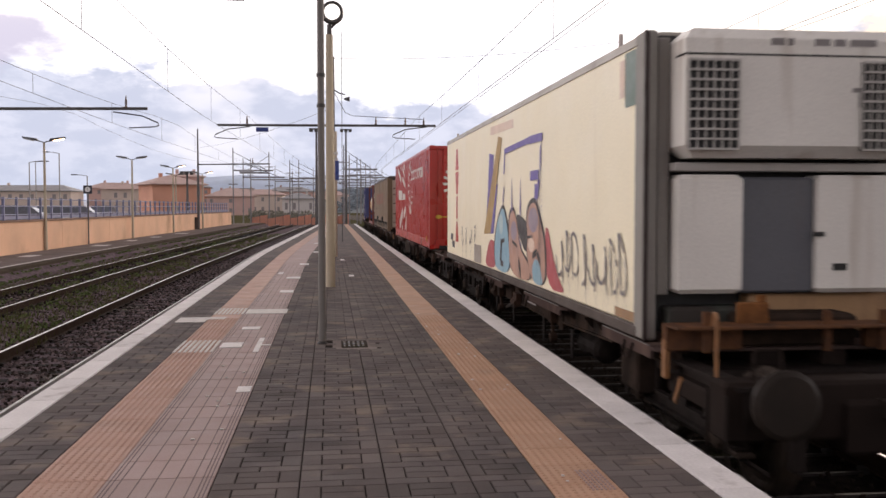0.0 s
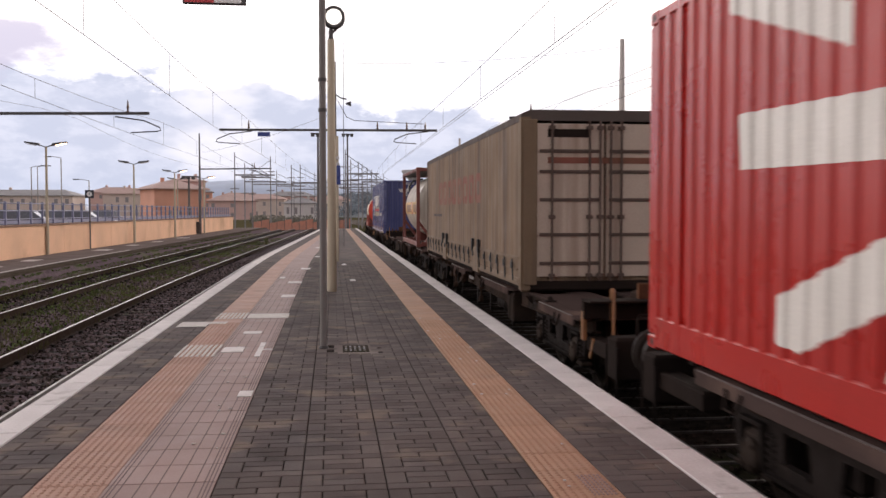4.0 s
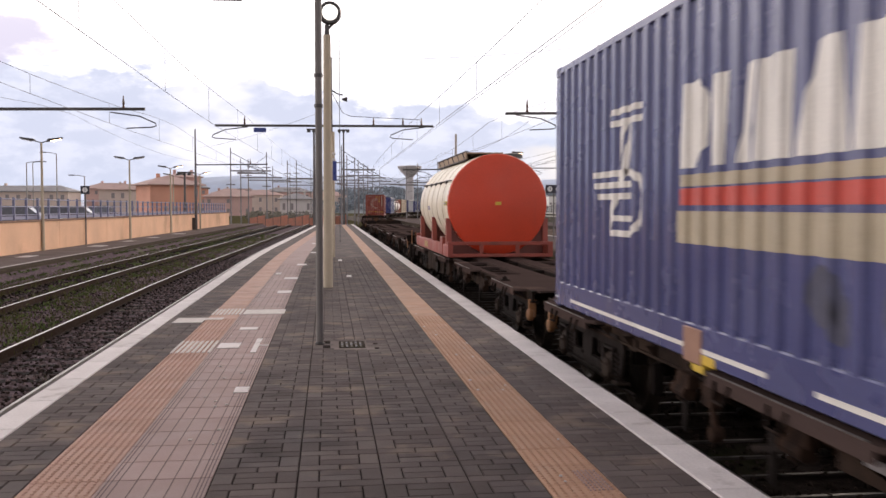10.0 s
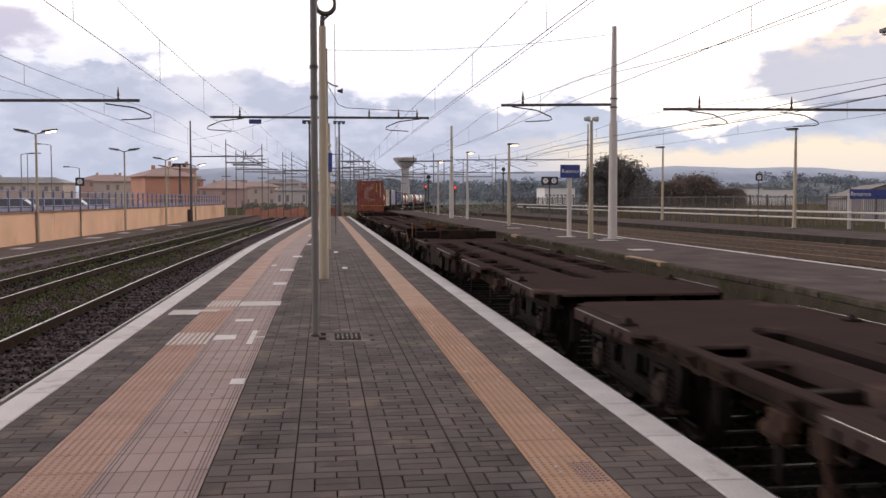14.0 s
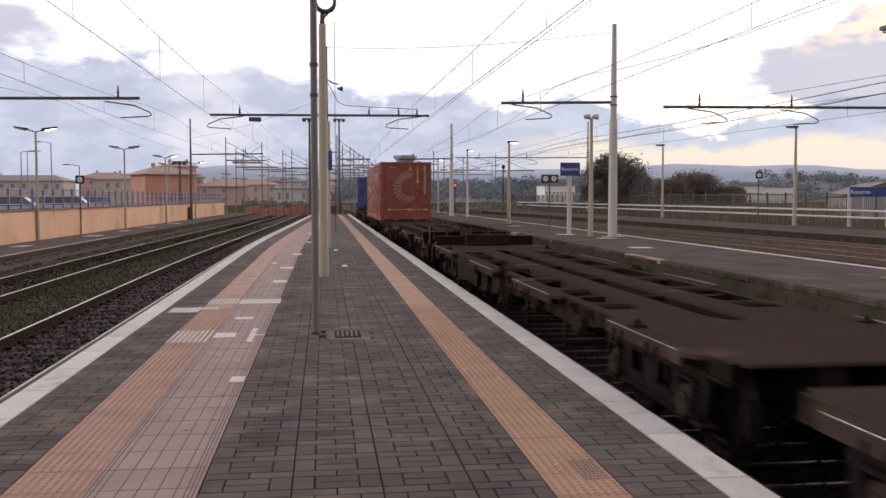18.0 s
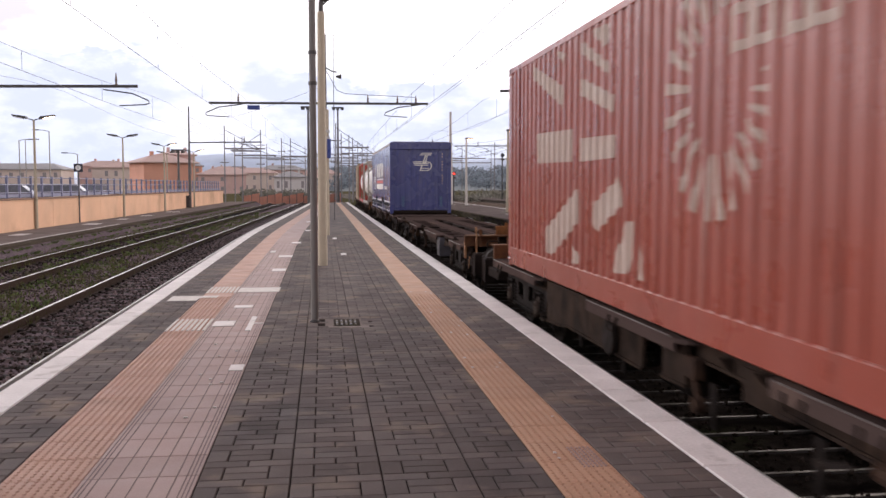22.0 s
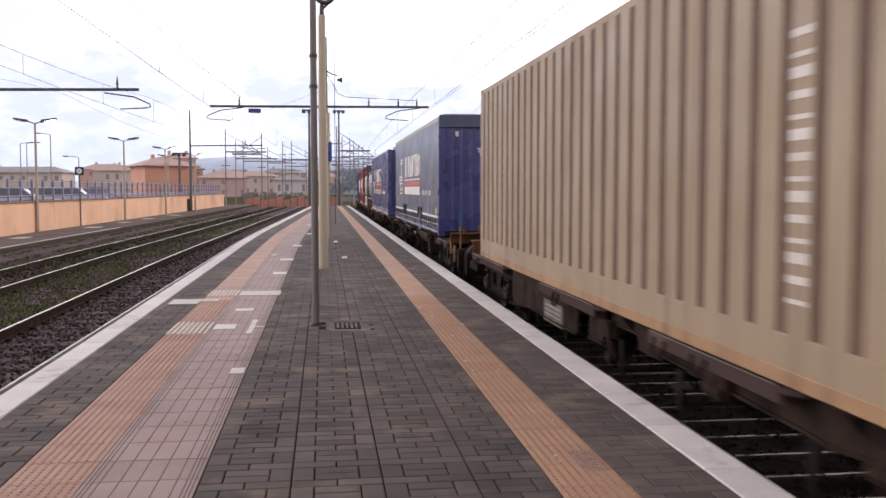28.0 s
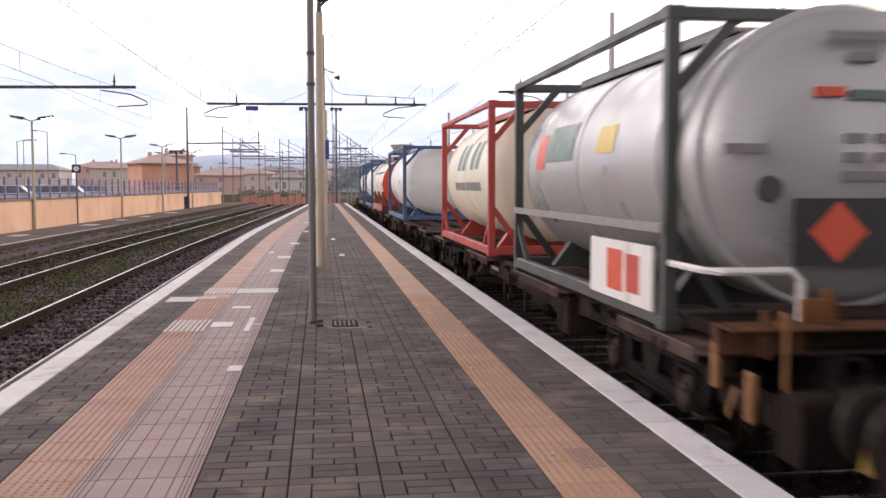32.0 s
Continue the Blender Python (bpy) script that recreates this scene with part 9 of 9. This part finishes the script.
# silver tank with a flammable placard, grey green frame
t, b, r, zc = tank_container(341.7, 5.9, M_GREENFRAME, M_SILVER, "brushed silver tank container in a grey green frame", 2.62, 1.16, W=2.5, bands=3)
part("front_cylinder", Shape().lathe([(-3.650, 0.0), (-3.600, 0.7), (-3.500, 1.02), (-3.320, 1.16), (-2.9, 1.165)], 40, "y", (0, 0, zc)), M_SILVER, t, "silver rounded tank end", smooth=True)
ring = Shape().lathe([(-3.360, 1.165), (-3.340, 1.185), (-3.280, 1.185), (-3.260, 1.165)], 40, "y", (0, 0, zc))
part("end_ring", ring, M_SILVER, t, smooth=True)
part("hazard_board", Shape().box(-0.54, -3.690, 0.59, 0.66, -3.665, 1.09), M_LOGO_BLACK, t, "black placard board")
part("hazard_diamond", Shape().prism([(-0.43, 0.84), (-0.20, 1.07), (0.03, 0.84), (-0.20, 0.61)], -3.698, -3.690), M_LOGO_ORANGE, t, "red flammable diamond")
for z0, w, x0, m in ((2.25, 0.30, 0.0, M_LOGO_GREY), (2.10, 0.11, 0.0, M_LOGO_GREY), (1.84, 0.11, -0.26, M_LOGO_ORANGE), (1.82, 0.26, 0.16, M_LOGO_GREEN), (1.50, 0.08, -0.06, M_LOGO_GREY), (1.50, 0.09, 0.20, M_LOGO_GREY), (1.36, 0.08, -0.06, M_LOGO_GREY), (1.36, 0.09, 0.20, M_LOGO_GREY), (1.22, 0.2, 0.05, M_LOGO_GREY), (1.42, 0.16, -0.92, M_LOGO_GREY)):
    part("print_bar", Shape().box(x0 - w, -3.668 + 0.03 * abs(z0 - 1.4), z0, x0 + w, -3.600, z0 + 0.07), m, t)
part("round_port", Shape().lathe([(-3.640, 0.0), (-3.640, 0.09), (-3.600, 0.1)], 14, "y", (-0.70, 0, 1.16)), M_STEEL, t)
part("platform_rail", Shape().path([(-1.2, -2.95, 0.56), (-1.2, -3.600, 0.56), (-1.1, -3.720, 0.56), (-0.58, -3.720, 0.56), (-0.5, -3.720, 0.48), (-0.5, -3.720, 0.12)], 0.03, 6), M_WHITE_UNIT, t)
part("platform_rail", Shape().path([(1.2, -2.95, 0.56), (1.2, -3.600, 0.56), (1.1, -3.720, 0.56), (0.62, -3.720, 0.56), (0.55, -3.720, 0.48), (0.55, -3.720, 0.12)], 0.03, 6), M_WHITE_UNIT, t)
part("end_platform", Shape().box(-1.1, -3.750, 0.05, 1.1, -3.0, 0.16, 0.02), M_FRAME, t)
part("placard_board", Shape().box(-1.285, -2.75, 0.14, -1.255, -1.0, 0.68), M_WHITE_UNIT, t, "pale placard board")
part("placard", Shape().box(-1.29, -2.0, 0.22, -1.2855, -1.55, 0.60), M_LOGO_ORANGE, t)
part("placard", Shape().box(-1.29, -2.45, 0.24, -1.2855, -2.1, 0.58), M_LOGO_RED, t)
lad = part("ladder", Shape().tube((0.92, -3.0, 0.2), (0.92, -3.0, 2.55), 0.022, 6), M_GREYFRAME, t, "pale end ladder")
part("ladder_rail", Shape().tube((1.22, -3.0, 0.2), (1.22, -3.0, 2.55), 0.022, 6), M_GREYFRAME, lad)
for k in range(8):
    part("rung", Shape().box(0.92, -3.03, 0.35 + 0.29 * k, 1.22, -2.97, 0.39 + 0.29 * k), M_GREYFRAME, lad)
part("side_rail", Shape().box(-1.27, -2.9, 0.80, -1.24, 2.9, 0.88), M_GREY_POLE, t)
on_barrel(b, r, zc, 0.2, 1.4, 4, 26, M_LOGO_GREEN, "word_bar")
on_barrel(b, r, zc, 1.5, 1.95, 0, 22, M_LOGO_ORANGE, "mark")
on_barrel(b, r, zc, -1.3, -0.7, 6, 20, M_LOGO_YELLOW, "mark")

t, b, r, zc = tank_container(349.8, 6.06, M_REDFRAME, M_CREAM_TANK, "cream tank container in a red frame", 2.6, 1.14, bands=3)
for y0 in (-1.5, -0.9, 0.1, 0.7):
    on_barrel(b, r, zc, y0, y0 + 0.4, 6, 34, M_LOGO_GREEN, "word_bar")
on_barrel(b, r, zc, -1.7, 1.4, -14, -6, M_LOGO_GREY, "word_bar")
t, b, r, zc = tank_container(366.0, 6.9, M_BLUEFRAME, M_WHITE_TANK, "white tank container in a blue frame", 2.55, 1.14, bands=2)
part("diamond", Shape().prism([(-0.25, 0.85), (-0.05, 1.05), (0.15, 0.85), (-0.05, 0.65)], -2.99, -2.97), M_LOGO_GREY, t)
part("print_bar", Shape().box(-0.1, -2.97, 1.95, 0.6, -2.9, 2.05), M_LOGO_BLACK, t)
saddle_tank(376.6)
tank_container(386.0, 7.2, M_BLUEFRAME, M_WHITE_TANK, "white tank container in a blue frame", 2.6, 1.14, bands=2)
tank_container(396.5, 6.06, M_BLUEFRAME, M_CREAM_TANK, "cream tank container in a blue frame", 2.6, 1.14, bands=2)


# ---- the paving, piece by piece ----
def coping_stones():
    for name, x0, x1, line in (("l", -2.50, -2.25, side_line(0)), ("r", 2.15, 2.415, lambda s: (0, s, 0))):
        data = Shape().box(x0, 0.006, -0.16, x1, 0.994, 0.0, 0.008).mesh("coping_stone", M_COPING)
        for k in range(-4, 88):
            x, y, a = line(k)
            x2, _, _ = line(k + 1)
            piece("coping_stone", data, platform, (x, k, 0), -math.atan(x2 - x))


coping_stones()


def tactile():
    step = 0.40
    rnd = random.Random(21)
    flat = Shape().box(-0.21, 0.004, -0.05, 0.21, step - 0.004, -0.002, 0.003).mesh("tactile_tile", M_LEFT_TILE)
    flat_r = Shape().box(-0.20, 0.004, -0.05, 0.20, step - 0.004, -0.002, 0.003).mesh("tactile_tile", M_YELLOW_TILE)
    knob = Shape()
    for i in range(8):
        for j in range(8):
            x, y = -0.175 + 0.05 * i, 0.025 + 0.05 * j
            knob.v += [(x + a * 0.014, y + b * 0.014, -0.002) for a, b in ((1, 0), (0, 1), (-1, 0), (0, -1))] + [(x + a * 0.008, y + b * 0.008, 0.004) for a, b in ((1, 0), (0, 1), (-1, 0), (0, -1))]
            k = len(knob.v) - 8
            knob.f += [(k + q, k + (q + 1) % 4, k + 4 + (q + 1) % 4, k + 4 + q) for q in range(4)] + [(k + 4, k + 5, k + 6, k + 7)]
    studs = knob.mesh("studs", M_YELLOW_TILE)
    studs_l = knob.mesh("studs", M_LEFT_TILE)
    pink = Shape()
    pink.box(-0.31, 0.004, -0.05, 0.31, 0.396, -0.004, 0.003)
    pink = pink.mesh("guide_tile", M_PINK_TILE)
    # tile grooves drawn as flat darker lines
    groove = Shape()
    for x in (-0.285, -0.262, -0.225, -0.12, -0.02, 0.09, 0.19, 0.245, 0.268, 0.29):
        groove.box(x - 0.004, 0.0, -0.004, x + 0.004, 0.4, -0.0028)
    groove = groove.mesh("groove", M_GROOVE)
    y = -4.4
    while y < 86:
        lx = left_shift(y)
        turn = -math.atan((left_shift(y + 1) - lx))
        for x, data in ((-1.522 + lx, flat), (1.432, flat_r)):
            tile = piece("tactile_tile", data, platform, (x, y, rnd.uniform(-0.001, 0.001)), turn if x < 0 else 0)
            if y < 13.5:
                piece("studs", studs if x > 0 else studs_l, tile)
        y += step
    y = -4.4
    while y < 86:
        lx = left_shift(y)
        tile = piece("guide_tile", pink, platform, (-1.0 + lx, y, rnd.uniform(-0.001, 0.001)), -math.atan((left_shift(y + 1) - lx)))
        if y < 26:
            piece("groove", groove, tile)
        y += 0.4


tactile()


def white_patches():
    def patch(name, x0, y0, x1, y1, m=M_WHITE_MARK, z=0.003):
        part(name, Shape().box(x0, y0, -0.01, x1, y1, z), m, platform, "worn white tile patch")
    patch("white_tile", -2.15, 13.2, -1.745, 13.75)
    patch("white_tile", -1.745, 13.5, -1.50, 13.75)
    patch("white_tile", -1.27, 14.15, -0.66, 14.75)
    patch("faded_tile", -1.26, 10.75, -1.02, 11.15, M_COPING)
    patch("faded_tile", -0.86, 10.4, -0.80, 11.5, M_COPING)
    patch("faded_tile", -0.86, 10.9, -0.69, 10.96, M_COPING)
    patch("faded_tile", -0.82, 8.15, -0.70, 8.4, M_COPING)
    patch("faded_tile", -1.16, 12.35, -0.93, 12.6, M_COPING)
    for k in range(8):   # ridged stop tiles
        patch("ridge", -1.73 + 0.057 * k, 10.45, -1.70 + 0.057 * k, 11.35, M_WHITE_MARK, 0.006)
    for k in range(8):
        patch("ridge", -1.73 + 0.057 * k, 14.1, -1.70 + 0.057 * k, 14.9, M_WHITE_MARK, 0.006)
    for x, y, w in ((-0.95, 17.6, 0.25), (-0.98, 21.0, 0.3), (-1.25, 22.5, 0.12), (-0.85, 26, 0.25), (0.42, 21.5, 0.12), (0.3, 28, 0.12), (-0.6, 33, 0.3), (-0.7, 41, 0.3), (-0.5, 52, 0.3), (-0.3, 60, 0.35)):
        patch("faded_tile", x, y, x + w, y + 0.3 + 0.01 * y, M_COPING)
    for i in range(6):   # studs worn pale on one strip tile
        for j in range(9):
            patch("worn_stud", 1.462 + 0.025 * i, 5.06 + 0.046 * j, 1.474 + 0.025 * i, 5.085 + 0.046 * j, M_PINK_TILE, 0.0055)
    rnd = random.Random(5)
    sh = Shape()
    for _ in range(34):   # pale crumbs on the tactile strips
        y = 5.2 + 9 * rnd.random()
        x = rnd.choice((rnd.uniform(1.25, 1.40), rnd.uniform(-1.3, -0.75), rnd.uniform(1.5, 1.62)))
        q = rnd.uniform(0.005, 0.014)
        sh.box(x - q, y - q, -0.002, x + q, y + q, 0.003 + q * 0.3)
    tagged(part("crumbs", sh, M_WHITE_MARK, platform), kind="stuff")


white_patches()


def pavers():
    """Half-metre slabs of one thin course and one double course; the nearest are single pieces."""
    a, g, zt = 0.1155, 0.0038, 0.0
    kinds = {}

    def block(w, h):
        key = (round(w, 3), round(h, 3))
        if key not in kinds:
            kinds[key] = Shape().box(g, g, -0.04, w - g, h - g, zt, 0.005)
        return kinds[key]
    meshes, rest, lone, rnd = {}, Shape(), 0, random.Random(8)
    strips = [(-2.245, -1.735, True), (-0.685, -0.185, True), (-0.185, 0.315, False), (0.315, 0.815, False), (0.815, 1.228, False), (1.636, 2.146, False)]
    for x0, x1, left in strips:
        w = x1 - x0
        y, row = 2.2 - 19 * 3 * a, 0
        while y < 30:
            lx = left_shift(y) if left else 0.0
            q = w / 4
            if row % 2 == 0:
                cells = [(0, 0, w / 2, a), (w / 2, 0, w / 2, a)] if row % 4 == 0 else [(0, 0, w / 2, a), (w / 2, 0, w / 2, a)]
                step = a
            else:
                cells = [(0, 0, q, 2 * a), (q, 0, w - 2 * q, a), (q, a, w - 2 * q, a), (w - q, 0, q, 2 * a)]
                step = 2 * a
            for cx, cy, cw, ch in cells:
                at = (x0 + cx + lx, y + cy, rnd.uniform(-0.0025, 0.0))
                gx, gy = at[0] + cw / 2, at[1] + ch / 2
                if 0.06 < gx < 0.48 and 10.5 < gy < 11.25:
                    continue
                near = 4.3 < at[1] < 7.0 and -0.7 < at[0] < 1.25
                sh = block(cw, ch)
                if near and lone < 300:
                    key = (round(cw, 3), round(ch, 3))
                    if key not in meshes:
                        meshes[key] = sh.mesh("paver", M_PAVER)
                    piece("paver", meshes[key], platform, at)
                    lone += 1
                else:
                    rest.add([(p[0] + at[0], p[1] + at[1], p[2] + at[2]) for p in sh.v], sh.f)
            y += step
            row += 1
    ob = new("pavers", rest.mesh("pavers", M_PAVERS))
    ob.parent = platform
    tagged(ob, kind="stuff")


pavers()


# ---- the train moves ----
def motions():
    times = [float(k) for k in range(33)]
    for ob, place, z in TRAIN:
        rows = []
        for t in times:
            x, y, a = main_line(place - run(t))
            rows.append((t, pose(x, y, z, 0, 0, -math.degrees(a))))
        walk(ob, rows)
    fine = [k / 20 for k in range(641)]
    for ob, place in WHEELSETS:
        c = ob.location.copy()
        near = [t for t in fine if -1 < place - run(t) < 42]
        picked = [0.0] + [t for t in near if 0 < t < 32] + [32.0] if near else [0.0, 32.0]
        rows, turn, last = [], 0.0, None
        for t in picked:
            if last is not None:
                d = math.degrees((run(t) - run(last)) / WHEEL_R)
                turn += d if d < 88 else 0.0
            last = t
            rows.append((t, pose(c.x, c.y, c.z, turn, 0, 0)))
        walk(ob, rows)


motions()
